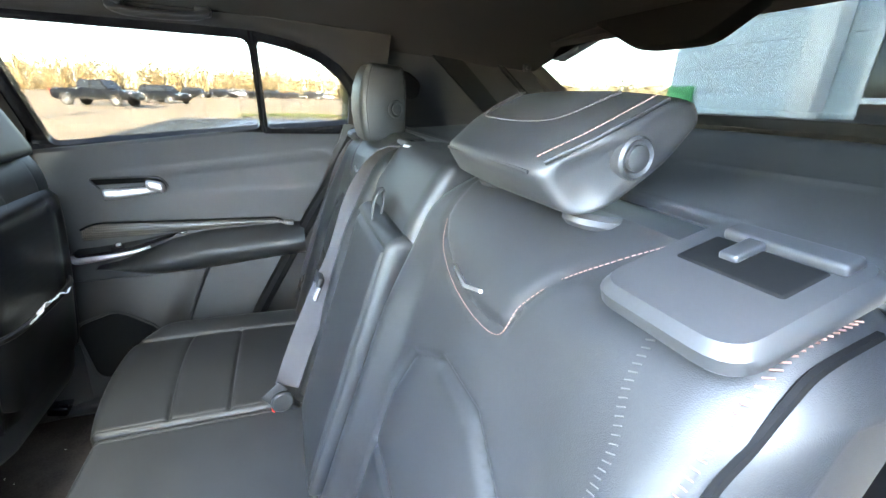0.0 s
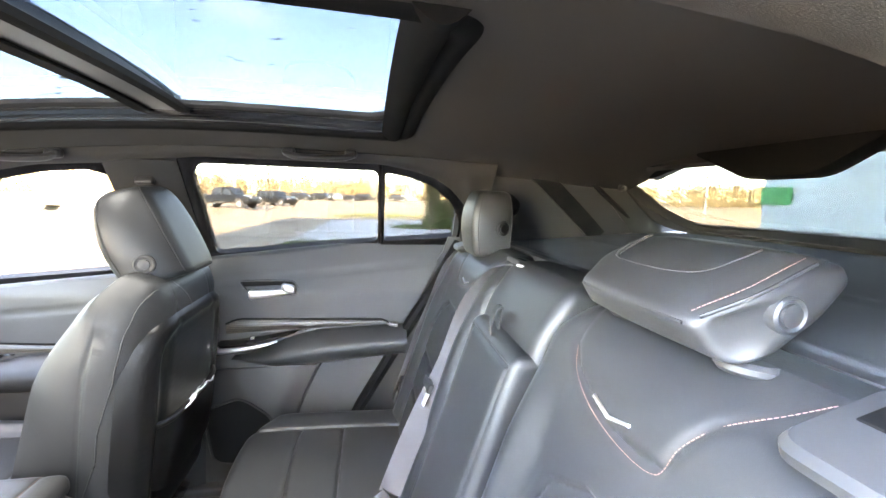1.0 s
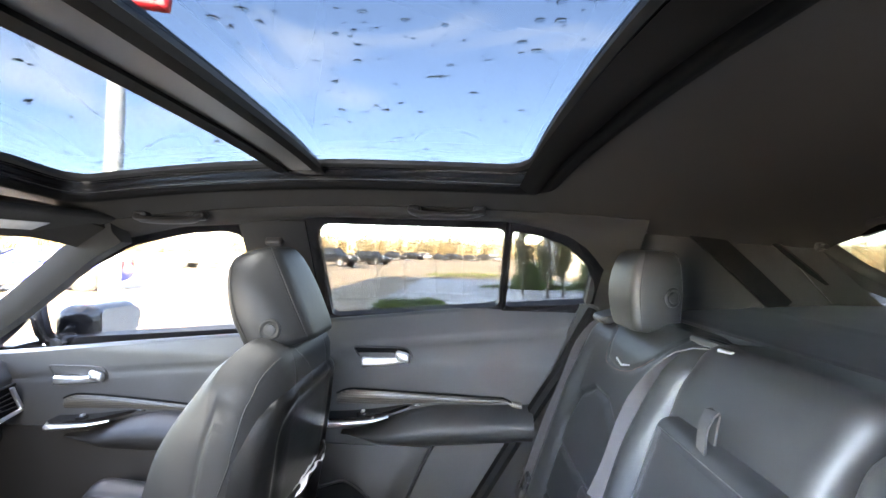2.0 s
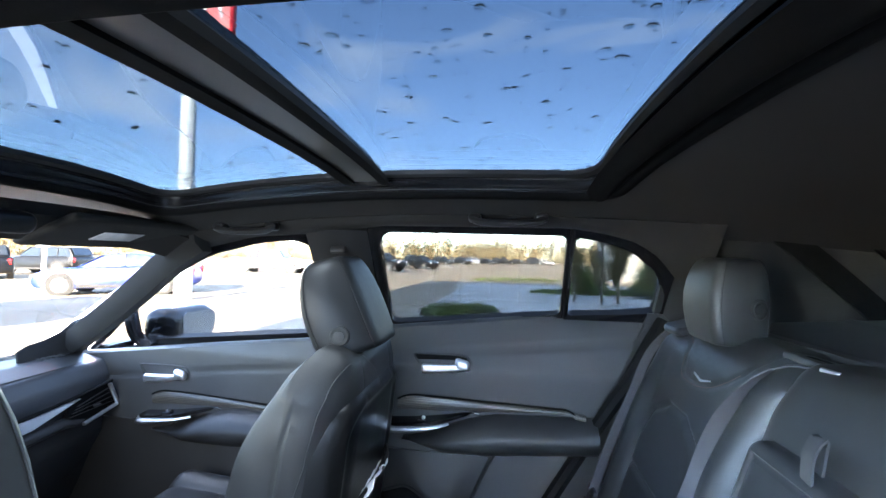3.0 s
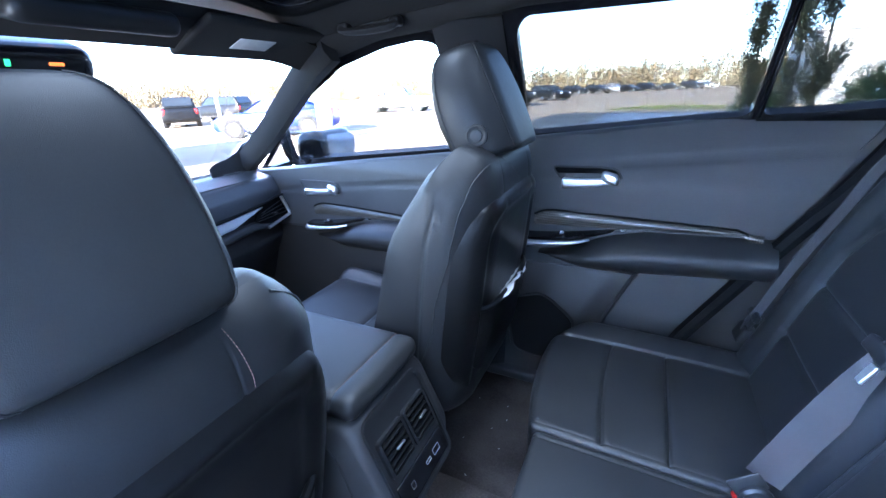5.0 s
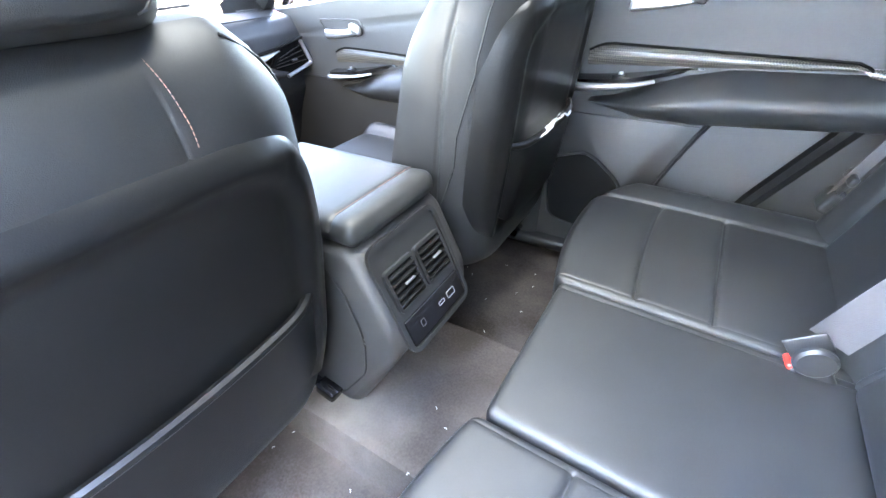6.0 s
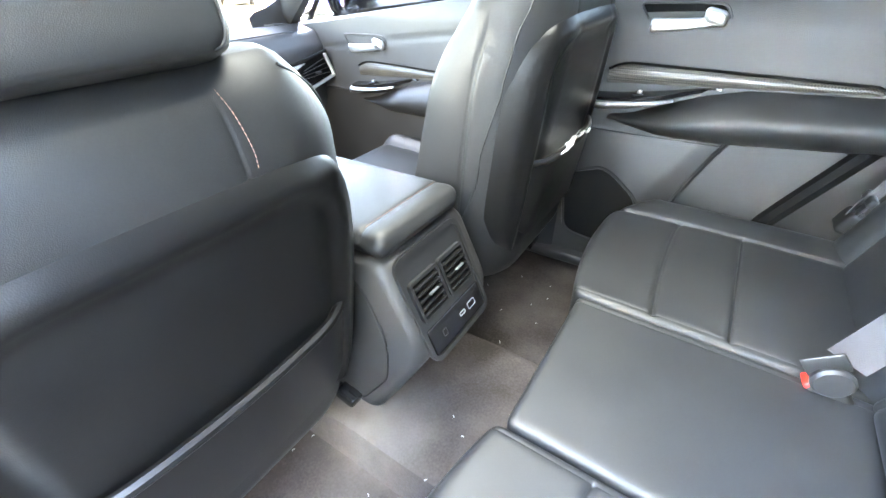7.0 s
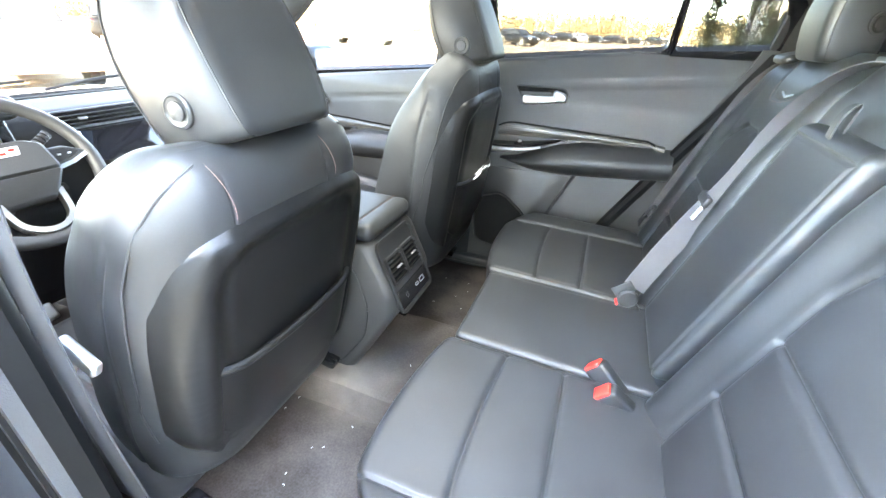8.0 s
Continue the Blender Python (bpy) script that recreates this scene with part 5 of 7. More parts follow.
# ---- front seats ----
def front_seat(m, label, thread, lift=0.0, push=0.0, recline=13, lean=0.0, paper=False):
    """A front seat; origin on the floor under its back edge, x to the rear."""
    seat = thing("front_seat", label, "car seat", group="front seats")
    w, hgt = 0.490, 0.635
    # backrest: local z = 0 at its foot
    off = 0.0 if paper else 0.028
    edge = [(-0.185, -0.31), (-0.195, 0.10), (-0.150, 0.27), (-0.12, 0.31)]
    seams = [(0, -1, edge, 0.006, 0.006), (0, -1, [(-a, b) for a, b in edge], 0.006, 0.006), (1, -1, [(0.0, -0.31), (-0.005, 0.12), (0.02, 0.31)], 0.004, 0.005), (1, 1, [(0.0, -0.31), (-0.005, 0.12), (0.02, 0.31)], 0.004, 0.005),
             (0, 1, [(-0.105 - off, 0.20), (-0.105 - off, 0.31)], 0.0016, 0.003), (0, 1, [(0.105 - off, 0.20), (0.105 - off, 0.31)], 0.0016, 0.003)]
    V, F = softbox((0.15, w, hgt), 0.066, 0.010, seams, 0.004)
    V = np.array(V)
    orig = V.copy()
    t = (V[:, 2] + hgt / 2) / hgt
    s = np.abs(V[:, 1]) / (w / 2)
    V[:, 1] *= 1 - 0.075 * smoothstep(0.55, 1.0, t) - 0.05 * smoothstep(0.3, 0, t)
    front = smoothstep(0.0, -0.06, V[:, 0])
    V[:, 0] -= 0.055 * smoothstep(0.45, 1.0, s) * smoothstep(1.0, 0.6, t) * front + 0.03 * smoothstep(0.5, 1.0, s) - lean * (0.36 - hgt * t) * (1 - front)
    V[:, 0] *= np.where(V[:, 0] > 0, 1 - 0.25 * smoothstep(0.75, 1, t), 1)
    V[:, 2] -= 0.039 * smoothstep(0.62, 1.0, s) * smoothstep(0.70, 1.0, t)
    V += np.array([-0.075, 0, hgt / 2])
    rear_pts = V[orig[:, 0] > 0.034]
    Vb = V.copy()
    rec = m @ pose(0, 0, 0.55, 0, recline, 0)
    back = part("backrest", turned((V, F), rec), LEATHER, seat, "leather backrest with piped seams")

    def surf(y, z):
        """Where the rear of the padded backrest lies."""
        y, z = np.asarray(y, float), np.asarray(z, float)
        q = np.stack([y.ravel(), z.ravel()], 1)
        d = ((q[:, None, :] - rear_pts[None, :, 1:]) ** 2).sum(-1)
        near = np.argpartition(d, 14, axis=1)[:, :14]
        w_ = 1 / (np.take_along_axis(d, near, 1) + 1.2e-4)
        return ((w_ * rear_pts[near, 0]).sum(1) / w_.sum(1)).reshape(y.shape)

    def shell(u, v):
        """The moulded rear shell: a proud lip round a recessed middle."""
        a, b = 2 * u - 1, 2 * v - 1
        b_ = b * np.sqrt(1 - np.where(b > 0, 0.20, 0.10) * a ** 6)
        z = 0.337 + 0.225 * b_
        tt = z / hgt
        hw = w / 2 * (1 - 0.10 * smoothstep(0.55, 1.0, tt) - 0.05 * smoothstep(0.3, 0, tt)) - 0.012
        y = hw * a * np.sqrt(1 - np.where(b > 0, 0.34, 0.24) * b ** 6)
        edge = np.minimum(hw * (1 - np.abs(a)), 0.225 * (1 - b))
        in_y, in_z = np.minimum(0.166 - np.abs(y), 0.07), np.minimum(0.526 - z, 0.07)
        dip = 0.012 * smoothstep(-0.018, 0.014, 0.07 - np.hypot(0.07 - in_y, 0.07 - in_z))
        pad = surf(y, z)
        stiff = np.maximum(surf(0 * y, z) - 0.030 * np.abs(a) ** 4 - pad, 0) * 0.5
        return pad - 0.004 + (0.017 + stiff) * np.sqrt(smoothstep(0, 0.026, edge)) - dip, y, z

    panel = part("back_panel", turned(sheet(shell, 90, 80, 0.004), rec), SHELL, back, "black moulded back panel", sharp=70)

    def pocket(u, v):
        y = -0.170 + 0.340 * u
        bot = 0.140 + 0.03 * np.abs(2 * u - 1) ** 7
        z = bot + (0.316 - bot) * v
        return surf(y, z) + 0.0045 + 0.014 * np.sin(np.pi * u) ** 0.6 * (0.35 + 0.65 * v), y, z

    part("pocket", turned(sheet(pocket, 40, 20, -0.005), rec), SHELL, back, "black map pocket")
    hem = [tuple(float(c) for c in pocket(np.array(u), np.array(1.0))) for u in np.linspace(0, 1, 24)]
    part("pocket_hem", turned(tube(hem, 0.0075, 8), rec), SHELL, back, "rolled pocket hem")
    low_edge = [(0.0, 1.0), (0.0, 0.5)] + [(u, 0.0) for u in np.linspace(0.0, 1.0, 40)] + [(1.0, 0.5), (1.0, 1.0)]
    piping = [tuple(float(c) for c in pocket(np.array(u), np.array(v))) for u, v in low_edge]
    part("pocket_piping", turned(tube(piping, 0.0022, 6), rec), GREY_PLASTIC, back, "thin piping along the pocket's foot")
    V, F = softbox((0.05, 0.45, 0.26), 0.024, 0.014, (), 0.003)
    V = np.array(V)
    V[:, 0] -= 0.05 * np.clip(-V[:, 2] / 0.1, 0, 1) + 0.11 * np.abs(V[:, 1] / 0.24) ** 3
    part("skirt", turned((V + np.array([-0.032 + lean * 0.25, 0, 0.085]), F), rec), CLOTH, seat, "grey cloth seat skirt")
    # cushion and base
    V, F = softbox((0.54, 0.51, 0.15), 0.05, 0.014, [(2, 1, [(-0.27, 0.165), (0.27, 0.165)], 0.006, 0.007), (2, 1, [(-0.27, -0.165), (0.27, -0.165)], 0.006, 0.007), (2, 1, [(0.02, -0.165), (0.02, 0.165)], 0.005, 0.006)], 0.008)
    V = np.array(V)
    V[:, 2] += 0.022 * smoothstep(0.6, 0.85, np.abs(V[:, 1]) / 0.255) * (V[:, 2] > 0) - 0.07 * V[:, 0]
    part("seat_cushion", turned((V + np.array([-0.34, 0, 0.585]), F), m), LEATHER, seat, "leather seat cushion")
    part("base", turned(softbox((0.44, 0.42, 0.09), 0.03, 0.04), m @ pose(-0.36, 0, 0.475)), RUBBER, seat, "black seat base")
    floor_z = 0.472 - m.translation.z
    for sy in (-0.2, 0.255):
        rail = part("rail", turned(softbox((0.50, 0.045, 0.05), 0.01, 0.04), m @ pose(-0.32, sy, floor_z - 0.005)), RUBBER, seat, "black seat rail")
        part("rail_cover", turned(join(softbox((0.05, 0.055, 0.03), 0.006, 0.008), turned(softbox((0.03, 0.03, 0.012), 0.004, 0.006), pose(0.012, 0, 0.012))), m @ pose(-0.060, sy - 0.010, floor_z + 0.012, 0, 15, 0)), GLOSS_BLACK, rail, "black rail end cover")
    headrest(seat, m @ pose(0.025 + push, 0.012 if paper else 0.004, 1.278 + lift, 0, -17, 0), (0.135 if paper else 0.145, 0.275 if paper else 0.242, 0.230), posts=0.07 + lift, taper=0.64 if paper else 0.86, rake=0.030, knob=-0.28)
    # piped seam round each shoulder, between the back and the side bolster
    for sy in (-1, 1):
        guide = smooth_path([(-0.066, sy * 0.238, 0.16), (-0.066, sy * 0.244, 0.30), (-0.066, sy * 0.240, 0.44), (-0.064, sy * 0.226, 0.545), (-0.056, sy * 0.192, 0.612), (-0.044, sy * 0.135, 0.640)], 26)
        run = []
        for g_ in guide:
            k = int(np.argmin(((Vb - np.array(g_)) ** 2).sum(1)))
            run.append(Vector(Vb[k]) + (Vector(Vb[k]) - Vector((-0.085, Vb[k][1] * 0.6, Vb[k][2] * 0.8))).normalized() * 0.0030)
        run = [sum((run[max(0, min(len(run) - 1, i + j))] for j in (-2, -1, 0, 1, 2)), Vector()) / 5 for i in range(len(run))]
        part("shoulder_piping", turned(tube(smooth_path(run, 40), 0.0016, 6), rec), LEATHER, back, "piped shoulder seam")
    # stitched seams over the shoulders
    for sy in (-1, 1):
        sw = sy * 0.105 - (0.0 if paper else 0.028)
        pth = [(0.0005, sw, 0.572), (-0.004, sw, 0.590), (-0.024, sw, 0.614), (-0.058, sw, 0.632)]
        part("shoulder_stitching", turned(stitches(smooth_path(pth, 16)), rec), thread, back, "cinnamon stitching")
    if paper:
        slip = thing("paper_slip", "crumpled white paper slip tucked into the seat pocket", "paper")
        part("paper", turned(sheet(lambda u, v: (lean * 0.05 + 0.004 + 0.030 * v - 0.008 * u + 0.003 * np.sin(17 * u) * v, -0.085 + 0.20 * u + 0.004 * np.sin(9 * v), 0.285 + 0.012 * u + 0.052 * v * (0.72 + 0.30 * np.sin(4.2 * u + 0.6)) + 0.003 * np.sin(30 * u)), 28, 8, 0.002), rec), WHITE_PAPER, slip)
    return seat


front_seat(pose(-0.402, -0.363, 0.0), "black leather driver's seat with cinnamon stitching and back pocket", STITCH, lift=0.009)
front_seat(pose(-0.322, 0.395, 0.078), "black leather passenger seat with a paper slip in its back pocket", STITCH_DARK, paper=True, lift=-0.004, push=0.022, recline=15.5, lean=0.14)

# front belts on the centre pillar, driver's side
belt_f = thing("seat_belt", "black driver's seat belt hanging at the centre pillar", "seat belt")
part("webbing", strap(smooth_path([(-0.40, -0.585, 1.47), (-0.40, -0.655, 1.20), (-0.405, -0.665, 0.95), (-0.41, -0.655, 0.70), (-0.42, -0.64, 0.50)], 20), 0.047, 0.0022, (1, 0, 0)), WEBBING_BLACK, belt_f, "black woven belt")
part("tongue", turned(join(softbox((0.06, 0.014, 0.024), 0.005, 0.006), turned(softbox((0.028, 0.006, 0.05), 0.002, 0.006), pose(-0.02, 0, -0.03))), pose(-0.40, -0.648, 0.965, 0, 30, 0)), CHROME, belt_f, "chrome belt tongue")

# ---- centre console ----
console = thing("centre_console", "dark plastic centre console with leather armrest lid and rear air vents", "console")
prof = rounded([(-1.35, 0.44), (-0.40, 0.455), (-0.335, 0.56), (-0.262, 0.685), (-0.262, 0.74), (-0.318, 0.862), (-0.345, 0.876), (-1.0, 0.876), (-1.35, 0.82)], 0.02, 4)


def extrude_y(outline, half, bevel):
    """Profile (x, z) drawn across y, with softened long edges."""
    n = len(outline)
    c = np.mean(np.array(outline), axis=0)
    V, F = [], []
    for y, inset in ((-half, bevel), (-half + bevel * 0.4, bevel * 0.3), (-half + bevel, 0), (half - bevel, 0), (half - bevel * 0.4, bevel * 0.3), (half, bevel)):
        for a, b in outline:
            v = np.array([a, b]) - c
            k = 1 - inset / max(np.linalg.norm(v), 1e-6)
            V.append((c[0] + v[0] * k, y, c[1] + v[1] * k))
    F.append(tuple(range(n)))
    F.append(tuple(range(5 * n, 6 * n))[::-1])
    for k in range(5):
        F += [(k * n + i, (k + 1) * n + i, (k + 1) * n + (i + 1) % n, k * n + (i + 1) % n) for i in range(n)]
    return V, F


part("body", extrude_y(prof, 0.118, 0.018), GREY_PLASTIC, console, "grey-black plastic console body")
lid = part("lid", turned(softbox((0.34, 0.222, 0.046), 0.02, 0.010, [(2, 1, [(0.125, -0.11), (0.125, 0.11)], 0.003, 0.004)], 0.004), pose(-0.490, 0.0, 0.897)), LEATHER, console, "leather armrest lid")
part("lid_stitching", stitches([(-0.362, y, 0.9225) for y in np.linspace(-0.095, 0.095, 12)]), STITCH, lid, "cinnamon stitching")
CV = Matrix.Translation((-0.2885, -0.010, 0.797)) @ Matrix.Rotation(math.atan2(0.056, 0.132), 4, "Y").inverted() @ Matrix.Identity(4)
# local frame of the rear face: x out to the rear, y across, z up along the face
rim = rounded([(-0.088, -0.115), (0.088, -0.115), (0.088, 0.075), (-0.088, 0.075)], 0.022, 6)
part("bezel", turned(sweep([(0.002, a, b) for a, b in rim], [(-0.004, -0.003), (0.004, -0.003), (0.004, 0.004), (-0.004, 0.004)], True, (1, 0, 0)), CV), PLASTIC, console, "bezel of the rear controls")
part("face", turned(plate(rim, lambda a, b, d: (d - 0.006, a, b), 0.006), CV), PLASTIC, console, "dark control panel")
for vy in (-0.040, 0.040):
    box = rounded([(vy - 0.035, -0.040), (vy + 0.035, -0.040), (vy + 0.035, 0.030), (vy - 0.035, 0.030)], 0.006, 3)
    vent = part("vent", turned(plate(box, lambda a, b, d: (d, a, b), 0.0025), CV), SEAL_BLACK, console, "rear air vent")
    part("vent_frame", turned(sweep([(0.003, a, b) for a, b in box], [(-0.003, -0.003), (0.003, -0.003), (0.003, 0.005), (-0.003, 0.005)], True, (1, 0, 0)), CV), PLASTIC, vent, "dark vent frame")
    for k in range(5):
        part("slat", turned(softbox((0.010, 0.062, 0.0025), 0.001, 0.01), CV @ pose(0.006, vy, -0.029 + 0.012 * k, 0, 25, 0)), SEAL_BLACK, vent, "vent slat")
    part("thumb_tab", turned(softbox((0.006, 0.024, 0.004), 0.0018, 0.003), CV @ pose(0.012, vy + 0.004, -0.003)), CHROME, vent, "chrome vent tab")
part("port_strip", turned(softbox((0.006, 0.160, 0.050), 0.0025, 0.01), CV @ pose(0.003, 0, -0.082)), GLOSS_BLACK, console, "gloss black switch strip")
for py, wid, hh, mat in ((-0.045, 0.010, 0.012, GREY_PLASTIC), (0.012, 0.016, 0.006, STEEL), (0.042, 0.022, 0.012, STEEL)):
    part("port", turned(sweep([(0.0065, py + a, -0.082 + b) for a, b in rounded([(-wid / 2, -hh / 2), (wid / 2, -hh / 2), (wid / 2, hh / 2), (-wid / 2, hh / 2)], 0.002, 2)], ring_profile(0.0008, 4), True, (1, 0, 0)), CV), mat, console, "charging port")
kick = rounded([(-0.70, 0.48), (-0.43, 0.48), (-0.345, 0.60), (-0.330, 0.70), (-0.36, 0.80), (-0.42, 0.86), (-0.70, 0.86)], 0.03, 4)
part("side_line", tube([(a, -0.1195, b) for a, b in kick[6:26]], 0.002, 6), PLASTIC, console, "moulded line of the console side")

# ---- dashboard ----
dash = thing("dashboard", "black leather-covered dashboard with satin trim and air vents", "dashboard")


def dash_func(u, v):
    """v runs from the windscreen foot over the top and down to the knees."""
    y = -0.745 + 1.49 * u
    x = np.interp(v, [0, 0.28, 0.40, 0.47, 0.53, 0.60, 0.66, 0.75, 1.0], [-1.80, -1.45, -1.345, -1.315, -1.325, -1.35, -1.335, -1.33, -1.52])
    z = np.interp(v, [0, 0.28, 0.40, 0.47, 0.53, 0.60, 0.66, 0.75, 1.0], [1.035, 1.090, 1.070, 1.020, 0.965, 0.93, 0.885, 0.82, 0.50])
    bow = 0.07 * (1 - (y / 0.745) ** 2)
    return x - 0.02 + bow, y, z + 0.012 * (1 - (y / 0.745) ** 2) * smoothstep(1, 0.5, v)


part("top_pad", sheet(dash_func, 60, 60, -0.02), LEATHER, dash, "padded dashboard", sharp=60)


def on_dash(y, v, out=0.0):
    q = dash_func(np.array((y + 0.745) / 1.49), np.array(v))
    return Vector((float(q[0]) + out, float(q[1]), float(q[2]) + out * 0.2))


DX = -1.285
for s in (-1, 1):
    face = lambda a, b, d: (DX - d + 0.030 * (1 - (a / 0.745) ** 2) - 0.010, s * a, b)
    part("trim_strip", plate([(0.20, 0.908), (0.20, 0.955), (0.451, 0.966), (0.600, 0.976), (0.455, 0.931)], face, 0.010, 0.002), CHROME, dash, "satin blade trim")
    part("pad_gap", tube([face(a, b, 0.004) for a, b in ((0.18, 0.960), (0.32, 0.966), (0.45, 0.972), (0.60, 0.986), (0.715, 1.004))], 0.0055, 6), SEAL_BLACK, dash, "dark gap under the dashboard pad")
    part("pad_seam", tube([on_dash(s * a, 0.405 - 0.03 * a, 0.0015) for a in np.linspace(0.20, 0.66, 12)], 0.0016, 6), RUBBER, dash, "stitched seam of the dashboard pad")
    part("lower_roll", tube([face(a, b, 0.022) for a, b in ((0.18, 0.868), (0.32, 0.880), (0.46, 0.900), (0.56, 0.907), (0.62, 0.893))], 0.026, 10, scale=lambda t: 1 - 0.45 * t), LEATHER, dash, "padded roll under the blade trim")
    quad = [(0.596, 0.977), (0.706, 0.996), (0.738, 0.914), (0.610, 0.891), (0.556, 0.928)]
    hole = part("air_vent", plate(quad, lambda a, b, d: face(a, b, d + 0.010), 0.012), SEAL_BLACK, dash, "side air vent", smooth=False)
    for k in range(4):
        f = (k + 0.6) / 4.4
        p, q = Vector(face(0.566 + 0.036 * f - 0.004, 0.932 + 0.040 * f - 0.014, 0.008)), Vector(face(0.738 - 0.034 * f - 0.006, 0.916 + 0.076 * f, 0.008))
        part("slat", strap([p, q], 0.013, 0.0025, (1, 0, 0.3)), PLASTIC, hole, "vent slat")
    part("vent_tab", turned(softbox((0.012, 0.024, 0.007), 0.003, 0.004), Matrix.Translation(face(0.655, 0.936, -0.002))), GREY_PLASTIC, hole, "vent tab")
    part("vent_bezel", tube([face(a, b, 0.0) for a, b in rounded([(0.700, 1.000), (0.738, 0.914), (0.606, 0.888), (0.738, 0.9135)], 0.006, 3)[3:16]], 0.0065, 8), CHROME, hole, "satin vent bezel")
    for k in range(5):
        part("defrost_slot", turned(softbox((0.03, 0.007, 0.006), 0.0028, 0.006), Matrix.Translation(on_dash(s * (0.60 + 0.020 * k), 0.27, 0.0) + Vector((0, 0, 0.002)))), RUBBER, dash, "defroster slot")
part("cluster_hood", turned(softbox((0.20, 0.34, 0.06), 0.028, 0.02), pose(-1.31, -0.40, 1.105, 0, -8, 0)), LEATHER, dash, "padded instrument hood")
part("instrument_panel", turned(softbox((0.02, 0.29, 0.10), 0.009, 0.02), pose(-1.255, -0.40, 1.035, 0, -18, 0)), GLOSS_BLACK, dash, "dark instrument cluster")
for gy in (-0.47, -0.33):
    ringp = [(-1.240 + 0.04 * math.sin(t) * 0.3, gy + 0.040 * math.cos(t), 1.033 + 0.040 * math.sin(t)) for t in np.linspace(0, 2 * math.pi, 25)[:-1]]
    part("gauge_ring", tube(ringp, 0.0022, 6, True), CHROME, dash, "chrome gauge ring")
display = part("display", turned(softbox((0.016, 0.225, 0.125), 0.007, 0.02), pose(-1.245, 0.000, 0.972, 0, -26, 0)), SCREEN, dash, "gloss black touch screen")
for k in range(4):
    part("paddle_switch", turned(softbox((0.02, 0.014, 0.010), 0.004, 0.006), pose(-1.235, -0.130 + 0.0 * k, 0.985 + 0.014 * k, 0, -20, 30)), CHROME, dash, "chrome paddle switch")
part("knee_panel", sheet(lambda u, v: (-1.40 - 0.14 * v, -0.73 + 1.46 * u, 0.78 - 0.34 * v), 10, 6, 0.02), PLASTIC, dash, "dark knee panel")

wheel = thing("steering_wheel", "black leather steering wheel with satin spokes", "steering wheel")
WM = pose(-1.090, -0.360, 1.003, 0, -34, 0)
part("rim", turned(tube([(0, 0.171 * math.cos(t), 0.169 * math.sin(t)) for t in np.linspace(0, 2 * math.pi, 65)[:-1]], 0.0160, 14, True, (1, 0, 0)), WM), LEATHER_SOFT, wheel, "leather-wrapped rim")
hub_upper = rounded([(-0.088, -0.020), (0.088, -0.020), (0.084, 0.046), (0.052, 0.060), (-0.052, 0.060), (-0.084, 0.046)], 0.010, 4)
hub_lower = rounded([(-0.087, -0.020), (-0.052, -0.078), (0.052, -0.078), (0.087, -0.020)], 0.008, 4)
hub = part("hub", turned(plate(hub_upper, lambda a, b, d: (d - 0.018 + 0.10 * (0.02 - b) * (b < 0.02), a, b), 0.045, 0.010), WM), LEATHER_SOFT, wheel, "padded hub")
part("hub_chin", turned(plate(hub_lower, lambda a, b, d: (d - 0.018 + 0.004 + 0.42 * (b + 0.020), a, b), 0.045, 0.008), WM), LEATHER_SOFT, hub, "sloping lower face of the hub")
part("badge", turned(plate(rounded([(-0.034, 0.044), (0.034, 0.044), (0.028, 0.024), (-0.028, 0.024)], 0.003, 3), lambda a, b, d: (0.026 + d, a, b), 0.003), WM), WHITE_PAPER, hub, "pale badge plate")
for q in (-0.018, 0.0, 0.018):
    part("badge_bar", turned(softbox((0.002, 0.012, 0.006), 0.0008, 0.004), WM @ pose(0.0298, q, 0.034 + (0.003 if q else -0.003))), RED, hub, "small red bar")
part("stalk", turned(join(tube([(-0.05, 0.06, 0.045), (-0.045, 0.100, 0.064)], 0.007, 8), *[tube([(-0.045, 0.098 + 0.010 * k, 0.066 + 0.006 * k), (-0.045, 0.105 + 0.010 * k, 0.070 + 0.006 * k)], 0.0115, 14) for k in range(4)]), WM), GREY_PLASTIC, wheel, "ribbed control stalk")
for s in (-1, 1):
    face = rounded([(s * 0.075, 0.034), (s * 0.120, 0.036), (s * 0.158, 0.016), (s * 0.158, 0.004), (s * 0.120, -0.012), (s * 0.082, -0.020)][::s], 0.006, 4)
    sp = part("spoke", turned(plate(face, lambda a, b, d: (d - 0.010, a, b), 0.022, 0.006), WM), LEATHER_SOFT, wheel, "spoke with switches")
    part("spoke_trim", turned(strap([(0.010, s * 0.080, -0.018), (0.011, s * 0.120, -0.010), (0.008, s * 0.158, 0.006)], 0.009, 0.006, (0.2, 0, 1)), WM), CHROME, sp, "satin spoke edge")
    pad = rounded([(s * 0.086, 0.026), (s * 0.118, 0.028), (s * 0.146, 0.012), (s * 0.118, 0.000), (s * 0.088, -0.008)][::s], 0.005, 4)
    part("switch_pad", turned(plate(pad, lambda a, b, d: (d + 0.011, a, b), 0.003, 0.001), WM), PLASTIC, sp, "switch pad")
    for q in (0.100, 0.122):
        part("switch", turned(softbox((0.003, 0.008, 0.004), 0.001, 0.004), WM @ pose(0.0155, s * q, 0.011)), CHROME, sp, "small bright switch")
lower = part("lower_spoke", turned(strap(smooth_path([(-0.004, -0.060, -0.060), (0.0, -0.050, -0.120), (0.004, -0.018, -0.146), (0.004, 0.018, -0.146), (0.0, 0.050, -0.120), (-0.004, 0.060, -0.060)], 30), 0.022, 0.012, (1, 0, 0)), WM), STEEL, wheel, "satin lower spoke")
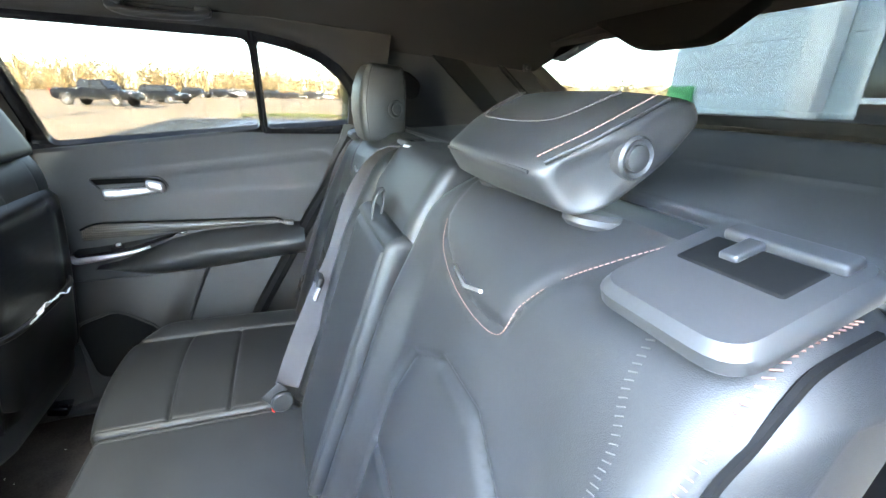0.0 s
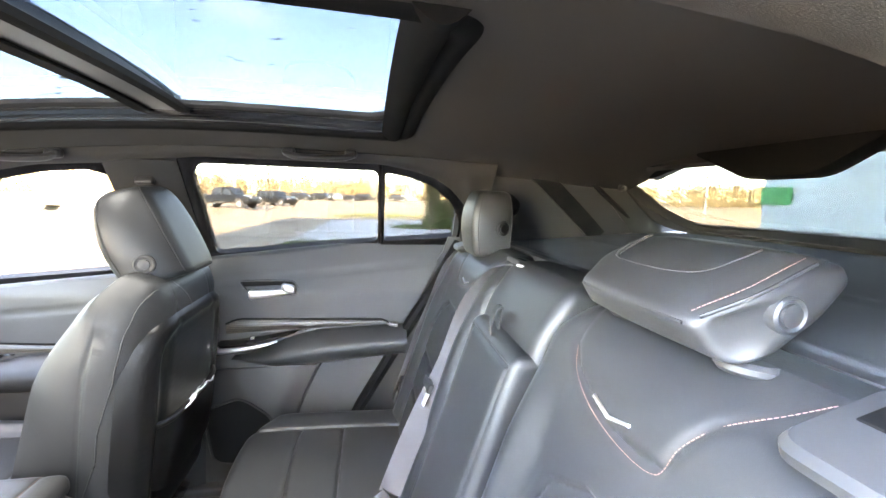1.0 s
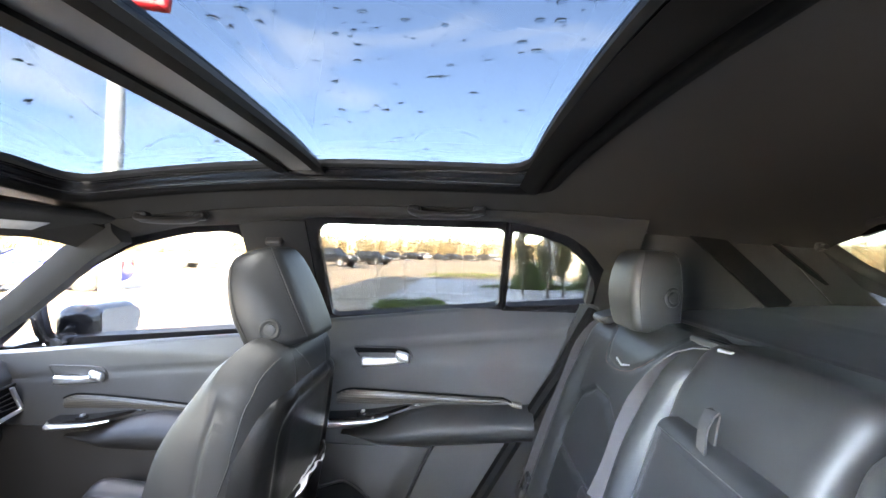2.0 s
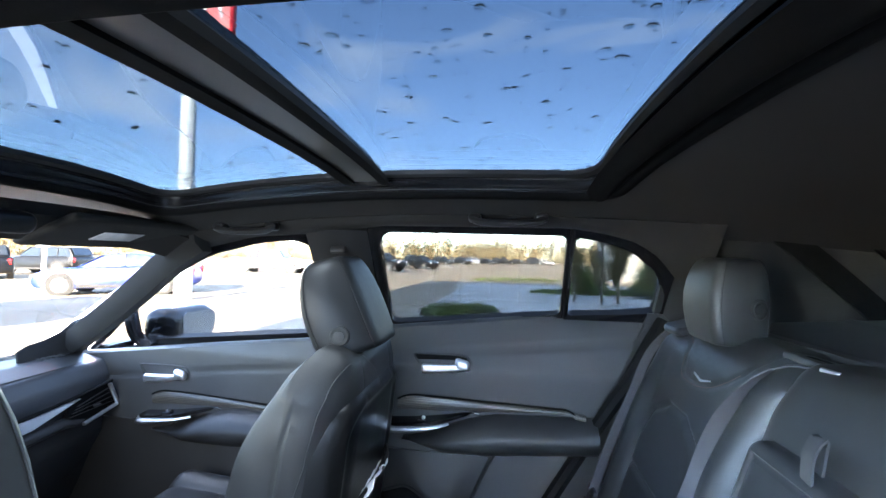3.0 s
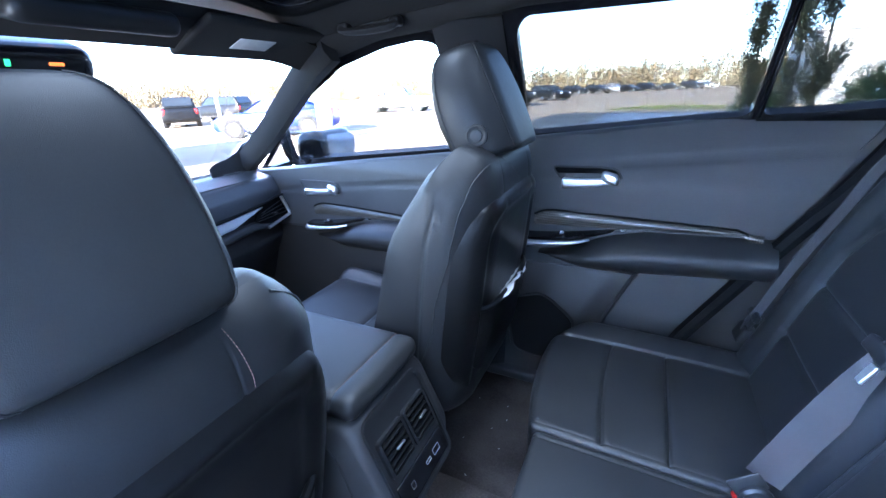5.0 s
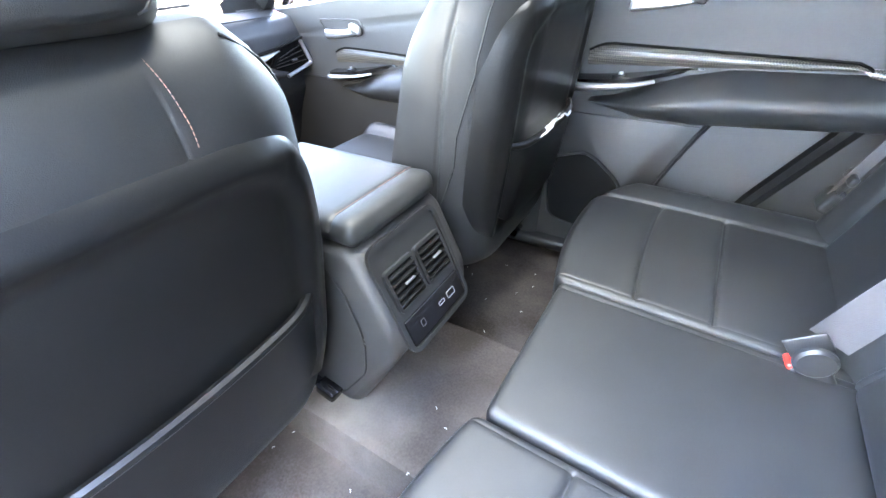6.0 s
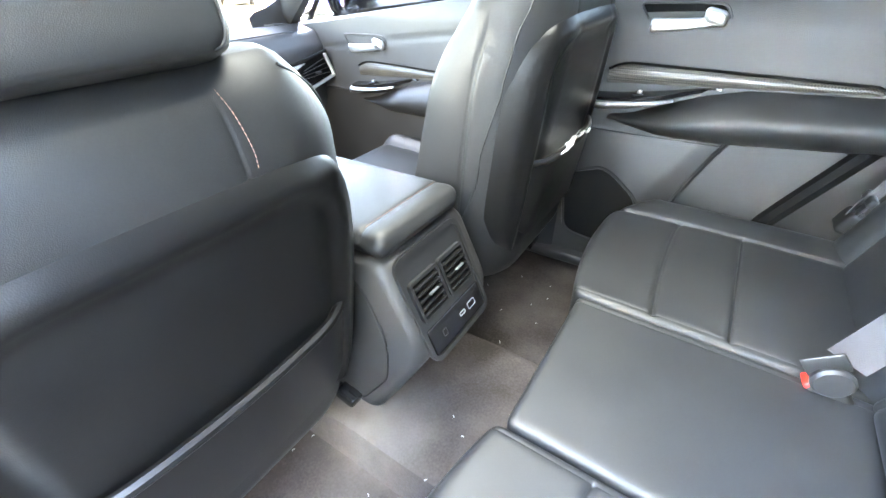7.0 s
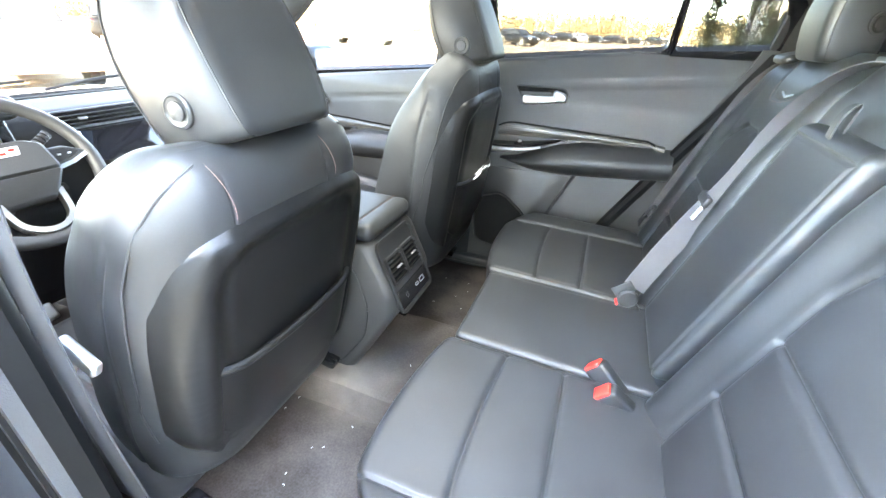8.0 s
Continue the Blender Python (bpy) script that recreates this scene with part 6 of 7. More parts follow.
part("spoke_bridge", turned(plate(rounded([(-0.056, -0.128), (-0.034, -0.156), (0.034, -0.156), (0.056, -0.128), (0.030, -0.142), (-0.030, -0.142)], 0.003, 3), lambda a, b, d: (d - 0.004, a, b), 0.012, 0.003), WM), GREY_PLASTIC, lower, "foot of the lower spoke")
part("column", tube([(-1.125, -0.360, 0.970), (-1.42, -0.360, 0.80)], 0.05, 14, scale=lambda t: 0.8 + 0.4 * t), PLASTIC, wheel, "steering column cover")
band = part("centre_vent", turned(softbox((0.02, 0.33, 0.046), 0.008, 0.01), pose(-1.268, 0.005, 1.062, 0, -14, 0)), GLOSS_BLACK, dash, "wide black centre air vent")
for k in range(3):
    part("slat", turned(softbox((0.012, 0.31, 0.0025), 0.001, 0.02), pose(-1.257, 0.005, 1.050 + 0.011 * k, 0, -4, 0)), PLASTIC, band, "vent slat")
for vy in (-0.05, 0.14):
    part("vent_tab", turned(softbox((0.010, 0.022, 0.006), 0.002, 0.004), pose(-1.252, vy - 0.04, 1.062)), CHROME, band, "chrome vent tab")
part("screen_surround", turned(sweep([(0.009, a, b) for a, b in rounded([(-0.118, -0.068), (0.118, -0.068), (0.118, 0.068), (-0.118, 0.068)], 0.012, 4)], ring_profile(0.005, 6), True, (1, 0, 0)), pose(-1.245, 0.000, 0.972, 0, -26, 0)), STEEL, display, "satin screen surround")
pedal = thing("brake_pedal", "steel-faced brake pedal under the dashboard", "pedal")
part("pad", turned(softbox((0.02, 0.085, 0.05), 0.007, 0.01), pose(-1.22, -0.392, 0.578, 0, -35, 0)), STEEL, pedal)
part("arm", tube([(-1.228, -0.390, 0.582), (-1.34, -0.375, 0.66), (-1.42, -0.36, 0.82)], 0.009, 8), RUBBER, pedal)

# mirrors, visors, handles above --------------------------------------------
mirror = thing("rear_view_mirror", "black rear-view mirror under the roof header", "mirror")
MM = pose(-1.0, -0.095, 1.385, 0, -3, -14)
part("housing", turned(softbox((0.03, 0.25, 0.065), 0.0145, 0.01), MM), GLOSS_BLACK, mirror)
part("glass", turned(plate(rounded([(-0.116, -0.025), (0.116, -0.025), (0.112, 0.026), (-0.112, 0.026)], 0.018, 5), lambda a, b, d: (0.0145 + d, a, b), 0.002), MM), MIRROR, mirror, "mirror glass")
part("stem", tube([(-1.015, -0.07, 1.40), (-1.045, -0.07, 1.44)], 0.011, 8), GLOSS_BLACK, mirror)
part("sensor_housing", turned(softbox((0.10, 0.22, 0.075), 0.03, 0.012), pose(-1.06, -0.07, 1.462, 0, 18, 0)), GLOSS_BLACK, mirror, "black sensor housing with small lights")
part("green_light", turned(softbox((0.004, 0.008, 0.012), 0.0012, 0.004), pose(-1.009, -0.108, 1.452, 0, 18, 0)), GREEN_LED, mirror, "small green light")
part("amber_light", turned(softbox((0.004, 0.024, 0.006), 0.0012, 0.004), pose(-1.009, -0.035, 1.452, 0, 18, 0)), AMBER_LED, mirror, "small amber light")
overhead = thing("overhead_console", "black overhead console with a reading lamp", "overhead console")
part("housing", turned(softbox((0.20, 0.27, 0.045), 0.02, 0.014), pose(-0.915, -0.02, 1.535, 0, 12, 0)), PLASTIC, overhead)
part("lamp", turned(softbox((0.04, 0.05, 0.012), 0.005, 0.008), pose(-0.90, -0.06, 1.513, 0, 12, 0)), GREY_PLASTIC, overhead, "reading lamp")
for s in (-1, 1):
    visor = thing("sun_visor", "black cloth sun visor folded up against the headliner", "sun visor", group="sun visors")
    part("panel", turned(softbox((0.17, 0.36, 0.020), 0.0095, 0.014), pose(-0.885, s * 0.345, 1.512, 0, -20, 0)), HEADLINER, visor)
    if s > 0:
        part("sticker", turned(softbox((0.050, 0.11, 0.002), 0.0009, 0.02), pose(-0.885, 0.345, 1.512, 0, -20, 0) @ pose(0.0, -0.01, -0.0108)), WHITE_PAPER, visor, "pale warning label")
    part("hinge", tube([(-0.845, s * 0.20, 1.545), (-0.845, s * 0.5, 1.535)], 0.007, 8), PLASTIC, visor)


def grab(x0, x1, s):
    hnd = thing("grab_handle", "black fold-away grab handle on the roof rail", "grab handle", group="grab handles")
    f = lambda x, dy, dz: (x, s * (0.500 + dy), float(roof_z((x0 + x1) / 2, 0.50)) - 0.018 + dz)
    pth = smooth_path([f(x0, 0, 0), f(x0 + 0.014, -0.010, -0.010), f((x0 + x1) / 2, -0.015, -0.014), f(x1 - 0.014, -0.010, -0.010), f(x1, 0, 0)], 18)
    part("grip", tube(pth, 0.019, 10, flat=0.5), GREY_PLASTIC, hnd)
    for x in (x0, x1):
        part("mount", turned(softbox((0.034, 0.03, 0.024), 0.009, 0.008), Matrix.Translation(f(x, 0.004, 0.002))), PLASTIC, hnd, "handle mount")


grab(0.015, 0.185, 1)
grab(-0.72, -0.56, 1)
grab(-0.72, -0.56, -1)
part("coat_hook", turned(softbox((0.014, 0.014, 0.012), 0.005, 0.005), pose(0.285, 0.548, 1.560)), PLASTIC, ceiling, "small coat hook")

# right-hand outer mirror
door_mirror = thing("door_mirror", "dark outer door mirror spotted with rain", "mirror")
part("housing", turned(softbox((0.15, 0.268, 0.158), 0.056, 0.012), pose(-1.275, 1.000, 1.160, 0, 0, -2)), GLOSS_BLACK, door_mirror)
part("glass", turned(plate(rounded([(-0.072, -0.060), (0.092, -0.052), (0.108, 0.026), (0.080, 0.056), (-0.078, 0.056)], 0.026, 5), lambda a, b, d: (0.0745 + d, a, b), 0.003), pose(-1.275, 1.005, 1.163, 0, 0, -2)), MIRROR_BLUE, door_mirror, "mirror glass")
part("arm", tube([(-1.29, 0.84, 1.11), (-1.28, 0.93, 1.12)], 0.03, 8, flat=0.6), GLOSS_BLACK, door_mirror)


# ---- the car park outside ----
ASPHALT = material("worn_asphalt", (0.29, 0.235, 0.17), 0.9, spots=0.25, spot_scale=0.35, grain=0.6, grain_scale=60, spec=0.2)
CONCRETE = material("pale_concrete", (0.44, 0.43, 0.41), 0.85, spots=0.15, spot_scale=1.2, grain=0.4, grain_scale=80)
GRASS = material("green_grass", (0.10, 0.15, 0.03), 0.9, spots=0.4, spot_scale=3, grain=0.8, grain_scale=90, spec=0.2)
LEAF = material("green_leaves", (0.095, 0.135, 0.032), 0.7, spots=0.45, spot_scale=6)
LEAF_AUTUMN = material("autumn_leaves", (0.175, 0.13, 0.066), 0.85, spots=0.45, spot_scale=0.12)
BARK = material("bark", (0.12, 0.09, 0.07), 0.9, spots=0.3, grain=0.8, grain_scale=40)
WHITE_PAINT = material("white_paint", (0.75, 0.75, 0.74), 0.4, spots=0.05, coat=0.4)
SIDING = material("pale_blue_panel", (0.55, 0.64, 0.68), 0.5, spots=0.06, spot_scale=0.7)
GREY_WALL = material("grey_render", (0.34, 0.34, 0.33), 0.85, spots=0.1, spot_scale=0.6, grain=0.3, grain_scale=30)
# grey of the added wall that cuts the light at the open door
BLOCKER_GREY = material("light_blocker_grey", (0.21, 0.206, 0.20), 0.9, spots=0.15, spot_scale=0.8, grain=0.4, grain_scale=30)
SIGN_RED = material("red_sign", (0.70, 0.02, 0.03), 0.4, spots=0.05)
SIGN_GREEN = material("green_sign", (0.03, 0.36, 0.12), 0.5, spots=0.05)
BLUE_PAINT = material("blue_car_paint", (0.004, 0.020, 0.24), 0.35, 0.0, spots=0.08, coat=0.1, spec=0.25)
BLACK_PAINT = material("black_car_paint", (0.005, 0.0055, 0.0065), 0.35, 0.0, spots=0.1, coat=0.1, spec=0.25)
RED_PAINT = material("red_car_paint", (0.35, 0.02, 0.02), 0.28, 0.2, spots=0.08, coat=1.0)
SILVER_PAINT = material("silver_car_paint", (0.5, 0.51, 0.52), 0.3, 0.7, spots=0.06, coat=1.0)
CAR_GLASS = material("car_window_glass", (0.02, 0.025, 0.03), 0.12, spots=0.1)
TAIL_RED = material("tail_lamp", (0.55, 0.02, 0.02), 0.2, spots=0.1)
LAMP_CLEAR = material("head_lamp", (0.75, 0.76, 0.78), 0.1, 0.3, spots=0.1)
TYRE = material("tyre_rubber", (0.02, 0.02, 0.02), 0.8, spots=0.2)
ALLOY = material("alloy_rim", (0.5, 0.5, 0.5), 0.3, 0.9, spots=0.1)

ground = thing("ground", "worn tan-grey asphalt car park reaching to the horizon", "ground", kind="structure")
part("asphalt", sheet(lambda u, v: (-900 + 1800 * u, -900 + 1800 * v, 0.0 * u), 30, 30), ASPHALT, ground, smooth=False)


def flat_patch(name, outline, mat, label, category, z=0.02, under=-0.05):
    ob = thing(name, label, category, kind="structure")
    part("surface", plate(outline, lambda a, b, d: (a, b, under + d * (z - under)), 1.0), mat, ob, smooth=False)
    return ob


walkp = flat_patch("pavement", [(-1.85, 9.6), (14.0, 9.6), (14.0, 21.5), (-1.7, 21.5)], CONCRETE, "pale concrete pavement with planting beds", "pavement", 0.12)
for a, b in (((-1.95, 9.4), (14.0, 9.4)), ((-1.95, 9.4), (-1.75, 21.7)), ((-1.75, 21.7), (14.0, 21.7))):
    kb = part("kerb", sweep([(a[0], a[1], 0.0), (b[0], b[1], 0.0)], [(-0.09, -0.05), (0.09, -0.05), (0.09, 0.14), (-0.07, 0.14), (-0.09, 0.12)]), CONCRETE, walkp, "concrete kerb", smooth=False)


def tufts(name, label, boxes, mat, count, height, seed, lean=0.5, category="grass"):
    """Many small leaf blades over oval patches (x, y, half x, half y)."""
    r = random.Random(seed)
    V, F = [], []
    for _ in range(count):
        cx, cy, hx, hy, z0 = r.choice(boxes)
        a, q = r.uniform(0, 6.283), math.sqrt(r.random())
        x, y = cx + hx * q * math.cos(a), cy + hy * q * math.sin(a)
        h = height * (1 - 0.55 * q * q) * r.uniform(0.5, 1.1)
        z = z0 + r.uniform(0.2, 1.0) * h
        s, th = r.uniform(0.4, 1.0) * height * 0.28, r.uniform(0, 6.283)
        dx, dy, up = s * math.cos(th), s * math.sin(th), s * r.uniform(0.2, 1.2)
        k = len(V)
        V += [(x - dy * 0.35, y + dx * 0.35, z), (x + dy * 0.35, y - dx * 0.35, z), (x + dx * lean + dy * 0.1, y + dy * lean - dx * 0.1, z + up)]
        F.append((k, k + 1, k + 2))
    ob = tagged(new(name, mesh_data(name, V, F, mat, smooth=False)), label, category, kind="stuff")
    return ob


tufts("grass", "low green grass verges along the pavement", [(0.9, 24.6, 3.0, 1.9, 0.1), (2.6, 16.2, 1.6, 0.55, 0.1), (4.6, 16.4, 1.2, 0.5, 0.1)], GRASS, 9000, 0.26, 3)
tufts("shrub_bed", "low bright green shrubs in a bed beside the drive", [(-1.25, 9.25, 0.70, 0.42, 0.05), (-0.60, 9.45, 0.55, 0.36, 0.05)], LEAF, 7500, 0.33, 4, category="shrub")


def shrub(x, y, rx, h, seed, label):
    r = random.Random(seed)
    ob = thing("bush", label, "bush", group="bushes", at=(x, y, 0.1))
    V, F = [], []
    for _ in range(6500):
        a, e, q = r.uniform(0, 6.283), r.uniform(-0.2, 1.5), r.uniform(0.55, 1.0) * (1 + 0.25 * math.sin(5 * r.random()))
        px, py, pz = rx * q * math.cos(a) * math.cos(e), rx * q * math.sin(a) * math.cos(e), h * (0.15 + 0.8 * q * abs(math.sin(e)))
        s, th, t2 = r.uniform(0.04, 0.09), r.uniform(0, 6.283), r.uniform(-1, 1)
        k = len(V)
        V += [(px, py, pz), (px + s * math.cos(th), py + s * math.sin(th), pz + s * t2), (px + s * math.cos(th + 1), py + s * math.sin(th + 1), pz + s * (t2 + 0.6))]
        F.append((k, k + 1, k + 2))
    part("leaves", (V, F), LEAF, ob, smooth=False)
    for k in range(5):
        a = k * 1.256
        part("stem", tube([(0, 0, -0.05), (rx * 0.3 * math.cos(a), rx * 0.3 * math.sin(a), h * 0.4), (rx * 0.55 * math.cos(a), rx * 0.55 * math.sin(a), h * 0.75)], 0.012, 5, scale=lambda t: 1 - 0.6 * t), BARK, ob)
    return ob


shrub(5.6, 15.4, 0.95, 1.45, 21, "rounded green bush on the pavement bed")
shrub(3.2, 16.5, 0.75, 1.05, 22, "rounded green bush on the pavement bed")
shrub(7.2, 15.8, 1.1, 1.5, 23, "rounded green bush on the pavement bed")


def column_tree(x, y, h, seed):
    r = random.Random(seed)
    ob = thing("tree", "slender upright young tree with sparse browning leaves", "tree", group="young trees", at=(x, y, 0.1))
    part("trunk", tube([(0, 0, -0.1), (0.02, 0.01, h * 0.5), (0.0, 0.03, h)], 0.05, 8, scale=lambda t: 1 - 0.8 * t), BARK, ob)
    V, F = [], []
    limbs = []
    for k in range(26):
        z0, a = h * r.uniform(0.12, 0.85), r.uniform(0, 6.283)
        L = h * 0.09 * r.uniform(0.6, 1.2)
        tip = Vector((L * math.cos(a), L * math.sin(a), z0 + L * 2.2))
        limbs.append(tube([(0, 0, z0), tip * 0.5 + Vector((0, 0, z0 * 0.5)), tuple(tip)], 0.012, 4, scale=lambda t: 1 - 0.7 * t))
        for _ in range(150):
            p = Vector((0, 0, z0)).lerp(tip, r.uniform(0.2, 1.05)) + Vector((r.gauss(0, 0.07), r.gauss(0, 0.07), r.gauss(0, 0.10)))
            s, th, t2 = r.uniform(0.04, 0.075), r.uniform(0, 6.283), r.uniform(-1, 1)
            i = len(V)
            V += [tuple(p), (p.x + s * math.cos(th), p.y + s * math.sin(th), p.z + s * t2), (p.x + s * math.cos(th + 1.2), p.y + s * math.sin(th + 1.2), p.z + s * (t2 + 0.5))]
            F.append((i, i + 1, i + 2))
    part("limbs", join(*limbs), BARK, ob)
    part("crown", (V, F), LEAF_BROWN, ob, smooth=False)


LEAF_BROWN = material("browning_leaves", (0.19, 0.165, 0.07), 0.8, spots=0.5, spot_scale=4)
column_tree(2.95, 12.4, 3.6, 31)
column_tree(3.55, 12.9, 3.4, 32)
column_tree(2.35, 13.6, 3.1, 33)

# far woods: one belt of thin, twiggy crowns with trunks, dense at the foot
r = random.Random(77)
V, F = [], []
for k in range(1500):
    a = radians(r.uniform(-75, 75))
    d = r.uniform(135, 215)
    x, y, h = d * math.sin(a), d * math.cos(a) * 0.92, r.uniform(4.6, 8.2) + (r.random() < 0.10) * r.uniform(1.0, 3.5)
    w = h * r.uniform(0.30, 0.55)
    i = len(V)
    V += [(x - 0.09, y, 0), (x + 0.09, y, 0), (x + 0.03, y, h), (x - 0.03, y, h)]
    F.append((i, i + 1, i + 2, i + 3))
    for _ in range(110):
        b, q, up = r.uniform(0, 6.283), math.sqrt(r.random()), r.random() ** 1.1
        spread = w * q * (1 - 0.62 * up ** 1.5)
        px, py, pz = x + spread * math.cos(b), y + spread * math.sin(b), h * up
        s, th = r.uniform(0.30, 0.80), r.uniform(0, 6.283)
        i = len(V)
        V += [(px, py, pz), (px + s * 0.5 * math.cos(th), py + s * 0.5 * math.sin(th), pz + s * 0.5), (px + s * 0.3 * math.cos(th + 1.3), py + s * 0.3 * math.sin(th + 1.3), pz + s * r.uniform(0.7, 1.5))]
        F.append((i, i + 1, i + 2))
tagged(new("far_woods", mesh_data("far_woods", V, F, LEAF_AUTUMN, smooth=False)), "distant belt of yellowing autumn trees", "woods", kind="stuff")


# ---- parked vehicles ----
def car_body(profile, width, flare=0.0):
    """A car's shell from its side profile (along, up), crowned across its width."""
    n = len(profile)
    V, F = [], []
    rows = [(-1, 0.86), (-0.97, 0.95), (-0.86, 0.99), (-0.5, 1), (0.5, 1), (0.86, 0.99), (0.97, 0.95), (1, 0.86)]
    cx = np.mean([a for a, b in profile])
    for s, k in rows:
        for a, b in profile:
            V.append((cx + (a - cx) * (0.5 + 0.5 * k), s * width / 2 * (1 - flare * max(0, b - 0.9)), 0.25 + (b - 0.25) * (0.55 + 0.45 * k)))
    m = len(rows)
    for j in range(m - 1):
        F += [(j * n + i, j * n + (i + 1) % n, (j + 1) * n + (i + 1) % n, (j + 1) * n + i) for i in range(n)]
    F += [tuple(range(n))[::-1], tuple(range((m - 1) * n, m * n))]
    return V, F


def parked_car(kind_, m, paint, label, roof_paint=None):
    """sedan, suv or pickup; local x to its nose."""
    car = thing("pickup_truck" if kind_ == "pickup" else "car", label, "pickup truck" if kind_ == "pickup" else "car", group="parked vehicles")
    if kind_ == "sedan":
        W, L, axle, wr = 1.82, 4.6, (1.46, -1.34), 0.34
        lower = [(2.28, 0.42), (2.22, 0.70), (1.95, 0.82), (1.15, 0.93), (-1.75, 1.01), (-2.25, 0.96), (-2.32, 0.5), (-2.15, 0.25), (2.15, 0.25)]
        cabin = [(1.12, 0.90), (0.35, 1.36), (-0.30, 1.43), (-0.95, 1.38), (-1.95, 0.98)]
        glass = [(0.86, 0.98), (0.32, 1.30), (-0.30, 1.365), (-0.90, 1.32), (-1.50, 1.03)]
    elif kind_ == "suv":
        W, L, axle, wr = 1.9, 4.7, (1.42, -1.40), 0.38
        lower = [(2.35, 0.5), (2.3, 0.90), (1.2, 1.08), (-2.25, 1.10), (-2.35, 0.95), (-2.35, 0.45), (-2.2, 0.30), (2.2, 0.30)]
        cabin = [(1.0, 1.05), (0.35, 1.68), (-1.9, 1.68), (-2.25, 1.08)]
        glass = [(0.88, 1.10), (0.32, 1.60), (-1.82, 1.60), (-2.10, 1.12)]
    else:
        W, L, axle, wr = 2.0, 5.8, (1.85, -1.75), 0.41
        lower = [(2.9, 0.55), (2.85, 1.05), (1.45, 1.18), (-2.85, 1.18), (-2.9, 0.60), (-2.7, 0.45), (2.7, 0.45)]
        cabin = [(1.35, 1.15), (0.75, 1.86), (-0.75, 1.86), (-0.95, 1.16)]
        glass = [(1.22, 1.20), (0.72, 1.78), (-0.72, 1.78), (-0.86, 1.21)]
    soft_lower = rounded(lower, 0.18, 4)
    part("body", turned(car_body(soft_lower, W), m), paint, car, "painted car body")
    part("cabin", turned(car_body(rounded(cabin, 0.16, 4), W * 0.90, 0.22), m), roof_paint or paint, car, "cabin")
    out = rounded(glass, 0.10, 3)
    for s in (-1, 1):
        part("side_window", turned(plate(out, lambda a, b, d: (a, s * (W * 0.452 * (1 - 0.22 * max(0, b - 0.9)) - 0.01 + d), b), 0.022), m), CAR_GLASS, car, "dark side window", smooth=False)
    (fx, fz), (gx, gz) = cabin[0], cabin[1]
    part("front_window", turned(sheet(lambda u, v: (fx + (gx - fx) * (0.1 + 0.8 * v) + 0.03, (2 * u - 1) * W * 0.40 * (1 - 0.1 * v), fz + (gz - fz) * (0.1 + 0.8 * v) + 0.03), 3, 3, 0.02), m), CAR_GLASS, car, "front window", smooth=False)
    (fx2, fz2), (gx2, gz2) = cabin[-1], cabin[-2]
    part("rear_window", turned(sheet(lambda u, v: (fx2 + (gx2 - fx2) * (0.15 + 0.7 * v) - 0.03, (2 * u - 1) * W * 0.38 * (1 - 0.1 * v), fz2 + (gz2 - fz2) * (0.15 + 0.7 * v) + 0.03), 3, 3, 0.02), m), CAR_GLASS, car, "rear window", smooth=False)
    nose, tail = lower[0][0], min(a for a, b in lower)
    floor_, top_ = min(b for a, b in glass) - 0.02, max(b for a, b in glass) + 0.02
    for s in (-1, 1):
        for px in ((-0.22,) if kind_ == "sedan" else (-0.30, -1.28) if kind_ == "suv" else (0.10,)):
            part("window_pillar", turned(softbox((0.075, 0.03, top_ - floor_), 0.01, 0.1), m @ pose(px, s * (W * 0.45 * (1 - 0.11 * (top_ - 0.9)) + 0.012), (floor_ + top_) / 2, s * 5.5, 0, 0)), roof_paint or paint, car, "pillar between the side windows")
        for px in ((0.98, -0.22, -1.12) if kind_ != "pickup" else (1.05, 0.10, -0.85)):
            part("door_gap", turned(softbox((0.014, 0.012, 0.46), 0.004, 0.1), m @ pose(px, s * (W / 2 - 0.001), floor_ - 0.27)), TYRE, car, "dark door gap")
        part("sill", turned(softbox((axle[0] - axle[1] - 0.8, 0.06, 0.14), 0.03, 0.1), m @ pose((axle[0] + axle[1]) / 2, s * (W / 2 - 0.025), lower[-1][1] + 0.06)), TYRE, car, "dark sill")
        for ax in axle:
            part("wheel_arch", turned(tube([(ax, s * (W / 2 - 0.10), wr + 0.03), (ax, s * (W / 2 + 0.004), wr + 0.03)], wr * 1.15, 24, up=(1, 0, 0)), m), TYRE, car, "dark wheel arch")
    for s in (-1, 1):
        part("headlight", turned(softbox((0.12, 0.34, 0.14), 0.05, 0.05), m @ pose(nose - 0.06, s * W * 0.36, lower[1][1] - 0.10)), LAMP_CLEAR, car, "headlight")
        part("tail_light", turned(softbox((0.10, 0.16, 0.30), 0.04, 0.05), m @ pose(tail + 0.06, s * W * 0.42, lower[-4][1] - 0.08 if kind_ != "pickup" else 0.98)), TAIL_RED, car, "red tail light")
        for ax in axle:
            wh = part("wheel", turned(tube([(ax, s * (W / 2 - 0.22), wr), (ax, s * (W / 2 - 0.18), wr), (ax, s * (W / 2 - 0.01), wr), (ax, s * (W / 2 + 0.02), wr)], wr, 20, up=(1, 0, 0), scale=lambda t: 1 - 0.08 * (2 * t - 1) ** 4), m), TYRE, car, "wheel")
            spokes = [turned(softbox((0.05, 0.03, wr * 0.62), 0.012, 0.05), m @ pose(ax, s * (W / 2 + 0.018), wr, 0, k * 72, 0) @ pose(0, 0, wr * 0.33)) for k in range(5)]
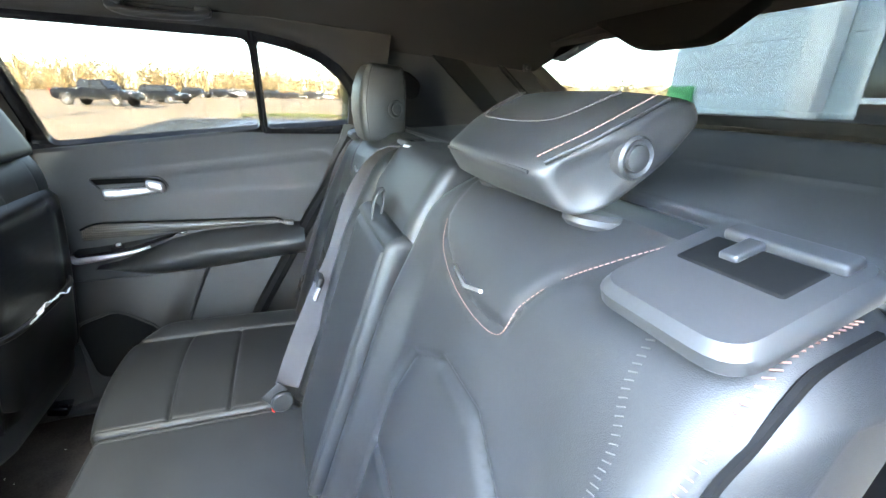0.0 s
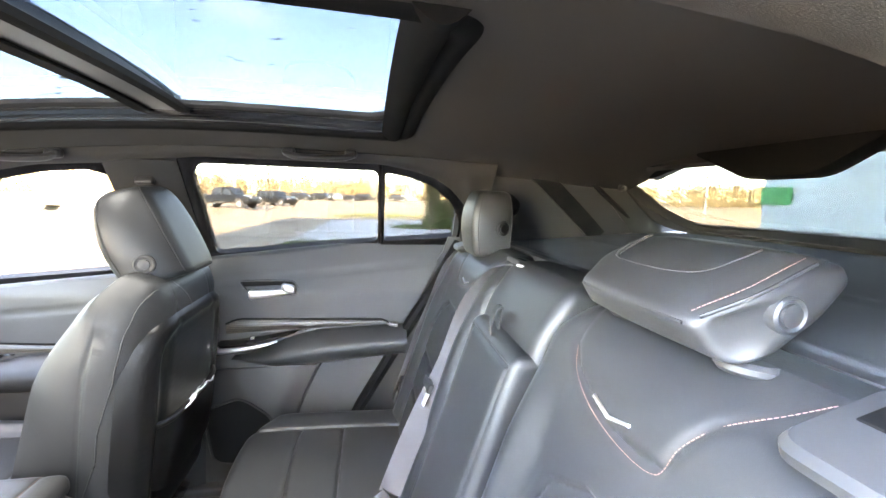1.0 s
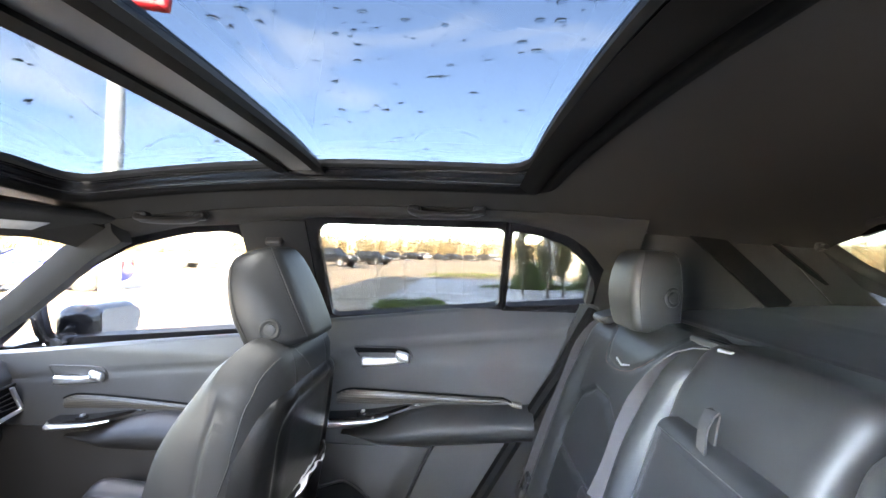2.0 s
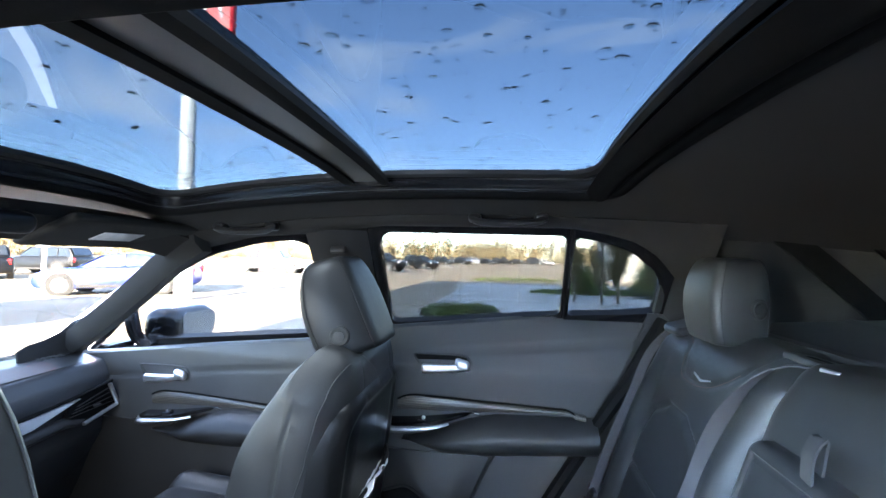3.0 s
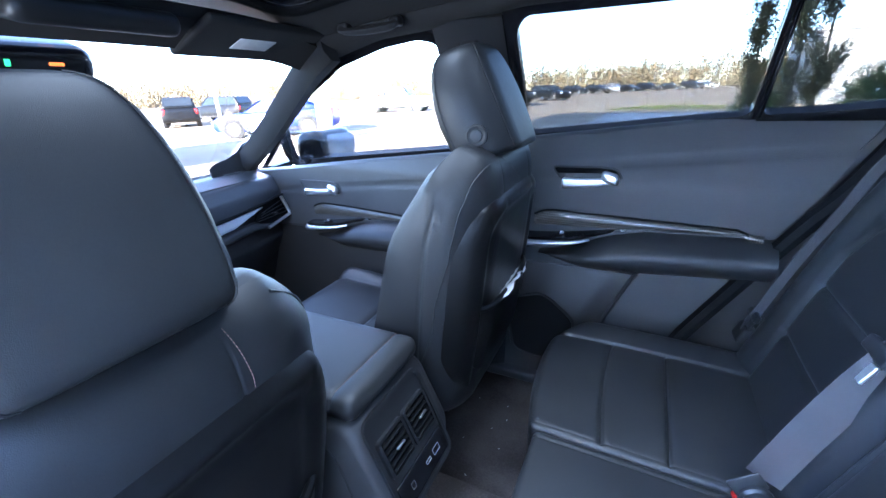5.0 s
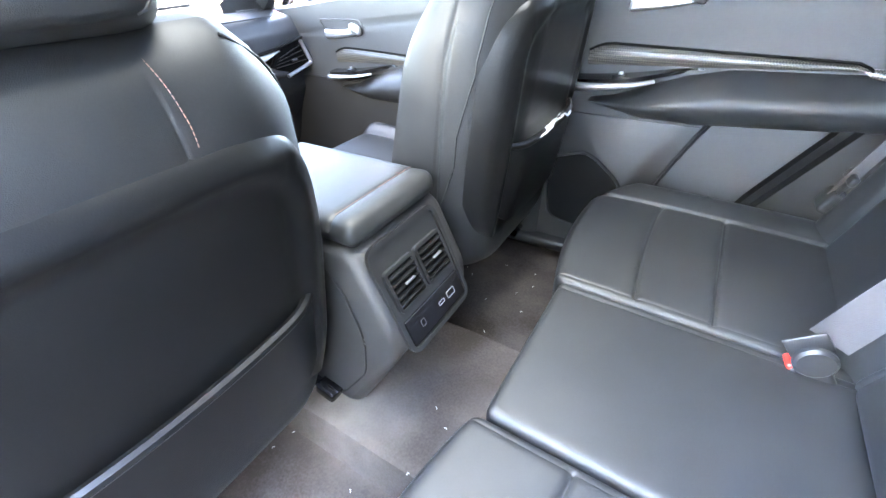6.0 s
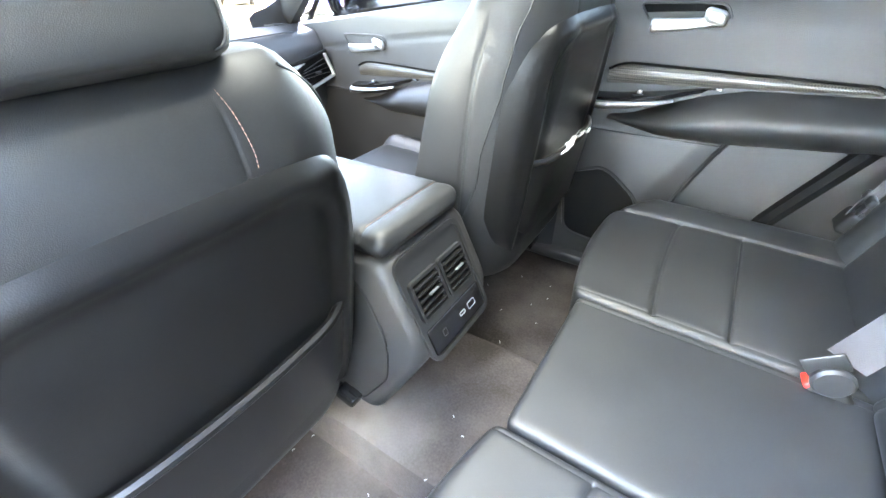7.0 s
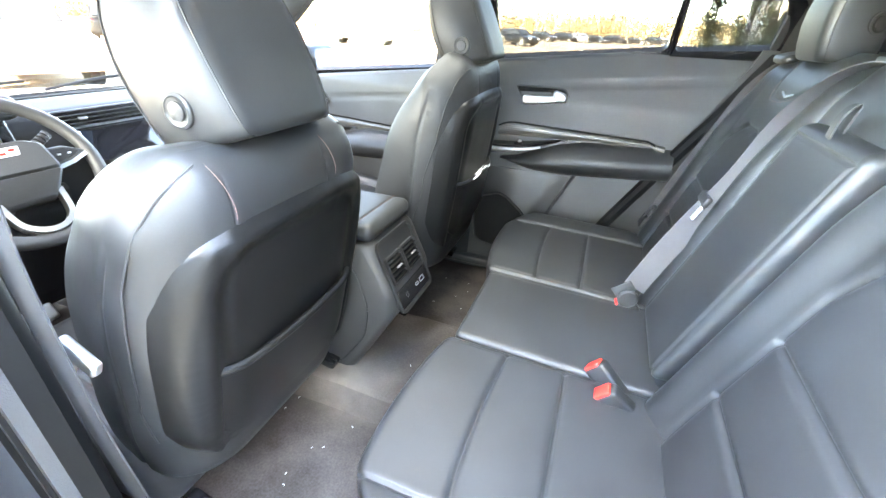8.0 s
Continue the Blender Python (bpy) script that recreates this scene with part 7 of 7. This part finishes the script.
            part("rim", join(turned(tube([(ax, s * (W / 2 + 0.014), wr), (ax, s * (W / 2 + 0.024), wr)], wr * 0.66, 18, up=(1, 0, 0)), m), *spokes), ALLOY, wh, "alloy rim")
    return car


parked_car("sedan", pose(-13.3, 12.1, 0, 0, 0, 209), BLUE_PAINT, "bright blue parked saloon car in the sun")
parked_car("suv", pose(-26.0, 16.4, 0, 0, 0, 146), BLACK_PAINT, "dark parked estate car with red tail lights")
parked_car("suv", pose(-28.4, 21.0, 0, 0, 0, 192), BLACK_PAINT, "dark grey parked estate car seen from behind")
parked_car("pickup", pose(-18.5, 29.7, 0, 0, 0, 12), WHITE_PAINT, "white parked pickup truck with a dark cab", BLACK_PAINT)
parked_car("suv", pose(-11.6, 4.7, 0, 0, 0, -15), WHITE_PAINT, "white parked estate car facing the drive")
parked_car("sedan", pose(-24.6, 37.5, 0, 0, 0, 175), RED_PAINT, "red parked car behind the pickup")
parked_car("pickup", pose(-12.8, 40.0, 0, 0, 0, -18), BLACK_PAINT, "black parked pickup truck facing the drive")
parked_car("suv", pose(-10.6, 50.0, 0, 0, 0, -30), BLACK_PAINT, "black parked estate car in the far row")
row = random.Random(9)
for k in range(9):
    parked_car(row.choice(["sedan", "suv", "suv"]), pose(-13.5 + 3.2 * k * row.uniform(0.9, 1.1), 88 + 3 * k + row.uniform(-3, 3), 0, 0, 0, row.uniform(-30, 10)), row.choice([BLACK_PAINT, BLACK_PAINT, BLACK_PAINT, SILVER_PAINT]), "dark parked car in the far row")
parked_car("sedan", pose(26, 100, 0, 0, 0, 20), BLUE_PAINT, "blue parked car in the far row")

# poles and signs
post = thing("sign_pole", "tall white sign pole with a red sign", "sign pole")
part("pole", tube([(-9.75, 10.7, 0), (-9.75, 10.7, 9.2)], 0.235, 16, scale=lambda t: 1.05 - 0.15 * t), WHITE_PAINT, post)
part("sign_board", turned(softbox((2.1, 0.35, 1.5), 0.12, 0.1), pose(-9.45, 10.7, 9.10, 0, 0, 15)), SIGN_RED, post, "red sign board")
part("sign_mark", turned(join(*[turned(softbox((0.10, 0.04, 0.75), 0.015, 0.05), pose(x, 0, 0, 0, ry, 0)) for x, ry in ((-0.55, 12), (-0.15, -12), (0.25, 12), (0.65, -12))]), pose(-9.45, 10.7, 9.10, 0, 0, 15) @ pose(0, -0.19, 0)), WHITE_PAINT, post, "plain white bars")
small = thing("sign_post", "small white sign on a thin post", "sign")
part("post", tube([(-16.5, 11.9, 0), (-16.5, 11.9, 1.7)], 0.07, 8), WHITE_PAINT, small)
part("board", turned(softbox((0.35, 0.06, 0.35), 0.02, 0.05), pose(-16.5, 11.85, 1.75, 0, 0, 45)), WHITE_PAINT, small)
lamp = thing("street_lamp", "tall thin car park lamp post", "street lamp", group="lamp posts")
part("mast", tube([(0, 0, 0), (0, 0, 9)], 0.07, 8, scale=lambda t: 1 - 0.4 * t), STEEL, lamp)
part("head", turned(softbox((0.7, 0.25, 0.12), 0.04, 0.08), pose(0.3, 0, 9)), STEEL, lamp)
lamp.matrix_world = pose(-16, 92, 0)
for x, y in ((0, 105), (14, 112), (-30, 85), (24, 30), (32, 34), (9.5, 90)):
    copy_thing(lamp, pose(x, y, 0, 0, 0, 37 * x))

# the building behind the car, and the wing whose shade the car stands in
house = thing("showroom", "pale showroom building with panelled wall, column and window", "building")
WX = 12.0
for k in range(9):
    part("wall_panel", turned(softbox((0.12, 13.5, 0.585), 0.012, 0.6), pose(WX + 0.06, 3.2, 0.30 + 0.6 * k)), SIDING, house, "pale blue wall panel")
part("core", turned(softbox((9.0, 13.3, 5.6), 0.05, 2.0), pose(WX + 4.6, 3.2, 2.8)), GREY_WALL, house)
part("column", turned(softbox((0.5, 0.55, 5.4), 0.05, 0.4), pose(WX - 0.35, 5.8, 2.7)), WHITE_PAINT, house, "pale column")
win = part("window", turned(softbox((0.06, 3.0, 2.6), 0.02, 0.4), pose(WX - 0.01, 3.55, 1.9)), CAR_GLASS, house, "showroom window")
for yy in (2.1, 3.55, 5.0):
    part("window_frame", turned(softbox((0.10, 0.14, 2.8), 0.02, 0.3), pose(WX - 0.05, yy, 1.9)), WHITE_PAINT, win, "white window bar")
for zz in (0.55, 1.6, 3.25):
    part("window_frame", turned(softbox((0.10, 3.0, 0.14), 0.02, 0.3), pose(WX - 0.045, 3.55, zz)), WHITE_PAINT, win, "white window bar")
part("fascia", turned(softbox((0.08, 0.9, 0.5), 0.02, 0.2), pose(WX - 0.06, 9.5, 1.7)), SIGN_GREEN, house, "green sign panel")
wing = thing("building_wing", "plain pale building wing that shades the drive", "building", kind="structure")
# unseen; sized to its ground shadow, white to bounce light into the cabin
part("wall", turned(softbox((24.8, 10.0, 10.98), 0.05, 2.0), pose(7.6, -14.0, 5.49)), WHITE_PAINT, wing)
# unseen wall, added to hold light off the seat backs
part("light_blocker", turned(softbox((8.4, 3.6, 3.6), 0.05, 1.0), pose(4.72, -3.65, 1.8)), BLOCKER_GREY, wing, "unseen low grey wall added to cut light from the rear left")
annex = thing("annex", "low grey rendered building beyond the pavement", "building")
part("wall", turned(softbox((12.0, 6.0, 3.6), 0.05, 1.0), pose(13.5, 32.0, 1.8)), GREY_WALL, annex)
part("roof_edge", turned(softbox((12.3, 6.3, 0.25), 0.04, 1.0), pose(13.5, 32.0, 3.7)), WHITE_PAINT, annex, "pale roof edge")
